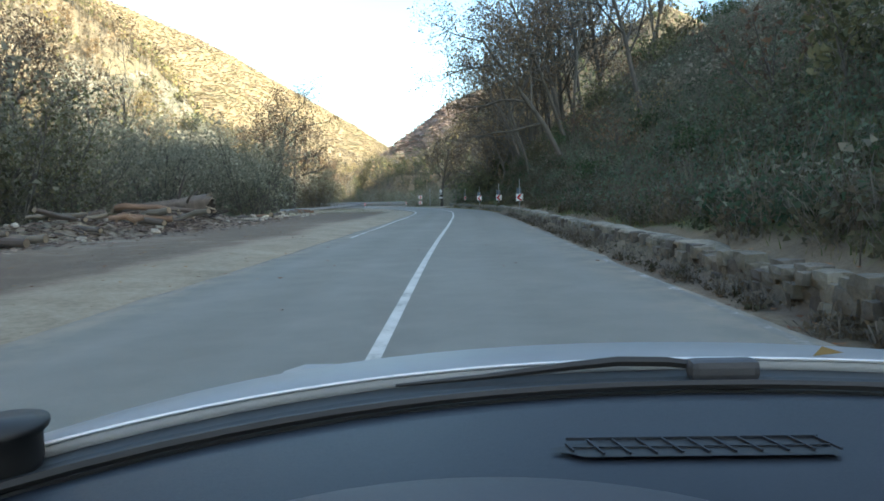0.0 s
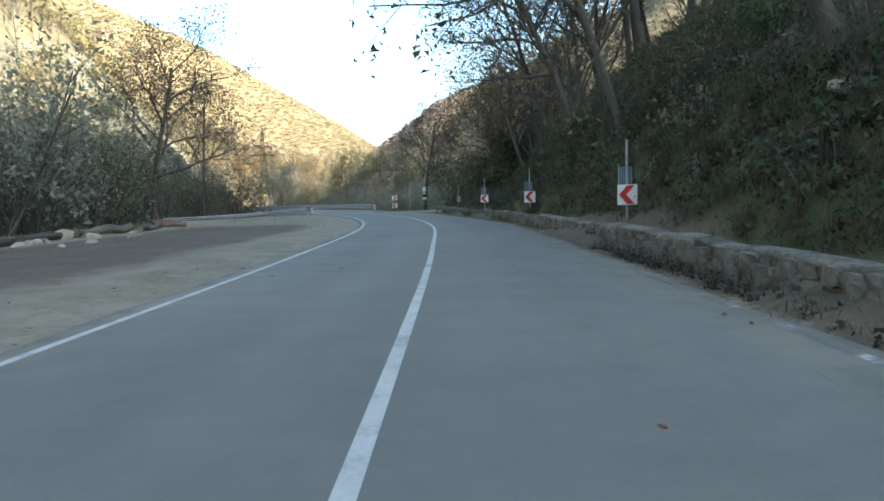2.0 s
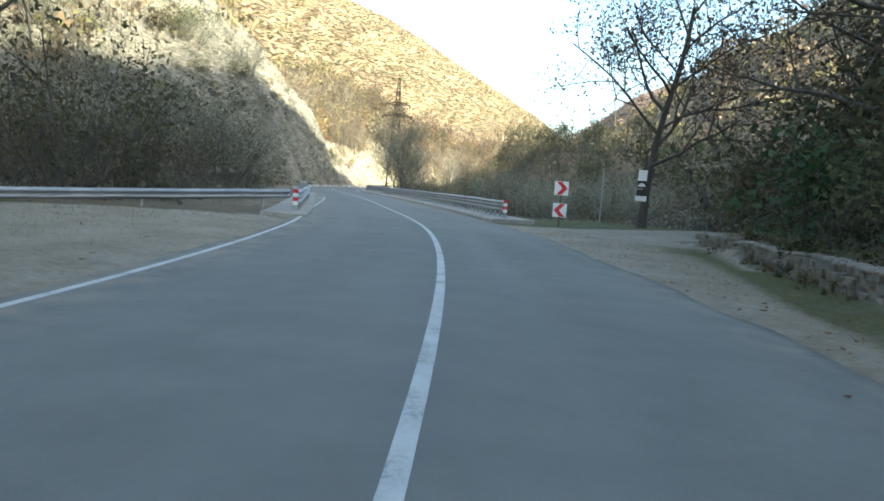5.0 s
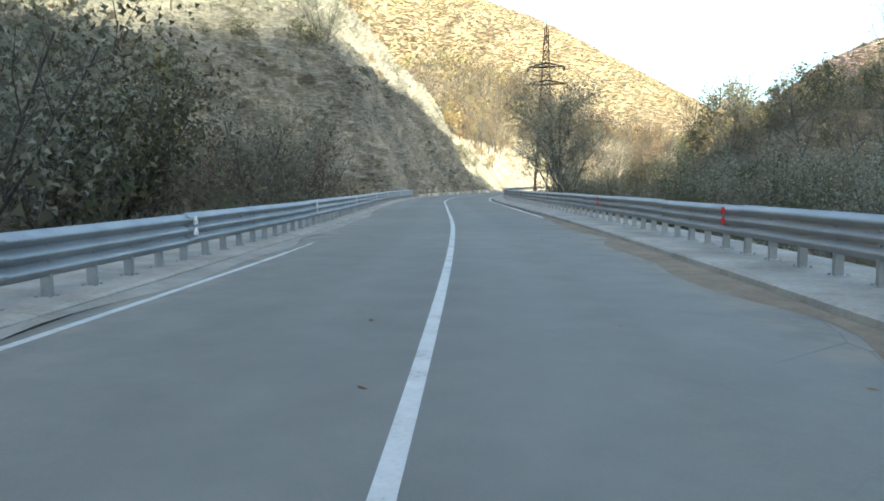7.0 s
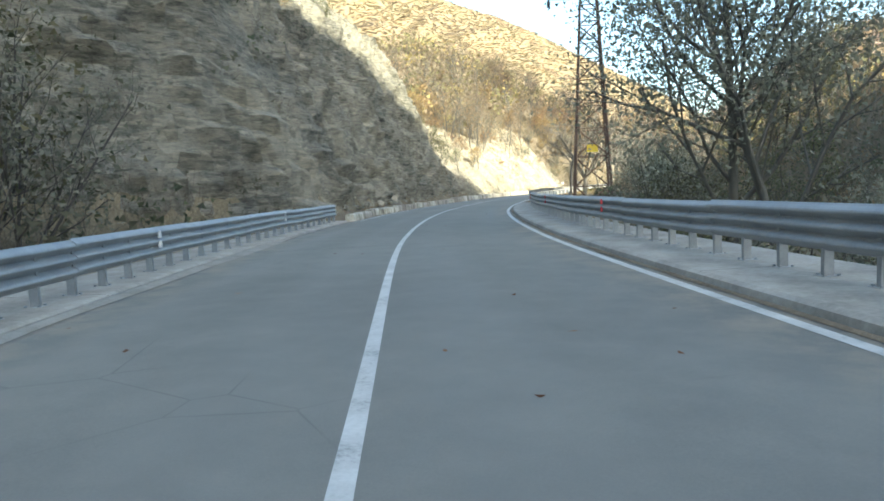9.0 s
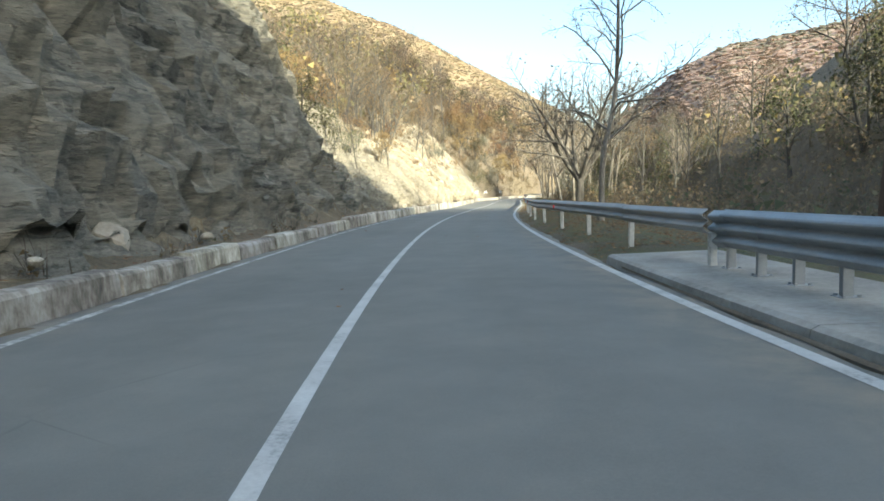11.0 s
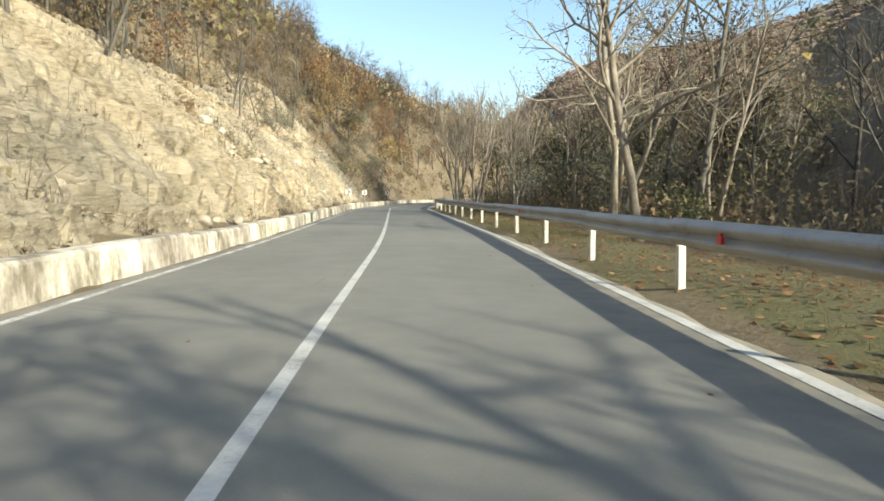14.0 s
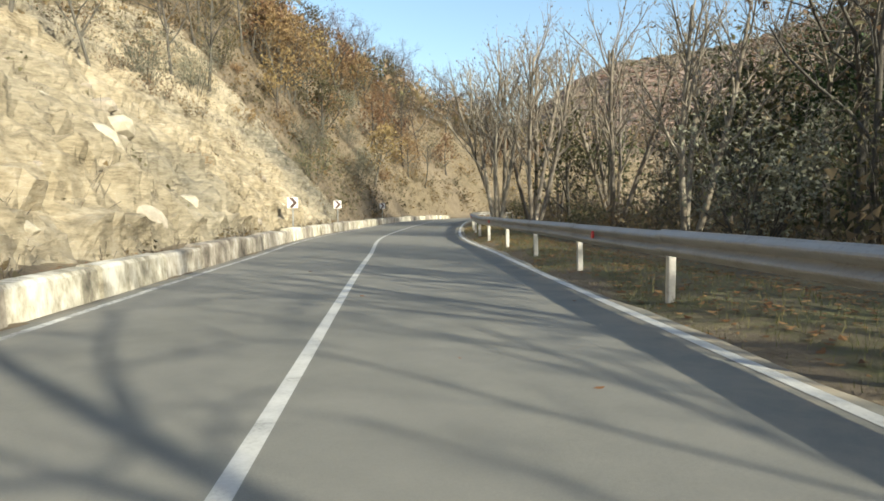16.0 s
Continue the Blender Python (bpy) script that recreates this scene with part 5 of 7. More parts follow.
scatter(["bush_green", "bush_olive", "bush_green", "twiggy"], 30, (-6, 96), (-11, -5.6), (0.5, 0.95), on_bank, 1)
scatter(["twiggy", "bush_olive", "bush_green", "twiggy", "bush_olive"], 38, (2, 112), (-26, -9), (0.8, 1.5), lambda s, lat, p: on_bank(s, lat, p) and not (54 < s < 86 and lat > -13), 2)
scatter(["thicket"], 10, (10, 120), (-40, -22), (0.8, 1.1), on_bank, 22)
scatter(["tall_brown", "bare", "bare"], 10, (50, 96), (-26, -13), (0.9, 1.3), on_bank, 3)
scatter(["bare", "bare", "tall_brown", "olive"], 20, (62, 112), (-46, -19), (0.75, 1.05), on_bank, 4)
plant_at("bare", 50.5, -9.1, 1.35)
for s, lat, sc in ((62, -14.5, 1.75), (70, -17, 1.7), (78, -14.6, 1.75), (88, -14.5, 1.55), (93, -13.5, 1.4)):
    plant_at("tall_brown", s, lat, sc, lean=(0.0, -0.08))
for s, lat, sc in ((66, -11.6, 1.1), (69, -14.5, 1.0), (71.5, -12.2, 1.15), (75, -14.5, 1.05), (80, -14.0, 1.0), (84, -12.5, 0.9)):
    plant_at("tall_brown" if s in (69, 75, 84) else "bare", s, lat, sc * 1.42, lean=(0.0, -0.10))
for s, lat, sc in ((62.5, -10.8, 1.55), (66.5, -12.4, 1.7)):
    plant_at("broad", s, lat, sc * 0.85, lean=(0.0, -0.16), label="tall leaning tree with a thick trunk on the bank")
for s, lat, sc, tip in ((58.0, -11.5, 1.4, -0.16), (63.5, -11.0, 1.3, -0.16), (69.5, -11.4, 1.35, -0.14), (74.0, -11.6, 1.3, -0.14)):
    plant_at("bare", s, lat, sc, lean=(0.0, tip), label="bare tree leaning from the bank over the road")
for x, y, kind, sc, tip in ((9.0, 41.2, "broad", 0.95, -0.42), (8.7, 51.5, "bare", 1.2, -0.28), (9.4, 61.0, "broad", 0.85, -0.26), (10.6, 70.0, "bare", 1.3, -0.24), (11.5, 34.0, "tall_brown", 1.1, -0.2), (10.4, 45.5, "tall_brown", 1.15, -0.22), (10.6, 65.5, "tall_brown", 1.1, -0.16)):
    plant(kind, x, y, sc, lean=(0.0, tip), label="tree leaning from the bank with branches over the road")
plant_at("evergreen", 92, -14.5, 0.85)
plant_at("evergreen", 99.5, -18.5, 0.8)
plant_at("tall_brown", 90, -17, 1.0)
plant_at("bare", 95, -15.5, 0.95)
scatter(["bush_green", "bush_green", "twiggy"], 14, (50, 90), (-14, -7), (0.35, 0.75), on_bank, 33)
# round the side track
for x, y, kind, sc in ((8.9, 97.6, "bush_olive", 1.3), (14, 88, "tall_brown", 1.5), (10.6, 107.2, "olive", 1.0), (12.4, 111, "tall_brown", 1.2), (12.5, 102.5, "tall_brown", 1.3), (9.6, 94.0, "bush_olive", 1.6), (14.5, 99, "olive", 1.15), (10.9, 97.0, "broad", 1.0), (13.5, 91.5, "broad", 1.1),
                       (11.5, 105.5, "olive", 1.2), (12.8, 108.5, "evergreen", 1.2), (10.6, 101.2, "bush_olive", 1.6), (16.5, 104.5, "evergreen", 1.4), (19, 99, "tall_brown", 1.6), (7.4, 96.0, "bush_green", 1.5), (16, 106, "tall_brown", 1.2), (13, 94, "tall_brown", 1.35), (17.5, 101, "bare", 1.3), (10.8, 108.6, "bush_olive", 2.0), (13.2, 112.5, "bush_olive", 2.2), (9.0, 115.0, "bush_olive", 2.0), (18, 115, "evergreen", 1.1), (21, 108, "tall_brown", 1.4), (15, 111, "olive", 1.1)):
    plant(kind, x, y, sc)
plant("broad", 3.9, 110.6, 1.15, which=0, turn=1.2, label="tall dark tree with white marker plates on its trunk")
scatter(["thicket", "bush_olive", "thicket"], 24, (112, 150), (-30, -11), (0.62, 0.9), lambda s, lat, p: p.y > 113 or p.x < -1, 6, "olive thicket beyond the bridge head")
scatter(["olive", "tall_brown", "thicket", "thicket"], 40, (142, 204), (-46, -21), (0.5, 0.78), None, 26, "olive and brown growth on the river bank past the bridge")
scatter(["thicket", "bush_olive", "twiggy"], 18, (140, 200), (-26, -9.5), (0.7, 1.05), lambda s, lat, p: (p.x + 29.6) ** 2 + (p.y - 178.6) ** 2 > 9, 7, "olive scrub below the bridge rail")
scatter(["olive", "olive", "bare"], 12, (110, 215), (-60, -28), (0.8, 1.3), None, 8)
plant("willow", -22.0, 157.3, 1.06, which=0, turn=0.4)
plant("willow", -20.8, 156.2, 1.10, which=1, turn=2.4)
for x, y, sc in ((-23.2, 159.5, 1.0), (-21.6, 155.0, 0.9), (-20.0, 158.6, 1.05), (-24.4, 163.0, 0.9), (-18.6, 154.4, 0.95)):
    plant("thicket", x, y, sc)
scatter(["thicket"], 16, (146, 186), (-16, -8.8), (0.66, 0.86), lambda s, lat, p: (p.x + 29.6) ** 2 + (p.y - 178.6) ** 2 > 9, 28)
scatter(["twiggy", "thicket", "bush_olive"], 16, (110, 146), (8.5, 16), (1.0, 1.6), None, 29)
# left: thicket along the lay-by, trees by the river
scatter(["thicket"], 48, (8, 94), (17.2, 27), (1.2, 1.75), lambda s, lat, p: lat > (16.4 if s < 72 else 17.5 if s < 86 else 16.5), 9)
scatter(["twiggy", "bare", "bare"], 12, (20, 150), (22, 46), (1.0, 1.6), lambda s, lat, p: lat > 18 + max(0, 40 - abs(s - 110)) * 0.1, 10)
plant("broad", -17.6, 82.5, 1.25, which=0, turn=2.0, label="brown-leaved tree with a pale split trunk by the lay-by")
plant("tall_brown", -17.4, 94.2, 1.3, which=1, turn=0.5)
plant("broad", -25.0, 43.0, 1.15, which=0, turn=4.0, label="broad brown-leaved tree standing behind the log pile")
plant("tall_brown", -22.5, 38.0, 1.0, which=1, turn=1.0)
plant("tall_brown", -18.5, 27.0, 0.9, which=0, turn=5.0)
scatter(["thicket", "thicket", "thicket", "twiggy"], 52, (99, 160), (9, 34), (0.9, 1.55), lambda s, lat, p: lat < 14 + 0.6 * (166 - s), 11, "dense grey-olive thicket on the far river bank")
scatter(["tall_brown", "thicket", "olive"], 16, (112, 162), (20, 36), (0.45, 0.7), lambda s, lat, p: lat > 30 - 0.45 * (s - 126), 44, "brown growth high on the rocky spur")
scatter(["bush_olive", "twiggy", "thicket"], 16, (146, 172), (12, 30), (0.8, 1.4), lambda s, lat, p: lat > 24 - 0.55 * (s - 146), 27)
scatter(["orange", "olive", "bare", "bare"], 28, (90, 172), (22, 60), (0.7, 1.1), lambda s, lat, p: p.x < -38, 12)
# brush on the rock faces past the bridge
scatter(["twiggy", "bush_orange", "bush_olive"], 14, (170, 212), (6.0, 26), (0.35, 0.8), lambda s, lat, p: lat > 8 or s < 182, 13)
scatter(["twiggy", "bush_orange", "twiggy"], 18, (212, 330), (6.5, 17), (0.4, 0.8), None, 14)
slope_wood(["orange", "olive", "bare", "bare"], 40, (206, 345), (15, 40), (0.7, 1.0), 15)
scatter(["bare", "orange", "twiggy"], 16, (288, 345), (6.5, 16), (0.6, 1.0), None, 16)
scatter(["tall_brown", "bare", "bare", "orange"], 16, (234, 280), (10, 20), (0.5, 0.8), None, 30)
scatter(["twiggy", "bush_orange", "twiggy"], 18, (204, 246), (8.5, 22), (0.55, 1.0), None, 31)
for s, lat, sc in ((247, 12.5, 0.7), (251, 15, 0.8), (256, 12.5, 0.7), (262, 14.5, 0.8), (241, 14, 0.75)):
    plant_at("tall_brown", s, lat, sc, lean=(0.0, 0.2), label="brown-leaved tree leaning out over the rock face")
scatter(["orange", "bare", "olive", "bare"], 16, (206, 240), (6.5, 18), (0.3, 0.5), None, 34)
slope_wood(["tall_brown", "orange", "tall_brown", "bare"], 52, (262, 352), (12, 40), (0.65, 1.0), 35)
slope_wood(["tall_brown", "tall_brown", "orange", "olive"], 74, (306, 400), (7, 36), (0.7, 1.05), 37)
scatter(["tall_brown", "thicket", "bush_orange"], 22, (284, 345), (6.5, 14), (0.5, 0.75), None, 36)
# right: pale trees beyond the rail, brush under them
plant("plane", -35.0, 196.8, 0.9, which=2, turn=0.7)
plant("pollard", -36.5, 210.8, 0.92, which=0, turn=1.0, lean=(0.0, 0.0))
plant("plane", -39.5, 235.7, 0.98, which=3, turn=2.2, lean=(0.0, -0.15))
for s, lat, sc, k in ((251, -9.0, 0.95, 2), (258, -11.5, 1.05, 0)):
    plant_at("plane", s, lat, sc, which=k)
scatter(["tall_brown", "olive", "thicket", "thicket"], 24, (254, 312), (-21, -9.5), (0.8, 1.15), None, 38)
plant("evergreen", -36.4, 270.7, 0.95)
for s, lat, sc in ((244, -15, 0.9), (248, -19, 1.0), (246, -23, 1.15), (255, -22, 1.15)):
    plant_at("bare", s, lat, sc)
plant("plane", -34.6, 244.3, 0.8, which=1)
plant("plane", -41.5, 270.5, 0.98, which=0)
plant("plane", -37.5, 269.4, 0.85)
for x, y, sc in ((-47.4, 296.3, 1.5), (-45.1, 291.3, 1.5), (-47.0, 299.8, 1.45), (-44.5, 301.9, 1.5), (-41.0, 286.3, 1.4), (-39.2, 295.6, 1.4), (-38.5, 256.3, 0.8), (-36.8, 281.8, 1.25), (-42.1, 306.3, 1.45)):
    plant("plane", x, y, sc, which=0 if y > 285 else 1)
scatter(["plane", "bare", "olive", "tall_brown", "olive"], 30, (205, 350), (-40, -13), (0.7, 1.05), lambda s, lat, p: s > 250 or lat < -26, 17)
scatter(["olive", "tall_brown", "tall_brown"], 30, (215, 320), (-36, -12), (0.9, 1.3), lambda s, lat, p: s > 250 or lat < -25, 23)
scatter(["twiggy", "bush_olive", "bush_orange"], 24, (188, 345), (-22, -8.5), (0.5, 1.0), None, 19)
scatter(["twiggy", "bush_olive"], 12, (300, 372), (-26, -7), (0.7, 1.2), None, 20)
scatter(["orange", "bare", "olive"], 18, (300, 400), (7, 40), (0.7, 1.1), None, 21)

# marker plates on the tall tree by the track
marker = tagged(empty("trunk_marker", Matrix.Translation((3.72, 110.2, 0.0)) @ Matrix.Rotation(radians(4), 4, 'Z')), "white and black marker plates fixed to a tree trunk", "marker")
for z, w, h, mt, nm in ((2.45, 0.40, 0.50, SIGN_WHITE, "plate"), (2.02, 0.40, 0.34, BLACK, "backing"), (1.62, 0.42, 0.30, BLACK, "backing"), (1.36, 0.52, 0.24, SIGN_WHITE, "plate")):
    b = Build()
    b.box((0, -0.02 if mt is SIGN_WHITE else 0.0, z), (w, 0.02, h))
    part(nm, b, mt, marker)
b = Build()
arc = [(0.17 * math.cos(a), 0.17 * math.sin(a)) for a in np.linspace(0, math.pi, 9)]
b.v = [(x, -0.022, 1.92 + z) for x, z in arc] + [(x, -0.010, 1.92 + z) for x, z in arc]
b.f = [tuple(range(8, -1, -1))] + [(i, i + 1, i + 10, i + 9) for i in range(8)]
part("half_disc", b, SIGN_WHITE, marker)
b = Build()
b.tube([(2.0, 116.7, -0.6), (2.0, 116.7, 3.0)], [0.045, 0.04], 8, True)
tagged(new("marker_post", b.mesh("marker_post", STEEL)), "plain thin grey post beyond the side track", "post")


# ---- woods of the far slopes ----
def spread_leaf(out, r):
    """Two crossing directions for leaves that lie roughly along a crown's skin."""
    nrm = out + 0.55 * r.normal(size=out.shape)
    d1 = np.cross(nrm, r.normal(size=out.shape))
    d1 /= np.linalg.norm(d1, axis=2, keepdims=True) + 1e-9
    d2 = np.cross(nrm, d1)
    d2 /= np.linalg.norm(d2, axis=2, keepdims=True) + 1e-9
    return d1, d2


def far_woods():
    r = np.random.RandomState(5)
    n = 24000
    x, y = r.uniform(-190, 330, n), r.uniform(10, 860, n)
    x, y = np.r_[x, r.uniform(-112, -40, 6400)], np.r_[y, r.uniform(60, 430, 6400)]
    n = len(x)
    z, cover, s, lat = land(x, y)
    ok = (z > np.where(lat < 0, 1.0, 5.0)) & (np.abs(lat) > np.where(lat > 0, 19, 26)) & ((lat > 0) | (y > 150) | (lat < -40)) & (r.rand(n) > 0.12 + 0.6 * (x > 150))
    ok &= ~((cover[:, 2] > 0.75) & (r.rand(n) < 0.6))
    # the far slope behind the ridges cannot be seen
    ok &= ~((x < -128) & (y < 560)) & ~((x > 128) & (y < 560))
    x, y, z = x[ok], y[ok], z[ok]
    n = len(x)
    near = (np.abs(lat[ok]) < 70)
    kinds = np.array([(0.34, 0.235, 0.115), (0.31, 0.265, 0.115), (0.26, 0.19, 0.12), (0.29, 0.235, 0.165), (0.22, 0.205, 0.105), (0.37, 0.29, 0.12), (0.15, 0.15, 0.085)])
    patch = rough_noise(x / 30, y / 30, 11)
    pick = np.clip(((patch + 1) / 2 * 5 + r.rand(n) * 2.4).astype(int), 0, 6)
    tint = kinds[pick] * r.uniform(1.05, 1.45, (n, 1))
    shade_tint = np.array([(0.13, 0.15, 0.09), (0.18, 0.175, 0.115), (0.22, 0.18, 0.14)])[r.randint(0, 3, n)] * r.uniform(0.9, 1.2, (n, 1))
    tint = np.where((x > 40)[:, None], shade_tint, tint)   # greener tints, darkened to carry the right-hand slope's shade in the colour
    hgt, wid = r.uniform(4.0, 7.5, n), r.uniform(1.5, 2.6, n)
    hgt = np.where((x > 98) & (y > 45) & (y < 76), hgt * 0.4, hgt)   # unseen crest trees cut low to let sun reach the cliff
    q = 13
    a = r.normal(size=(n, q, 3))
    a /= np.linalg.norm(a, axis=2, keepdims=True)
    rad = r.uniform(0.35, 1.0, (n, q, 1)) ** 0.6
    lump = 1 + 0.35 * np.sin(a[..., :1] * 5 + r.uniform(0, 6, (n, 1, 1))) * np.cos(a[..., 1:2] * 4)
    c = a * rad * lump * np.stack([wid, wid, hgt * 0.42], -1)[:, None]
    c += np.stack([x, y, z + hgt * 0.62], -1)[:, None]
    d1, d2 = spread_leaf(a, r)
    sz = (r.uniform(0.36, 0.70, (n, q, 1)) * np.where(near, 0.75, 1.15)[:, None, None])
    thin = (r.rand(n, q, 1) < 0.5) & near[:, None, None]       # bare twigs among the leaves of near trees
    d1 = np.where(thin, a + 0.5 * d1 + np.array([0, 0, 0.5]), d1)
    long, wide = np.where(thin, 0.55, sz), np.where(thin, 0.022, sz * 0.7)
    v = np.stack([c - d1 * long, c + d1 * long * 0.6 - d2 * wide * 1.3, c + d1 * long * 0.6 + d2 * wide * 1.3], 2).reshape(-1, 3)
    # thin trunks
    tv = []
    for k in range(3):
        w = 2 * math.pi * k / 3
        tv.append(np.stack([x + 0.10 * math.cos(w), y + 0.10 * math.sin(w), z - 0.4], -1))
    tv.append(np.stack([x, y, z + hgt * 0.8], -1))
    tv = np.stack(tv, 1).reshape(-1, 3)
    nv = len(v)
    leaves = np.arange(nv).reshape(-1, 3)
    base = nv + np.arange(n)[:, None] * 4
    tris = np.concatenate([base + np.array([0, 1, 3]), base + np.array([1, 2, 3]), base + np.array([2, 0, 3])])
    me = bpy.data.meshes.new("woods")
    allv = np.concatenate([v, tv])
    me.vertices.add(len(allv))
    me.vertices.foreach_set("co", allv.ravel())
    me.loops.add(leaves.size + tris.size)
    me.loops.foreach_set("vertex_index", np.concatenate([leaves.ravel(), tris.ravel()]))
    me.polygons.add(len(leaves) + len(tris))
    me.polygons.foreach_set("loop_start", np.arange(0, leaves.size + tris.size, 3))
    me.polygons.foreach_set("use_smooth", np.ones(len(leaves) + len(tris), bool))
    me.update()
    me.validate()
    soft = a + np.array([0.25, -0.25, 0.55])   # leaf normals bent up and sunward for brighter, softer shading
    soft = np.concatenate([np.repeat(soft.reshape(-1, 3), 3, 0), np.tile((0.0, 0.0, 1.0), (len(tv), 1))])
    me.normals_split_custom_set_from_vertices((soft / np.linalg.norm(soft, axis=1, keepdims=True)).tolist())
    att = me.color_attributes.new("tint", 'FLOAT_COLOR', 'POINT')
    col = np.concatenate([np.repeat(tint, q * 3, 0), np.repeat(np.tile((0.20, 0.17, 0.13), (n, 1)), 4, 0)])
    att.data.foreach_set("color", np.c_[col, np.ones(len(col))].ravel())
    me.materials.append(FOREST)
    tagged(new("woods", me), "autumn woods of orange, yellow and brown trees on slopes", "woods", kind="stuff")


far_woods()


# ---- undergrowth too fine to count ----
def brush(label, n, s_range, lat_range, seed, tints, size=(0.06, 0.13), tall=(0.5, 1.3), q=44, keep=None, twigs=0.0, flat=1.0):
    r = np.random.RandomState(seed)
    s, lat = r.uniform(*s_range, n), r.uniform(*lat_range, n)
    if keep is not None:
        ok = keep(s, lat)
        s, lat = s[ok], lat[ok]
        n = len(s)
    x = np.interp(s, CS, CL[:, 0]) - np.interp(s, CS, CT[:, 1]) * lat
    y = np.interp(s, CS, CL[:, 1]) + np.interp(s, CS, CT[:, 0]) * lat
    ok = open_view(x, y)
    x, y, n = x[ok], y[ok], int(ok.sum())
    z = land_z(x, y)
    hgt, wid = r.uniform(*tall, n) * flat, r.uniform(*tall, n) * 0.7
    a = r.normal(size=(n, q, 3))
    a /= np.linalg.norm(a, axis=2, keepdims=True)
    a[..., 2] = np.abs(a[..., 2])
    c = a * r.uniform(0.3, 1.0, (n, q, 1)) * np.stack([wid, wid, hgt], -1)[:, None] + np.stack([x, y, z], -1)[:, None]
    d1, d2 = spread_leaf(a, r)
    sz = r.uniform(*size, (n, q, 1))
    thin = r.rand(n, q, 1) < twigs
    d1 = np.where(thin, 0.7 * a + 0.5 * d1 + np.array([0, 0, 0.6]), d1)
    long, wide = np.where(thin, 0.25 * hgt[:, None, None] + 0.1, sz), np.where(thin, 0.0055, sz * 0.6)
    v = np.stack([c - d1 * long, c + d1 * long * 0.6 + d2 * wide * 1.3, c + d1 * long * 0.6 - d2 * wide * 1.3], 2).reshape(-1, 3)
    k = 2  # thin stems as slender spikes
    foot = np.stack([x, y, z - 0.1], -1)[:, None] + r.normal(size=(n, k, 3)) * np.array([0.15, 0.15, 0.0])
    top = foot + r.normal(size=(n, k, 3)) * np.array([0.35, 0.35, 0.1]) * wid[:, None, None] + np.array([0, 0, 1.0]) * (hgt * 1.15)[:, None, None]
    off = np.array([0.012, 0.0, 0.0])
    off2 = np.array([0.0, 0.012, 0.0])
    sv = np.stack([foot - off, foot + off, foot + off2, top], 2).reshape(-1, 3)
    leaves = np.arange(len(v)).reshape(-1, 3)
    base = len(v) + np.arange(n * k)[:, None] * 4
    tris = np.concatenate([base + np.array([0, 1, 3]), base + np.array([1, 2, 3]), base + np.array([2, 0, 3])])
    me = bpy.data.meshes.new("undergrowth")
    allv = np.concatenate([v, sv])
    me.vertices.add(len(allv))
    me.vertices.foreach_set("co", allv.ravel())
    me.loops.add(leaves.size + tris.size)
    me.loops.foreach_set("vertex_index", np.concatenate([leaves.ravel(), tris.ravel()]))
    me.polygons.add(len(leaves) + len(tris))
    me.polygons.foreach_set("loop_start", np.arange(0, leaves.size + tris.size, 3))
    me.update()
    me.validate()
    tints = np.array(tints)
    tint = tints[np.clip(((rough_noise(x / 6, y / 6, seed) + 1) / 2 * len(tints) + r.uniform(-0.8, 0.8, n)).astype(int), 0, len(tints) - 1)] * r.uniform(0.75, 1.25, (n, 1))
    leafy = np.repeat(tint, q, 0)
    bark = thin.reshape(-1)
    leafy[bark] = np.array([0.17, 0.15, 0.125]) * r.uniform(0.6, 1.3, (bark.sum(), 1))
    col = np.concatenate([np.repeat(leafy, 3, 0), np.tile((0.16, 0.13, 0.10), (n * k * 4, 1))])
    att = me.color_attributes.new("tint", 'FLOAT_COLOR', 'POINT')
    att.data.foreach_set("color", np.c_[col, np.ones(len(col))].ravel())
    me.materials.append(FOREST)
    tagged(new("undergrowth", me), label, "undergrowth", kind="stuff")


DULL = [(0.085, 0.105, 0.058), (0.12, 0.132, 0.08), (0.165, 0.158, 0.108), (0.19, 0.168, 0.122), (0.095, 0.115, 0.066)]
LIGHT = [(0.11, 0.155, 0.105), (0.145, 0.185, 0.13), (0.195, 0.21, 0.155), (0.225, 0.215, 0.17), (0.12, 0.165, 0.11)]
DRY = [(0.20, 0.165, 0.11), (0.22, 0.17, 0.10), (0.16, 0.14, 0.09), (0.25, 0.185, 0.10), (0.14, 0.13, 0.075)]
behind_wall = lambda s, lat: -lat > wall_face(np.minimum(s, 97)) + 1.0
brush("low green brambles and grass behind the stone wall", 1500, (-8, 97), (-10, -4.9), 1, [(0.034, 0.046, 0.022), (0.055, 0.062, 0.03), (0.085, 0.08, 0.045), (0.12, 0.095, 0.06)], (0.03, 0.07), (0.25, 0.75), 40, behind_wall, 0.15)
brush("brown weeds and brambles hanging over the wall top", 900, (-6, 64), (-6.4, -4.4), 43, [(0.055, 0.068, 0.035), (0.10, 0.092, 0.058), (0.14, 0.115, 0.078), (0.07, 0.08, 0.042)], (0.03, 0.065), (0.3, 0.75), 56, lambda s, lat: -lat > wall_face(s) + 0.75, 0.25)
brush("low mat of ivy, brambles and dead leaves over the bank", 3200, (-4, 96), (-19, -5.2), 41, [(0.055, 0.092, 0.056), (0.085, 0.115, 0.072), (0.125, 0.13, 0.09), (0.065, 0.104, 0.06), (0.15, 0.14, 0.105), (0.048, 0.078, 0.05)], (0.04, 0.08), (0.9, 1.9), 64, behind_wall, 0.12, 0.42)
on_grass = lambda s, lat: (s > 52) & (s < 88) & (lat > -14)
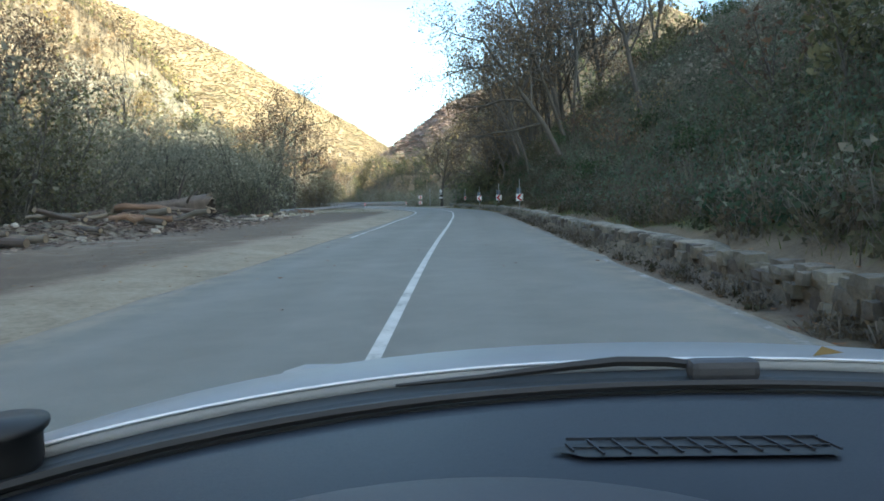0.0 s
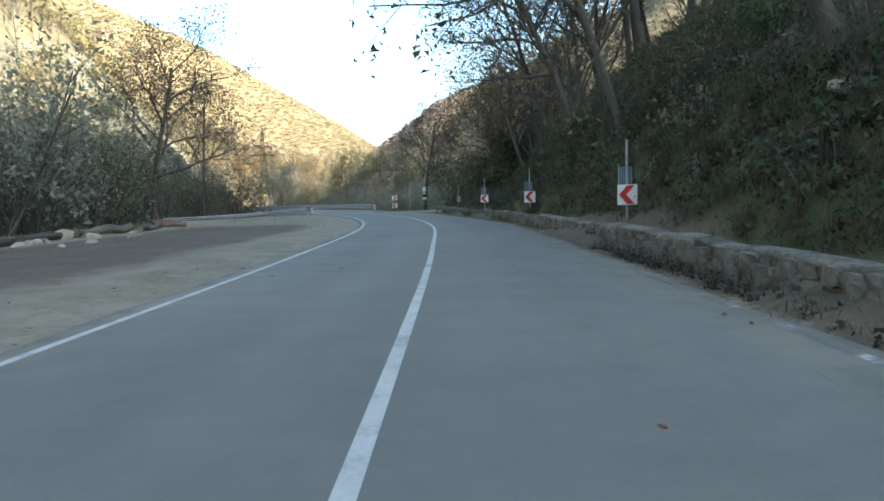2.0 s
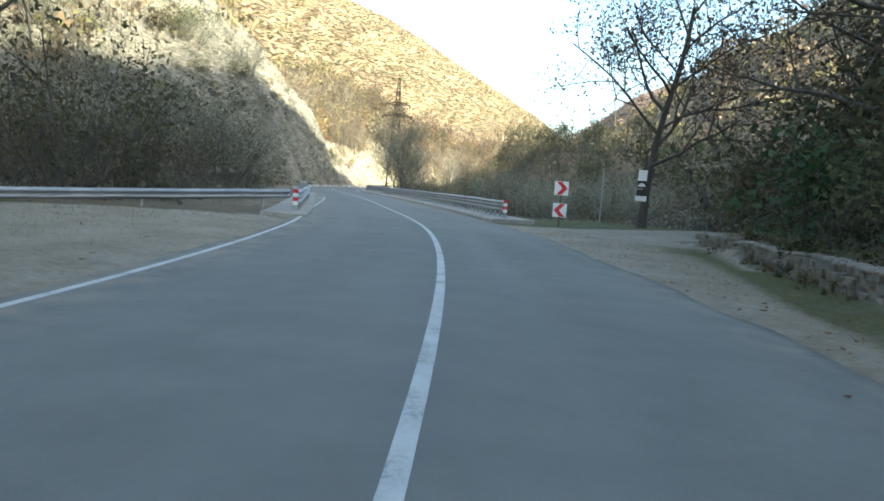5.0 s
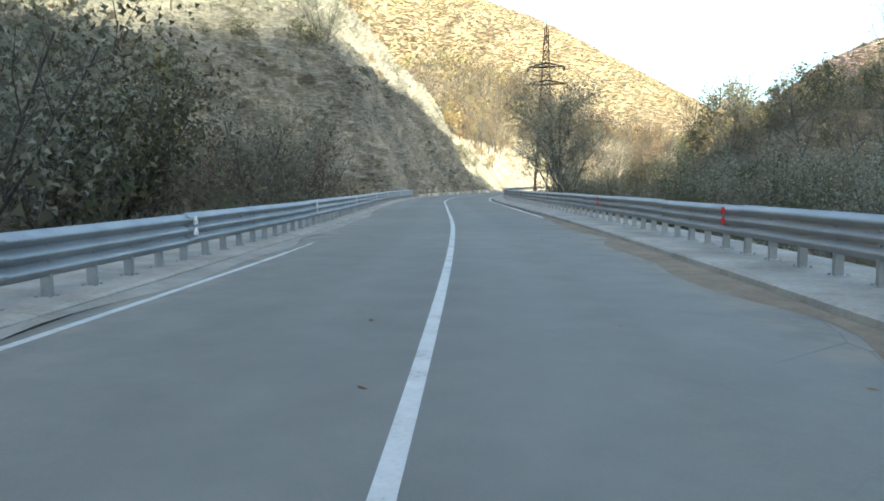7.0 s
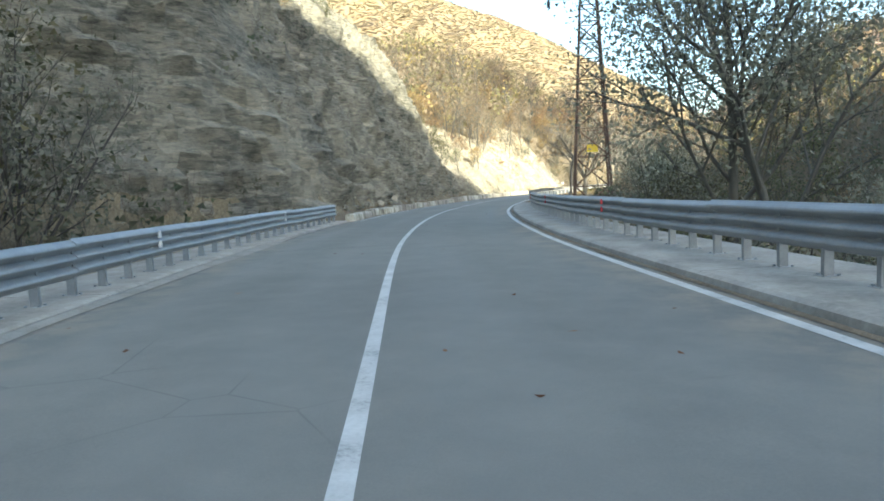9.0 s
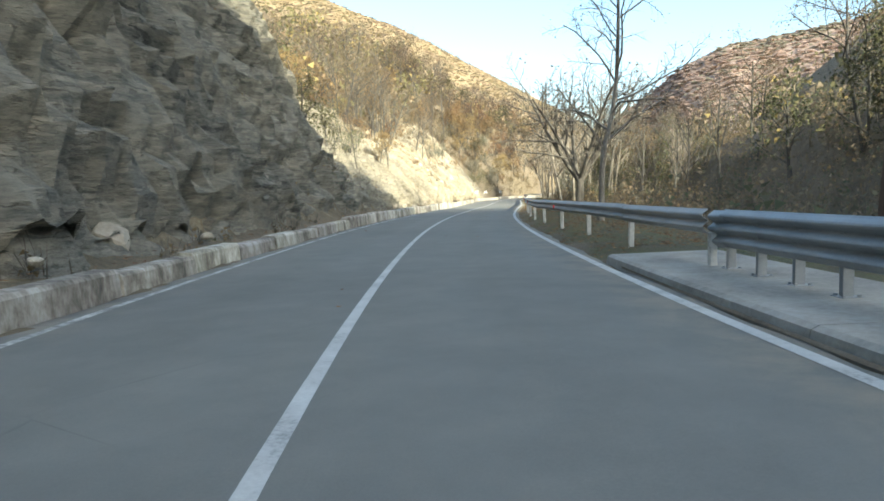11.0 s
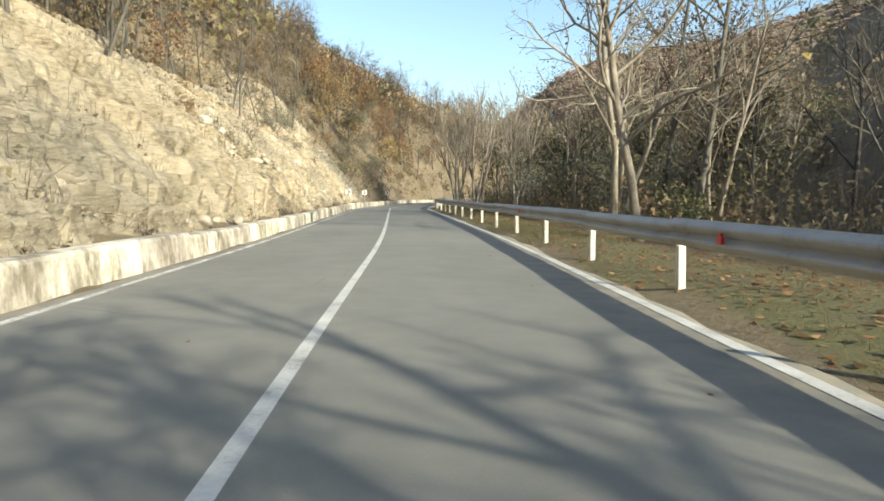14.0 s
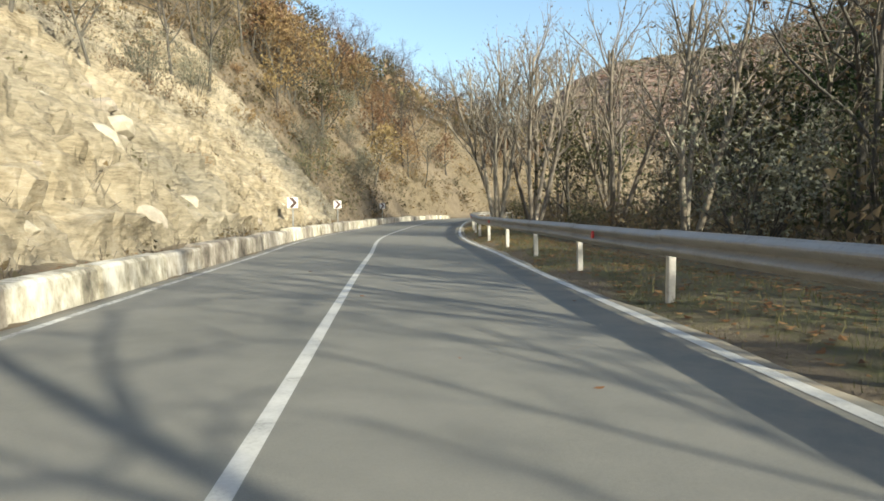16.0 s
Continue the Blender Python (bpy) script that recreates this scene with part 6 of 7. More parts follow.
brush("tangled olive and brown undergrowth on the shaded bank", 1400, (-4, 60), (-20, -5.2), 2, LIGHT, (0.04, 0.085), (0.5, 1.4), 76, lambda s, lat: behind_wall(s, lat) & ~on_grass(s, lat), 0.35)
brush("short green growth on the open part of the bank", 2600, (44, 92), (-17, -5.2), 13, [(0.058, 0.092, 0.046), (0.085, 0.118, 0.058), (0.12, 0.125, 0.075), (0.075, 0.10, 0.056), (0.145, 0.13, 0.085)], (0.035, 0.075), (0.25, 0.8), 40, lambda s, lat: behind_wall(s, lat) & on_grass(s, lat), 0.2)
brush("dark tangled brambles lying over the open bank", 900, (40, 90), (-18, -5.8), 24, [(0.05, 0.08, 0.045), (0.11, 0.105, 0.07), (0.065, 0.092, 0.05), (0.095, 0.12, 0.062), (0.15, 0.135, 0.095)], (0.04, 0.08), (0.5, 1.35), 60, lambda s, lat: behind_wall(s, lat), 0.35)
brush("brambles and dead stems on the open part of the bank", 300, (50, 90), (-15, -6), 22, [(0.05, 0.06, 0.03), (0.11, 0.09, 0.06), (0.06, 0.075, 0.035), (0.15, 0.12, 0.085)], (0.05, 0.12), (0.4, 1.2), 36, lambda s, lat: behind_wall(s, lat) & on_grass(s, lat), 0.5)
# tints lifted above the lower bank's to paint in its hazy look
brush("tangled olive and brown undergrowth higher on the bank", 1300, (-4, 118), (-44, -11.5), 12, [(0.17, 0.20, 0.145), (0.21, 0.235, 0.175), (0.27, 0.265, 0.205), (0.30, 0.275, 0.22), (0.18, 0.21, 0.15)], (0.07, 0.15), (0.9, 2.4), 70, lambda s, lat: behind_wall(s, lat) & ~on_grass(s, lat), 0.4)
brush("grey-brown thicket between lay-by and river", 620, (6, 98), (16.5, 32), 3, [(0.12, 0.145, 0.10), (0.16, 0.175, 0.125), (0.20, 0.19, 0.15), (0.135, 0.155, 0.105), (0.22, 0.20, 0.165)], (0.07, 0.15), (2.0, 4.6), 84, lambda s, lat: lat > np.where(s < 70, 17.5, np.where(s < 90, 19.5, 17.5)), 0.4)
brush("brown scrub under the bridge and on the far bank", 700, (98, 178), (6.5, 48), 4, DULL + [(0.20, 0.14, 0.07)], (0.08, 0.2), (0.9, 2.8), 52, lambda s, lat: (lat < 25) | (s < 138), 0.65)
brush("grey-brown riverside scrub beyond the bridge rail", 820, (110, 205), (-44, -8.5), 5, DULL, (0.10, 0.2), (0.9, 2.5), 32, lambda s, lat: ((s > 112) | (lat < -19)), 0.5)
brush("dry brown scrub under the trees beyond the rail", 760, (186, 350), (-32, -8.0), 6, DRY, (0.06, 0.13), (0.4, 1.4), 28, None, 0.6)
brush("dry grass and twigs on the rocky slope", 3600, (200, 345), (4.8, 22), 7, DRY + [(0.27, 0.235, 0.15), (0.24, 0.215, 0.13)], (0.04, 0.10), (0.3, 0.95), 22, None, 0.65, 1.25)
brush("brown leafy scrub above the rocks", 850, (200, 350), (14, 44), 8, DRY, (0.10, 0.2), (0.8, 2.0), 34, None, 0.5)
brush("grass and moss growing over the end of the wall", 420, (58, 97), (-9.2, -4.2), 42, [(0.06, 0.07, 0.03), (0.10, 0.095, 0.045), (0.14, 0.12, 0.065)], (0.04, 0.09), (0.2, 0.5), 26, lambda s, lat: (-lat > wall_face(s) - 0.1) & (-lat < wall_face(s) + 0.9), 0.1)
brush("brown-green weeds hiding the low end of the wall", 620, (76, 97), (-9.6, -3.8), 64, [(0.09, 0.095, 0.045), (0.14, 0.125, 0.065), (0.17, 0.14, 0.08), (0.075, 0.09, 0.045)], (0.025, 0.06), (0.15, 0.42), 34, lambda s, lat: (-lat > wall_face(s) - 0.3) & (-lat < wall_face(s) + 0.8), 0.2)
brush("dead weeds growing at the foot of the stone wall", 620, (-6, 46), (-4.05, -3.5), 9, [(0.09, 0.074, 0.05), (0.065, 0.06, 0.036), (0.125, 0.10, 0.068)], (0.02, 0.045), (0.08, 0.26), 24, None, 0.4)
brush("tall dark thicket filling the bank between the trees", 150, (58, 118), (-36, -15), 15, DULL, (0.08, 0.16), (1.2, 2.8), 60, lambda s, lat: behind_wall(s, lat), 0.4)
brush("grey twiggy thicket climbing the far bank", 520, (98, 166), (9, 46), 16, DULL, (0.07, 0.15), (1.6, 4.0), 72, lambda s, lat: lat < 14 + 0.75 * (170 - s), 0.65)
brush("olive-grey scrub clinging to the ledges of the spur", 900, (138, 178), (11, 46), 26, DULL + [(0.17, 0.15, 0.10), (0.12, 0.135, 0.07)], (0.06, 0.13), (0.6, 2.2), 46, lambda s, lat: (rough_noise(s / 9, lat / 7, 61) + (158 - s) / 28 + (lat - 26) / 50 > 0.15), 0.45)
brush("dark riverside thicket beyond the bridge rail", 230, (132, 208), (-46, -15), 17, DULL, (0.08, 0.18), (2.2, 5.5), 80, None, 0.45)
brush("shaded olive-brown thicket under the trees beyond the rail", 620, (205, 345), (-36, -11), 18, [(0.15, 0.155, 0.09), (0.24, 0.205, 0.135), (0.30, 0.235, 0.155), (0.28, 0.205, 0.115), (0.18, 0.175, 0.10)], (0.09, 0.18), (1.2, 4.2), 50, None, 0.5)
brush("brown and olive leafy growth between the trunks beyond the rail", 260, (250, 335), (-32, -10), 62, [(0.20, 0.185, 0.10), (0.27, 0.215, 0.125), (0.31, 0.235, 0.135), (0.22, 0.205, 0.115), (0.29, 0.21, 0.11)], (0.09, 0.18), (2.2, 6.0), 76, None, 0.35)
brush("golden-brown leafy wood closing the valley at the far bend", 330, (322, 425), (-14, 34), 63, [(0.30, 0.22, 0.12), (0.26, 0.20, 0.13), (0.33, 0.245, 0.125), (0.23, 0.19, 0.12)], (0.11, 0.22), (2.0, 5.5), 60, lambda s, lat: np.abs(lat) > 5.5 + (s > 350) * -3.0, 0.4)
brush("dark bushes closing in round the side track", 130, (104, 134), (-40, -17), 19, DULL, (0.08, 0.17), (2.2, 5.0), 84, None, 0.3)
brush("dark brown brush on the bank beyond the rail trees", 300, (188, 250), (-60, -17), 20, DULL, (0.09, 0.19), (1.5, 4.5), 60, None, 0.5)
brush("brown leafy scrub closing the hillside at the far bend", 620, (300, 410), (4.5, 26), 45, DRY + [(0.27, 0.19, 0.10)], (0.09, 0.19), (0.9, 2.6), 44, None, 0.4)
brush("dry weeds at the foot of the rock face", 330, (174, 330), (3.75, 5.6), 21, DRY, (0.03, 0.07), (0.15, 0.5), 26, None, 0.6)
brush("brown twiggy scrub covering the sunny hillside", 620, (236, 420), (16, 62), 23, [(0.22, 0.175, 0.12), (0.27, 0.205, 0.13), (0.30, 0.215, 0.115), (0.19, 0.165, 0.115)], (0.10, 0.2), (1.6, 4.5), 44, None, 0.55)


# ---- rock face past the bridge ----
def rock_face():
    ns, nv = 900, 112
    s = np.linspace(126, 306, ns)
    foot = np.interp(s, [126, 150, 163, 169, 172, 306], [26, 19, 12, 6.0, 4.0, 4.0])
    far = np.interp(s, [126, 150, 172, 205, 215, 306], [52, 46, 28, 23, 22, 20])
    w = np.linspace(0, 1, nv)
    S, W = np.meshgrid(s, w, indexing="ij")
    U = foot[:, None] + W * (far - foot)[:, None]
    x = np.interp(S, CS, CL[:, 0]) - np.interp(S, CS, CT[:, 1]) * U
    y = np.interp(S, CS, CL[:, 1]) + np.interp(S, CS, CT[:, 0]) * U
    z = land_z(x.ravel(), y.ravel()).reshape(x.shape)
    P = np.stack([x, y, z], -1)
    ds, dw = np.gradient(P, axis=0), np.gradient(P, axis=1)
    N = np.cross(dw, ds)
    N /= np.linalg.norm(N, axis=2, keepdims=True) + 1e-9
    N *= np.sign(N[..., 2:3] + 1e-6)
    bed = z * 1.0 + 0.22 * S + 1.3 * rough_noise(S / 7, z / 7, 4)          # tilted layers
    step = np.abs((bed * 0.9) % 1.0 - 0.5) * 2
    step = np.clip((step - 0.25) * 2.2, 0, 1)
    blocks = 0.3 * rough_noise(S / 1.5 + bed * 0.3, bed * 1.3, 6, 4)
    for thick, wide, amount in ((1.1, 2.6, 0.15), (0.5, 1.1, 0.26), (0.28, 0.6, 0.22)):   # broken blocks, bed by bed
        layer = np.floor(bed / thick)
        piece = np.floor(S / wide + 7.3 * np.abs(np.sin(layer * 12.9)) + 0.5 * rough_noise(S / 3, bed / 2, 15, 2))
        h = np.sin(layer * 78.233 + piece * 37.719) * 43758.5453
        blocks = blocks + amount * (1 + 0.4 * (S < 212)) * ((h - np.floor(h)) * 2 - 1)
    crack = 1 - np.abs(rough_noise(S / 2.4, z / 3.6, 8, 3)) * 2
    d = 0.30 + 0.35 * step * (0.6 + 0.6 * rough_noise(S / 5, z / 4, 2)) + 0.60 * blocks - 0.45 * np.clip(crack - 0.68, 0, 1) * 3.2 + 0.6 * rough_noise(S / 9, z / 9, 12)
    rocky = np.clip(0.9 + 0.9 * rough_noise(S / 8, U / 5, 21) + 0.5 * (S < 214), 0, 1)
    fade = ease(0, 0.05, W) * (1 - ease(0.78, 1.0, W + 0.12 * rough_noise(S / 3, W * 4, 9))) * ease(126, 134, S) * (1 - ease(298, 306, S))
    P = P + N * ((0.10 + np.maximum(d, -0.05) * (0.35 + 0.65 * rocky)) * fade - 0.30 * (1 - fade))[..., None]
    b = Build()
    b.v = [tuple(q) for q in P.reshape(-1, 3)]
    idx = np.arange(ns * nv).reshape(ns, nv)
    b.f = [tuple(q) for q in np.stack([idx[:-1, :-1], idx[1:, :-1], idx[1:, 1:], idx[:-1, 1:]], -1).reshape(-1, 4).tolist()]
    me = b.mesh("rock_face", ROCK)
    soil = np.clip(ease(208, 250, S) * (0.75 + 0.9 * rough_noise(S / 10, U / 4, 33)) + 0.3 * ease(0.2, 0.7, rough_noise(S / 12, U / 7, 41)), 0, 1).ravel()
    me.color_attributes.new("soil", 'FLOAT_COLOR', 'POINT').data.foreach_set("color", np.stack([soil, soil, soil, np.ones_like(soil)], -1).ravel())
    tagged(new("rock_face", me), "layered tan and grey cut rock face above the road", "cliff", kind="structure")


rock_face()


def boulder_mesh(seed):
    r = random.Random(seed)
    bm = bmesh.new()
    bmesh.ops.create_icosphere(bm, subdivisions=2, radius=0.5)
    cuts = [Vector((r.gauss(0, 1), r.gauss(0, 1), r.gauss(0, 1))).normalized() for _ in range(7)]
    for v in bm.verts:
        for c in cuts:
            over = v.co.dot(c) - 0.34
            if over > 0:
                v.co -= c * over * 0.9
        v.co += Vector((r.gauss(0, 1), r.gauss(0, 1), r.gauss(0, 1))) * 0.015
    me = bpy.data.meshes.new("rock")
    bm.to_mesh(me)
    bm.free()
    me.materials.append(BOULDER)
    return me


BOULDERS = [boulder_mesh(k) for k in range(6)]


def loose_rocks(n, s_range, lat_range, sizes, seed, label, group, lift=0.0):
    r = random.Random(seed)
    for _ in range(n):
        p = along(r.uniform(*s_range), r.uniform(*lat_range))
        k = r.uniform(*sizes) * (1.8 if r.random() < 0.12 else 1)
        z = float(land_z(p.x, p.y)[0]) + lift
        ob = tagged(new("rock", BOULDERS[r.randrange(6)]), label, "rock", group)
        ob.matrix_world = Matrix.Translation((p.x, p.y, z + k * 0.10)) @ Euler((r.uniform(-0.5, 0.5), r.uniform(-0.5, 0.5), r.uniform(0, 6))).to_matrix().to_4x4() @ Matrix.Diagonal((k * r.uniform(0.8, 1.5), k, k * r.uniform(0.5, 0.8), 1))


loose_rocks(80, (236, 290), (4.6, 10.5), (0.22, 0.6), 31, "pale angular rock fallen on the scree slope", "scree rocks", 0.3)
loose_rocks(26, (258, 284), (4.8, 11), (0.4, 1.0), 32, "large pale boulder lying on the scree slope", "scree rocks", 0.32)
loose_rocks(50, (222, 264), (4.5, 9.5), (0.14, 0.36), 36, "small pale shard of rock on the cut slope", "scree rocks", 0.28)
loose_rocks(40, (176, 245), (3.9, 6.0), (0.2, 0.5), 33, "grey rock lying behind the parapet", "scree rocks", 0.15)
loose_rocks(34, (40, 88), (-8.2, -6.2), (0.2, 0.6), 35, "pale stone half sunk in the overgrown bank", "bank stones", 0.05)
loose_rocks(60, (12, 62), (11.5, 16), (0.18, 0.5), 34, "grey stone in the rubble beside the lay-by", "rubble stones")


# ---- felled logs by the lay-by ----
def log(x, y, ang, length, radius, z=0.0, tilt=0.0, label="felled log with rough bark and a pale cut end", wood=None):
    r = random.Random(int(abs(x * 13 + y * 7) * 10))
    pts = [Vector((0, 0, (i / 5 - 0.5) * length)) + Vector((r.gauss(0, radius * 0.25), r.gauss(0, radius * 0.25), 0)) for i in range(6)]
    lg = tagged(empty("log", Matrix.Translation((x, y, z + radius * 0.9)) @ Matrix.Rotation(ang, 4, 'Z') @ Matrix.Rotation(math.pi / 2 + tilt, 4, 'Y')), label, "log", "log pile")
    b = Build()
    b.tube(pts, [radius * r.uniform(0.85, 1.1) for _ in pts], 9)
    if r.random() < 0.6:
        a = r.uniform(0, 6)
        b.tube([pts[2], pts[2] + Vector((math.cos(a), math.sin(a), 0.6)) * radius * 3], [radius * 0.4, radius * 0.22], 6, True)
    part("bark", b, wood or LOG_WOOD, lg)
    for p, s in ((pts[0], -1), (pts[-1], 1)):
        b = Build()
        b.v = [tuple(p + Vector((0, 0, 0.01 * s)))] + [tuple(p + Vector((math.cos(k * math.pi / 5), math.sin(k * math.pi / 5), 0)) * radius * 0.95 + Vector((0, 0, 0.004 * s))) for k in range(10)]
        b.f = [(0, 1 + k, 1 + (k + 1) % 10) for k in range(10)]
        part("cut_end", b, CUT_WOOD, lg, "pale sawn end")


CUT_WOOD = surface("sawn_wood", [(0.3, (0.15, 0.115, 0.08)), (0.7, (0.28, 0.225, 0.16))], 6.0, 40.0, 0.9, 0.4, 0.004, local=True)
RED_WOOD = surface("stripped_reddish_wood", [(0.3, (0.12, 0.075, 0.05)), (0.55, (0.20, 0.13, 0.088)), (0.8, (0.29, 0.21, 0.15))], 3.0, 18.0, 0.9, 0.6, 0.01, local=True, stretch=(1, 1, 0.15))
rl = random.Random(8)
for k in range(30):
    s = rl.uniform(17, 35)
    p = along(s, rl.uniform(12.2, 15.6))
    log(p.x, p.y, rl.gauss(-0.15, 0.7), rl.uniform(0.8, 3.8), rl.uniform(0.04, 0.15), float(land_z(p.x, p.y)[0]) + rl.choice((-0.05, 0.0, 0.08)), rl.gauss(0, 0.12))


def hollow_trunk(x, y, z, ang, tilt, length, radius):
    """An old rotten trunk, open at its broken end."""
    r = random.Random(3)
    ht = tagged(empty("hollow_trunk", Matrix.Translation((x, y, z)) @ Matrix.Rotation(ang, 4, 'Z') @ Matrix.Rotation(tilt, 4, 'Y')), "thick grey hollow trunk with a broken open end", "log", "log pile")
    n, m = 16, 9
    knob = [r.uniform(0.86, 1.14) for _ in range(n)]
    torn = [r.uniform(-0.35, 0.18) for _ in range(n)]
    b, inner = Build(), Build()
    for out, shell in ((1.0, b), (0.74, inner)):
        for i in range(m):
            for k in range(n):
                a = 2 * math.pi * k / n
                w = radius * out * knob[k] * (0.80 + 0.28 * (i / (m - 1)) ** 2) * r.uniform(0.96, 1.04)
                shell.v.append((length * (i / (m - 1) - 0.5) + (torn[k] if i == m - 1 else 0.0), w * math.cos(a), w * math.sin(a)))
        shell.f = [(i * n + k, i * n + (k + 1) % n, (i + 1) * n + (k + 1) % n, (i + 1) * n + k) for i in range(m - 1) for k in range(n)]
    rim, j = Build(), (m - 1) * n
    rim.v = b.v[j:] + inner.v[j:]
    rim.f = [(k, (k + 1) % n, n + (k + 1) % n, n + k) for k in range(n)]
    foot = Build()
    foot.v = b.v[:n]
    foot.f = [tuple(range(n))]
    part("bark", b, LOG_WOOD, ht, "weathered grey bark", True)
    part("hollow", inner, LOG_CHIP_DARK, ht, "dark rotten inside", True)
    part("broken_rim", rim, CUT_WOOD, ht, "pale torn wood round the opening")
    part("root_end", foot, LOG_WOOD, ht)
    for a, ln in ((0.5, 0.9), (1.6, 1.1), (2.7, 0.8)):
        stub = Build()
        base = Vector((length * r.uniform(-0.3, 0.3), radius * 0.7 * math.cos(a), radius * 0.7 * math.sin(a)))
        stub.tube([base, base + Vector((0.3, math.cos(a), math.sin(a))) * ln * 0.5, base + Vector((0.5, math.cos(a), math.sin(a) + 0.2)) * ln], [0.09, 0.06, 0.03], 6, True)
        part("broken_limb", stub, LOG_WOOD, ht)


LOG_CHIP_DARK = surface("rotten_wood", [(0.3, (0.012, 0.010, 0.008)), (0.7, (0.05, 0.04, 0.03))], 4.0, 25.0, 0.95, 0.6, 0.01, local=True)
p = along(34.8, 14.4)
hollow_trunk(p.x, p.y, float(land_z(p.x, p.y)[0]) + 0.50, 0.25, -0.10, 3.4, 0.48)
for s, lat, ang, ln, rad, up in ((28.6, 13.2, 0.1, 2.2, 0.15, 0.16), (29.0, 13.6, -0.15, 2.4, 0.13, 0.30), (26.5, 13.3, 0.5, 1.8, 0.13, 0.1), (70.5, 14.0, -0.1, 1.8, 0.13, 0.05), (70.9, 14.3, 0.05, 1.6, 0.12, 0.24), (54.0, 15.0, 0.2, 2.6, 0.13, 0.0)):
    p = along(s, lat)
    log(p.x, p.y, ang, ln, rad, float(land_z(p.x, p.y)[0]) + up - 0.05, 0.04, "stripped reddish log lying on the debris", RED_WOOD)
for k in range(26):
    p = along(rl.uniform(19, 40), rl.uniform(12.4, 15.2))
    log(p.x, p.y, rl.gauss(0.1, 0.6), rl.uniform(0.7, 2.4), rl.uniform(0.02, 0.05), float(land_z(p.x, p.y)[0]) + rl.uniform(-0.02, 0.12), rl.gauss(0, 0.22), "thin broken branch lying on the debris heap")
for s, lat, ln, rad in ((53, 14.2, 6.5, 0.17), (57, 14.6, 5.5, 0.14), (61, 14.4, 5.0, 0.2), (46, 14.8, 3.5, 0.15), (66, 13.9, 4.5, 0.15)):
    p = along(s, lat)
    log(p.x, p.y, heading(s) + rl.gauss(0, 0.15), ln, rad, 0.0, 0.0, "long bare log lying along the lay-by edge")


# ---- grass tufts, fallen leaves and grit ----
def strewn(name, label, n, place, size, material, seed, upright=False):
    """Small single blades, leaves or chips over the ground, joined."""
    r = np.random.RandomState(seed)
    s, lat = place(r, n)
    x = np.interp(s, CS, CL[:, 0]) - np.interp(s, CS, CT[:, 1]) * lat
    y = np.interp(s, CS, CL[:, 1]) + np.interp(s, CS, CT[:, 0]) * lat
    on_road = (lat < 3.28) & (lat > -right_edge(s))
    z = np.where(on_road, 0.012 + 0.015 * (1 - np.abs(lat) / 3.4), land_z(x, y) + 0.012)
    k = r.uniform(*size, n)
    a = r.uniform(0, 2 * math.pi, n)
    if upright:
        w = k * 0.06
        lean = r.normal(size=(n, 2)) * 0.3 * k[:, None]
        v = np.stack([np.stack([x - w * np.cos(a), y - w * np.sin(a), z - 0.03], -1), np.stack([x + w * np.cos(a), y + w * np.sin(a), z - 0.03], -1), np.stack([x + lean[:, 0], y + lean[:, 1], z + k], -1)], 1).reshape(-1, 3)
        f = np.arange(n * 3).reshape(-1, 3)
    else:
        c, q = np.cos(a), np.sin(a)
        up = r.uniform(0.0, 0.5, (n, 3)) * k[:, None]
        v = np.stack([np.stack([x - c * k, y - q * k, z + up[:, 0]], -1), np.stack([x + q * k * 0.6, y - c * k * 0.6, z + 0.0 * k], -1), np.stack([x + c * k, y + q * k, z + up[:, 1]], -1), np.stack([x - q * k * 0.6, y + c * k * 0.6, z + up[:, 2] * 0.4], -1)], 1).reshape(-1, 3)
        f = np.arange(n * 4).reshape(-1, 4)
    b = Build()
    b.v, b.f = v.tolist(), f.tolist()
    tagged(new(name, b.mesh(name, material)), label, "ground litter", kind="stuff")


LOG_CHIPS = leaf_material("wood_chips", [(0.0, (0.07, 0.055, 0.04)), (0.6, (0.17, 0.13, 0.09)), (1.0, (0.42, 0.36, 0.27))], 0.1)


def band(s0, s1, l0, l1):
    return lambda r, n: (r.uniform(s0, s1, n), r.uniform(l0, l1, n))


strewn("grass", "short green and straw grass beside the guard rail", 2500, band(186, 240, -7.5, -3.5), (0.02, 0.07), GRASS, 1, True)
strewn("grass", "green and straw grass below the rail in sun", 15000, band(240, 305, -6.2, -3.5), (0.03, 0.10), SUNNY_GRASS, 11, True)
strewn("grass", "grass and weeds along the foot of the bank", 12000, lambda r, n: (lambda s: (s, -wall_face(s) - 0.6 - 3.0 * r.rand(n)))(r.uniform(-4, 96, n)), (0.05, 0.2), GRASS, 2, True)
strewn("grass", "thin grass on the verge before the bridge", 30000, lambda r, n: (lambda s: (s, -3.7 - (wall_face(np.minimum(s, 97)) - 3.6) * r.beta(2.2, 1.1, n)))(r.uniform(52, 96, n)), (0.015, 0.05), SUNNY_GRASS, 3, True)
strewn("grass", "rough grass at the lay-by's far edge", 9000, lambda r, n: (r.uniform(60, 98, n), np.interp(r.uniform(60, 98, n), [60, 98], [13, 6]) + r.normal(size=n)), (0.03, 0.09), GRASS, 4, True)
strewn("fallen_leaves", "brown fallen leaves on the shoulder below the rail", 20000, band(188, 300, -10.0, -3.55), (0.03, 0.07), LITTER, 5)
strewn("fallen_leaves", "brown leaves strewn along the verge and wall", 1800, lambda r, n: (r.uniform(0, 104, n), -3.4 - np.abs(r.normal(size=n)) * 1.5), (0.025, 0.055), LITTER, 6)
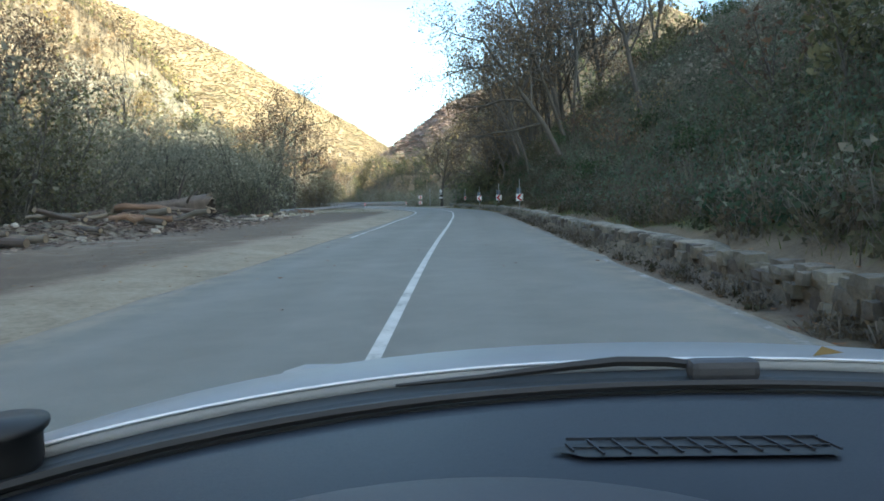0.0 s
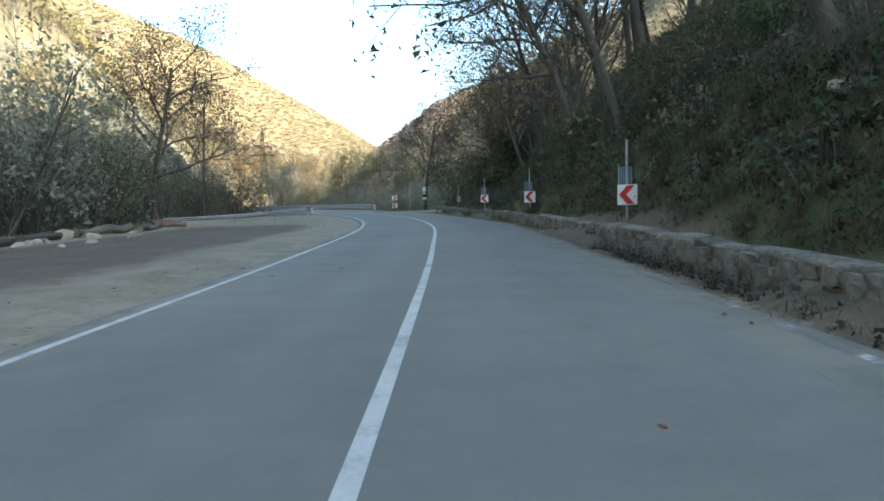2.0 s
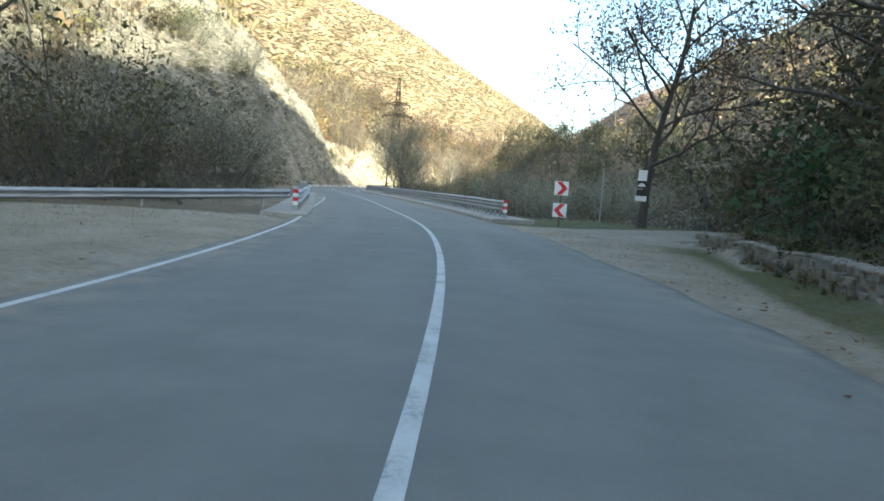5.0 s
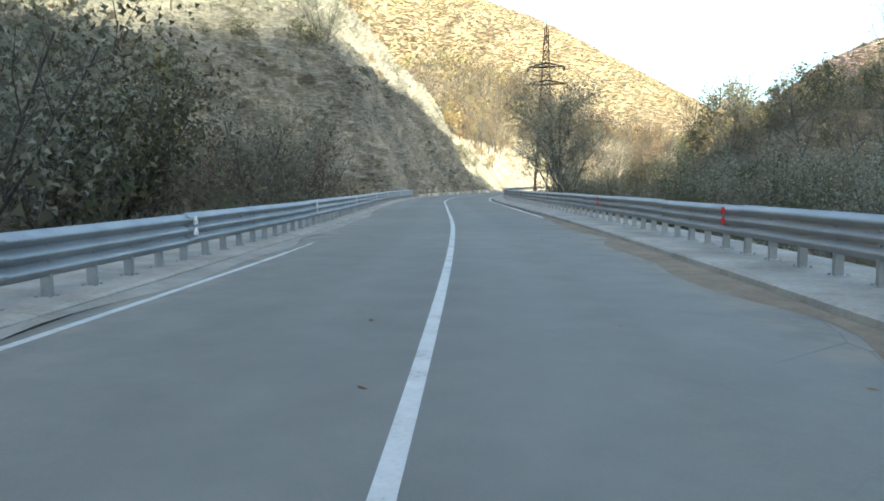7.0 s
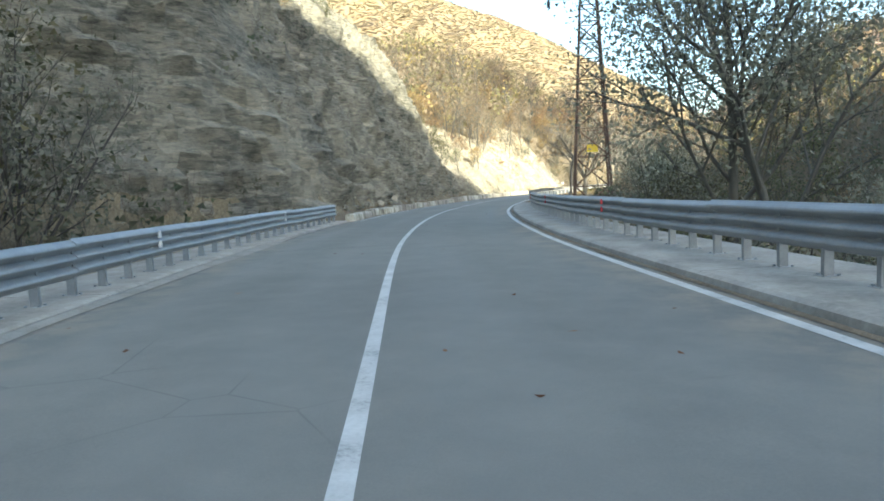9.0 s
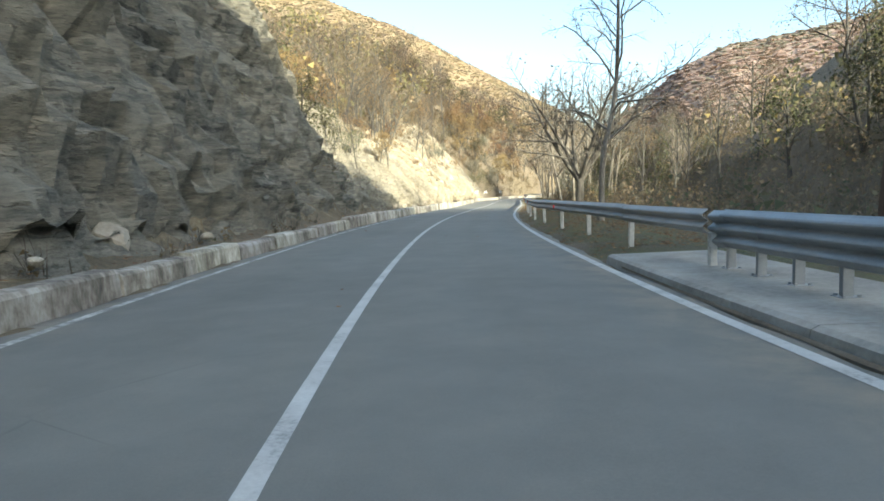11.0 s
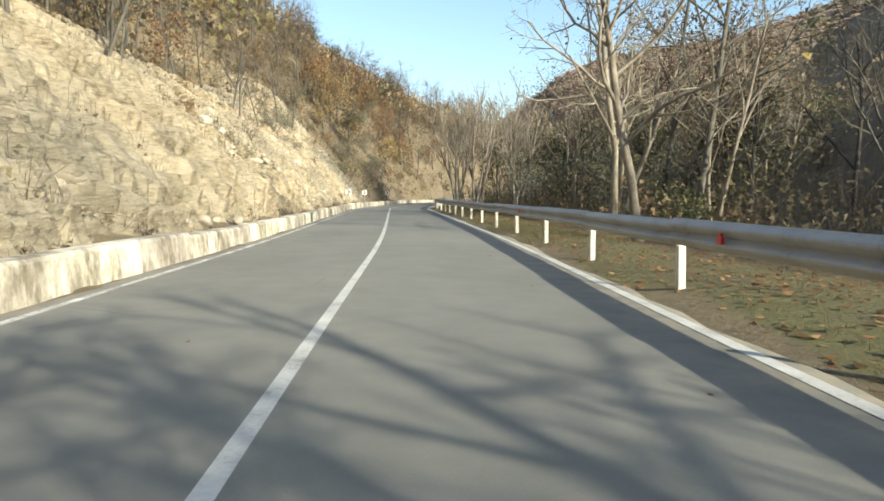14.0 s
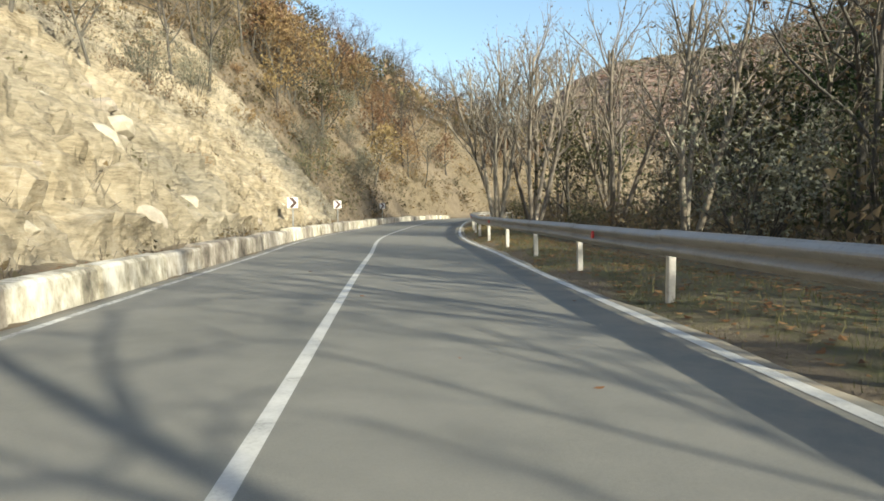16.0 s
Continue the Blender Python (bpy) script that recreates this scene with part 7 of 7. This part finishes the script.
strewn("wood_debris", "bark and broken wood strewn round the log pile", 5000, lambda r, n: (28 + r.normal(size=n) * 8, 13.3 + r.normal(size=n) * 1.3), (0.04, 0.18), LOG_CHIPS, 14)
strewn("fallen_leaves", "scattered leaves and chips on the dirt lay-by", 1600, band(0, 96, 3.3, 15), (0.02, 0.06), LITTER, 7)
strewn("fallen_leaves", "leaves lying behind the parapet", 4000, band(172, 320, 3.7, 5.5), (0.03, 0.06), LITTER, 8)
strewn("fallen_leaves", "a few leaves blown onto the asphalt", 260, band(0, 300, -3.2, 3.0), (0.025, 0.05), LITTER, 9)


# ---- tar-filled cracks in the asphalt ----
def tar_crack(places, width, label, seed):
    """A wandering dark ribbon through the given (s, lat) places."""
    r = random.Random(seed)
    b, line = Build(), []
    for (s0, a), (s1, c) in zip(places, places[1:]):
        line += [(s0 + (s1 - s0) * i / 14 + r.gauss(0, 0.05), a + (c - a) * i / 14) for i in range(14)]
    for s, lat in line:
        w = width * r.uniform(0.3, 1.2)
        z = 0.03 * (1 - (lat / 3.35) ** 2) + 0.005
        b.v += [tuple(along(s - w / 2, lat, z)), tuple(along(s + w / 2, lat, z))]
    b.f = [(2 * i, 2 * i + 1, 2 * i + 3, 2 * i + 2) for i in range(len(line) - 1)]
    tagged(new("tar_crack", b.mesh("tar_crack", TAR)), label, "road crack", kind="structure")


TAR = surface("crack_tar", [(0.3, (0.05, 0.049, 0.044)), (0.7, (0.11, 0.108, 0.097))], 6.0, 40.0, 0.85, 0.3, 0.003)
tar_crack([(157.7, 2.9), (157.65, 1.6), (157.75, 0.3)], 0.05, "dark tar-filled crack across the far lane", 1)
tar_crack([(157.6, 0.2), (157.9, -0.5)], 0.03, "fine dark crack by the centre line", 2)
tar_crack([(52.4, 2.2), (52.4, 1.2), (52.1, 0.1), (52.0, -1.2)], 0.045, "faint dark crack across both lanes", 3)
tar_crack([(135.9, -2.4), (135.9, -3.2)], 0.06, "short dark crack at the road's edge", 4)

# ---- the car on the road at the start ----
def car():
    """A small silver car, headed along its lane; x to the right and y ahead of the driver's head."""
    cx = 0.28
    c = tagged(empty("car", Matrix.Rotation(heading(0.0) - math.pi / 2, 4, 'Z')), "small silver-grey car with a dark blue-grey dashboard", "car")

    def glass_foot(x):
        return 0.875 - 0.30 * ((x - cx) / 0.8) ** 2

    def sheet(rows, thick, wide=0.80, n=24):
        """A bowed panel: rows of (distance past the windscreen's foot, z at the middle)."""
        b, k = Build(), len(rows)
        for dz in (0.0, -thick):
            for i in range(n + 1):
                x = cx + wide * (2 * i / n - 1)
                for d, z in rows:
                    b.v.append((x, glass_foot(x) * (1 - ease(0.3, 1.2, d)) + 0.78 * float(ease(0.3, 1.2, d)) + d, z - 0.035 * ((x - cx) / 0.8) ** 4 + dz))
        m = (n + 1) * k
        for i in range(n):
            for j in range(k - 1):
                a = i * k + j
                b.f.append((a, a + k, a + k + 1, a + 1))
                b.f.append((m + a, m + a + 1, m + a + k + 1, m + a + k))
            b.f.append((i * k, m + i * k, m + (i + 1) * k, (i + 1) * k))
            e = i * k + k - 1
            b.f.append((e, e + k, m + e + k, m + e))
        return b

    part("bonnet", sheet([(-0.010, 0.930), (0.0, 0.934), (0.10, 0.925), (0.25, 0.900), (0.55, 0.825), (0.85, 0.745), (1.15, 0.62), (1.25, 0.50)], 0.02), SILVER, c, "silver painted bonnet", True)
    part("cowl", sheet([(-0.085, 0.915), (-0.05, 0.922), (-0.012, 0.921)], 0.05), COWL, c, "dusty dark plastic below the windscreen")
    dash = part("dashboard", sheet([(-0.52, 0.86), (-0.44, 0.905), (-0.30, 0.915), (-0.14, 0.918), (-0.088, 0.912)], 0.10), DASH, c, "dark blue-grey grained plastic dashboard", True)
    b = Build()
    b.tube([(x, glass_foot(x) - 0.085, 0.922 - 0.035 * ((x - cx) / 0.8) ** 4) for x in np.linspace(cx - 0.8, cx + 0.8, 30)], [0.006] * 30, 6, True)
    part("windscreen_seal", b, BLACK, c, "black rubber seal")
    # thin pale tube that paints the highlight along the bonnet's rear edge
    b = Build()
    b.tube([(x, glass_foot(x) - 0.008, 0.9345 - 0.035 * ((x - cx) / 0.8) ** 4) for x in np.linspace(cx - 0.8, cx + 0.8, 40)], [0.0022] * 40, 5, True)
    part("bonnet_glint", b, EDGE_GLINT, c, "pale strip painted as the glint on the bonnet's rear edge")
    # instrument hood
    b = Build()
    for i in range(9):
        for k in range(25):
            w, a = i / 8 * math.pi / 2, math.pi * k / 24
            b.v.append((0.02 + 0.24 * math.cos(w) * math.cos(a), 0.40 + 0.155 * math.cos(w) * math.sin(a), 0.908 + 0.022 * math.sin(w)))
    for i in range(8):
        for k in range(24):
            b.f.append((i * 25 + k, i * 25 + k + 1, (i + 1) * 25 + k + 1, (i + 1) * 25 + k))
    part("instrument_hood", b, HOOD, dash, "paler curved instrument hood", True)
    Y0 = 0.596  # the vent's middle line
    for x0, cells in ((0.098, 10),):
        b = Build()
        wid = 0.0235 * cells
        b.v = [(x0 - 0.02, Y0 + 0.0, 0.9195), (x0 + 0.01, Y0 - 0.02, 0.9195), (x0 + wid, Y0 - 0.02, 0.9195), (x0 + wid, Y0 + 0.02, 0.9195), (x0 + 0.03, Y0 + 0.019, 0.9195)]
        b.f = [(0, 1, 2, 3, 4)]
        vent = part("air_vent", b, BLACK, dash, "black slotted demister vent")
        for k in range(cells + 1):
            b = Build()
            b.box((x0 + 0.0235 * k, Y0 + 0.0006 * k, 0.921), (0.0018, 0.036 if k else 0.018, 0.002), Matrix.Rotation(0.25, 3, 'Z'))
            part("slat", b, DASH, vent)
        b = Build()
        b.box((x0 + wid / 2, Y0, 0.9207), (wid, 0.0016, 0.0015))
        b.box((x0 + wid / 2, Y0 + 0.022, 0.9207), (wid, 0.003, 0.003))
        part("slat", b, DASH, vent)
    # wiper
    b = Build()
    b.tube([(-0.08, 0.792, 0.925), (0.03, 0.812, 0.929), (0.14, 0.832, 0.936), (0.20, 0.840, 0.939), (0.26, 0.838, 0.938), (0.31, 0.828, 0.934)], [0.002, 0.004, 0.006, 0.007, 0.007, 0.006], 6, True)
    wiper = part("wiper", b, BLACK, c, "black wiper arm")
    b = Build()
    b.box((0.325, 0.822, 0.932), (0.085, 0.030, 0.026))
    part("pivot_cover", bevelled(b.mesh("pivot_cover", HOOD), 0.009, 2), None, wiper, "grey plastic pivot cover")
    # holder cup on the dashboard
    b = Build()
    prof = [(0.0, 0.905), (0.034, 0.895), (0.040, 0.91), (0.040, 0.935), (0.047, 0.942), (0.047, 0.948), (0.0, 0.952)]
    for r, z in prof:
        for k in range(20):
            b.v.append((-0.437 + r * 0.9 * math.cos(k * math.pi / 10), 0.60 + r * math.sin(k * math.pi / 10), z))
    for i in range(len(prof) - 1):
        for k in range(20):
            b.f.append((i * 20 + k, i * 20 + (k + 1) % 20, (i + 1) * 20 + (k + 1) % 20, (i + 1) * 20 + k))
    part("suction_cup", b, BLACK, c, "black rubber suction cup", True)
    # shell
    b = Build()
    b.box((cx, 1.33, 0.46), (1.60, 1.20, 0.46))
    part("front_end", bevelled(b.mesh("front_end", SILVER), 0.08, 2), None, c, "silver painted front end")
    b = Build()
    b.box((cx, -1.95, 0.56), (1.62, 0.80, 0.70))
    part("rear_end", bevelled(b.mesh("rear_end", SILVER), 0.08, 2), None, c, "silver painted rear end")
    b = Build()
    b.box((cx, -0.4, 0.24), (1.56, 2.6, 0.08))
    part("floor_pan", b, BLACK, c)
    for sx in (-1, 1):
        b = Build()
        b.box((cx + sx * 0.82, -0.42, 0.57), (0.07, 2.3, 0.66))
        door = part("door", bevelled(b.mesh("door", SILVER), 0.02, 2), None, c, "silver painted door side")
        for y0, y1, z0 in ((0.56, -0.05, 0.90), (-1.5, -1.25, 0.90)):
            b = Build()
            b.tube([(cx + sx * 0.80, y0, z0), (cx + sx * 0.66, y1, 1.44)], [0.045, 0.04], 6, True)
            part("pillar", b, SILVER, c)
    b = Build()
    b.box((cx, -0.68, 1.455), (1.34, 1.26, 0.05))
    part("roof", bevelled(b.mesh("roof", SILVER), 0.02, 2), None, c, "silver painted roof")
    for sx in (-1, 1):
        for y in (1.22, -1.62):
            b = Build()
            b.tube([(cx + sx * 0.62, y, 0.30), (cx + sx * 0.64, y, 0.30), (cx + sx * 0.82, y, 0.30), (cx + sx * 0.84, y, 0.30)], [0.25, 0.30, 0.30, 0.25], 24, True)
            w = part("wheel", b, BLACK, c, "black tyre")
            b = Build()
            b.tube([(cx + sx * 0.80, y, 0.30), (cx + sx * 0.845, y, 0.30)], [0.19, 0.17], 18, True)
            part("rim", b, STEEL, w)
    # a dead leaf caught on the bonnet's edge
    b = Build()
    b.add([(0.0, 0.0, 0.0), (0.018, 0.012, 0.010), (0.04, 0.0, 0.004), (0.018, -0.012, 0.006)], [(0, 1, 2), (0, 2, 3)])
    leaf = tagged(new("leaf", b.mesh("leaf", LITTER)), "curled brown leaf lying on the car's bonnet edge", "leaf")
    leaf.matrix_world = Matrix.Rotation(heading(0.0) - math.pi / 2, 4, 'Z') @ Matrix.Translation((0.46, 0.868, 0.935))


SILVER = surface("silver_car_paint", [(0.3, (0.20, 0.21, 0.215)), (0.7, (0.26, 0.27, 0.275))], 2.0, 60.0, 0.5, 0.05, 0.001, metal=0.1)
# near-white colour, so the bonnet's edge line reads as a glint
EDGE_GLINT = surface("painted_edge_glint", [(0.3, (0.62, 0.64, 0.66)), (0.7, (0.74, 0.76, 0.78))], 3.0, 60.0, 0.35, 0.05, 0.001, metal=0.2)
DASH = surface("dashboard_plastic", [(0.3, (0.014, 0.017, 0.024)), (0.7, (0.024, 0.028, 0.038))], 5.0, 300.0, 0.55, 0.3, 0.0006)
HOOD = surface("instrument_hood_plastic", [(0.3, (0.050, 0.052, 0.06)), (0.7, (0.07, 0.072, 0.08))], 5.0, 300.0, 0.6, 0.3, 0.0006)
COWL = surface("dusty_black_plastic", [(0.3, (0.012, 0.014, 0.016)), (0.6, (0.028, 0.031, 0.033)), (0.8, (0.085, 0.085, 0.082))], 8.0, 60.0, 0.6, 0.3, 0.001)
car()

place_stones()
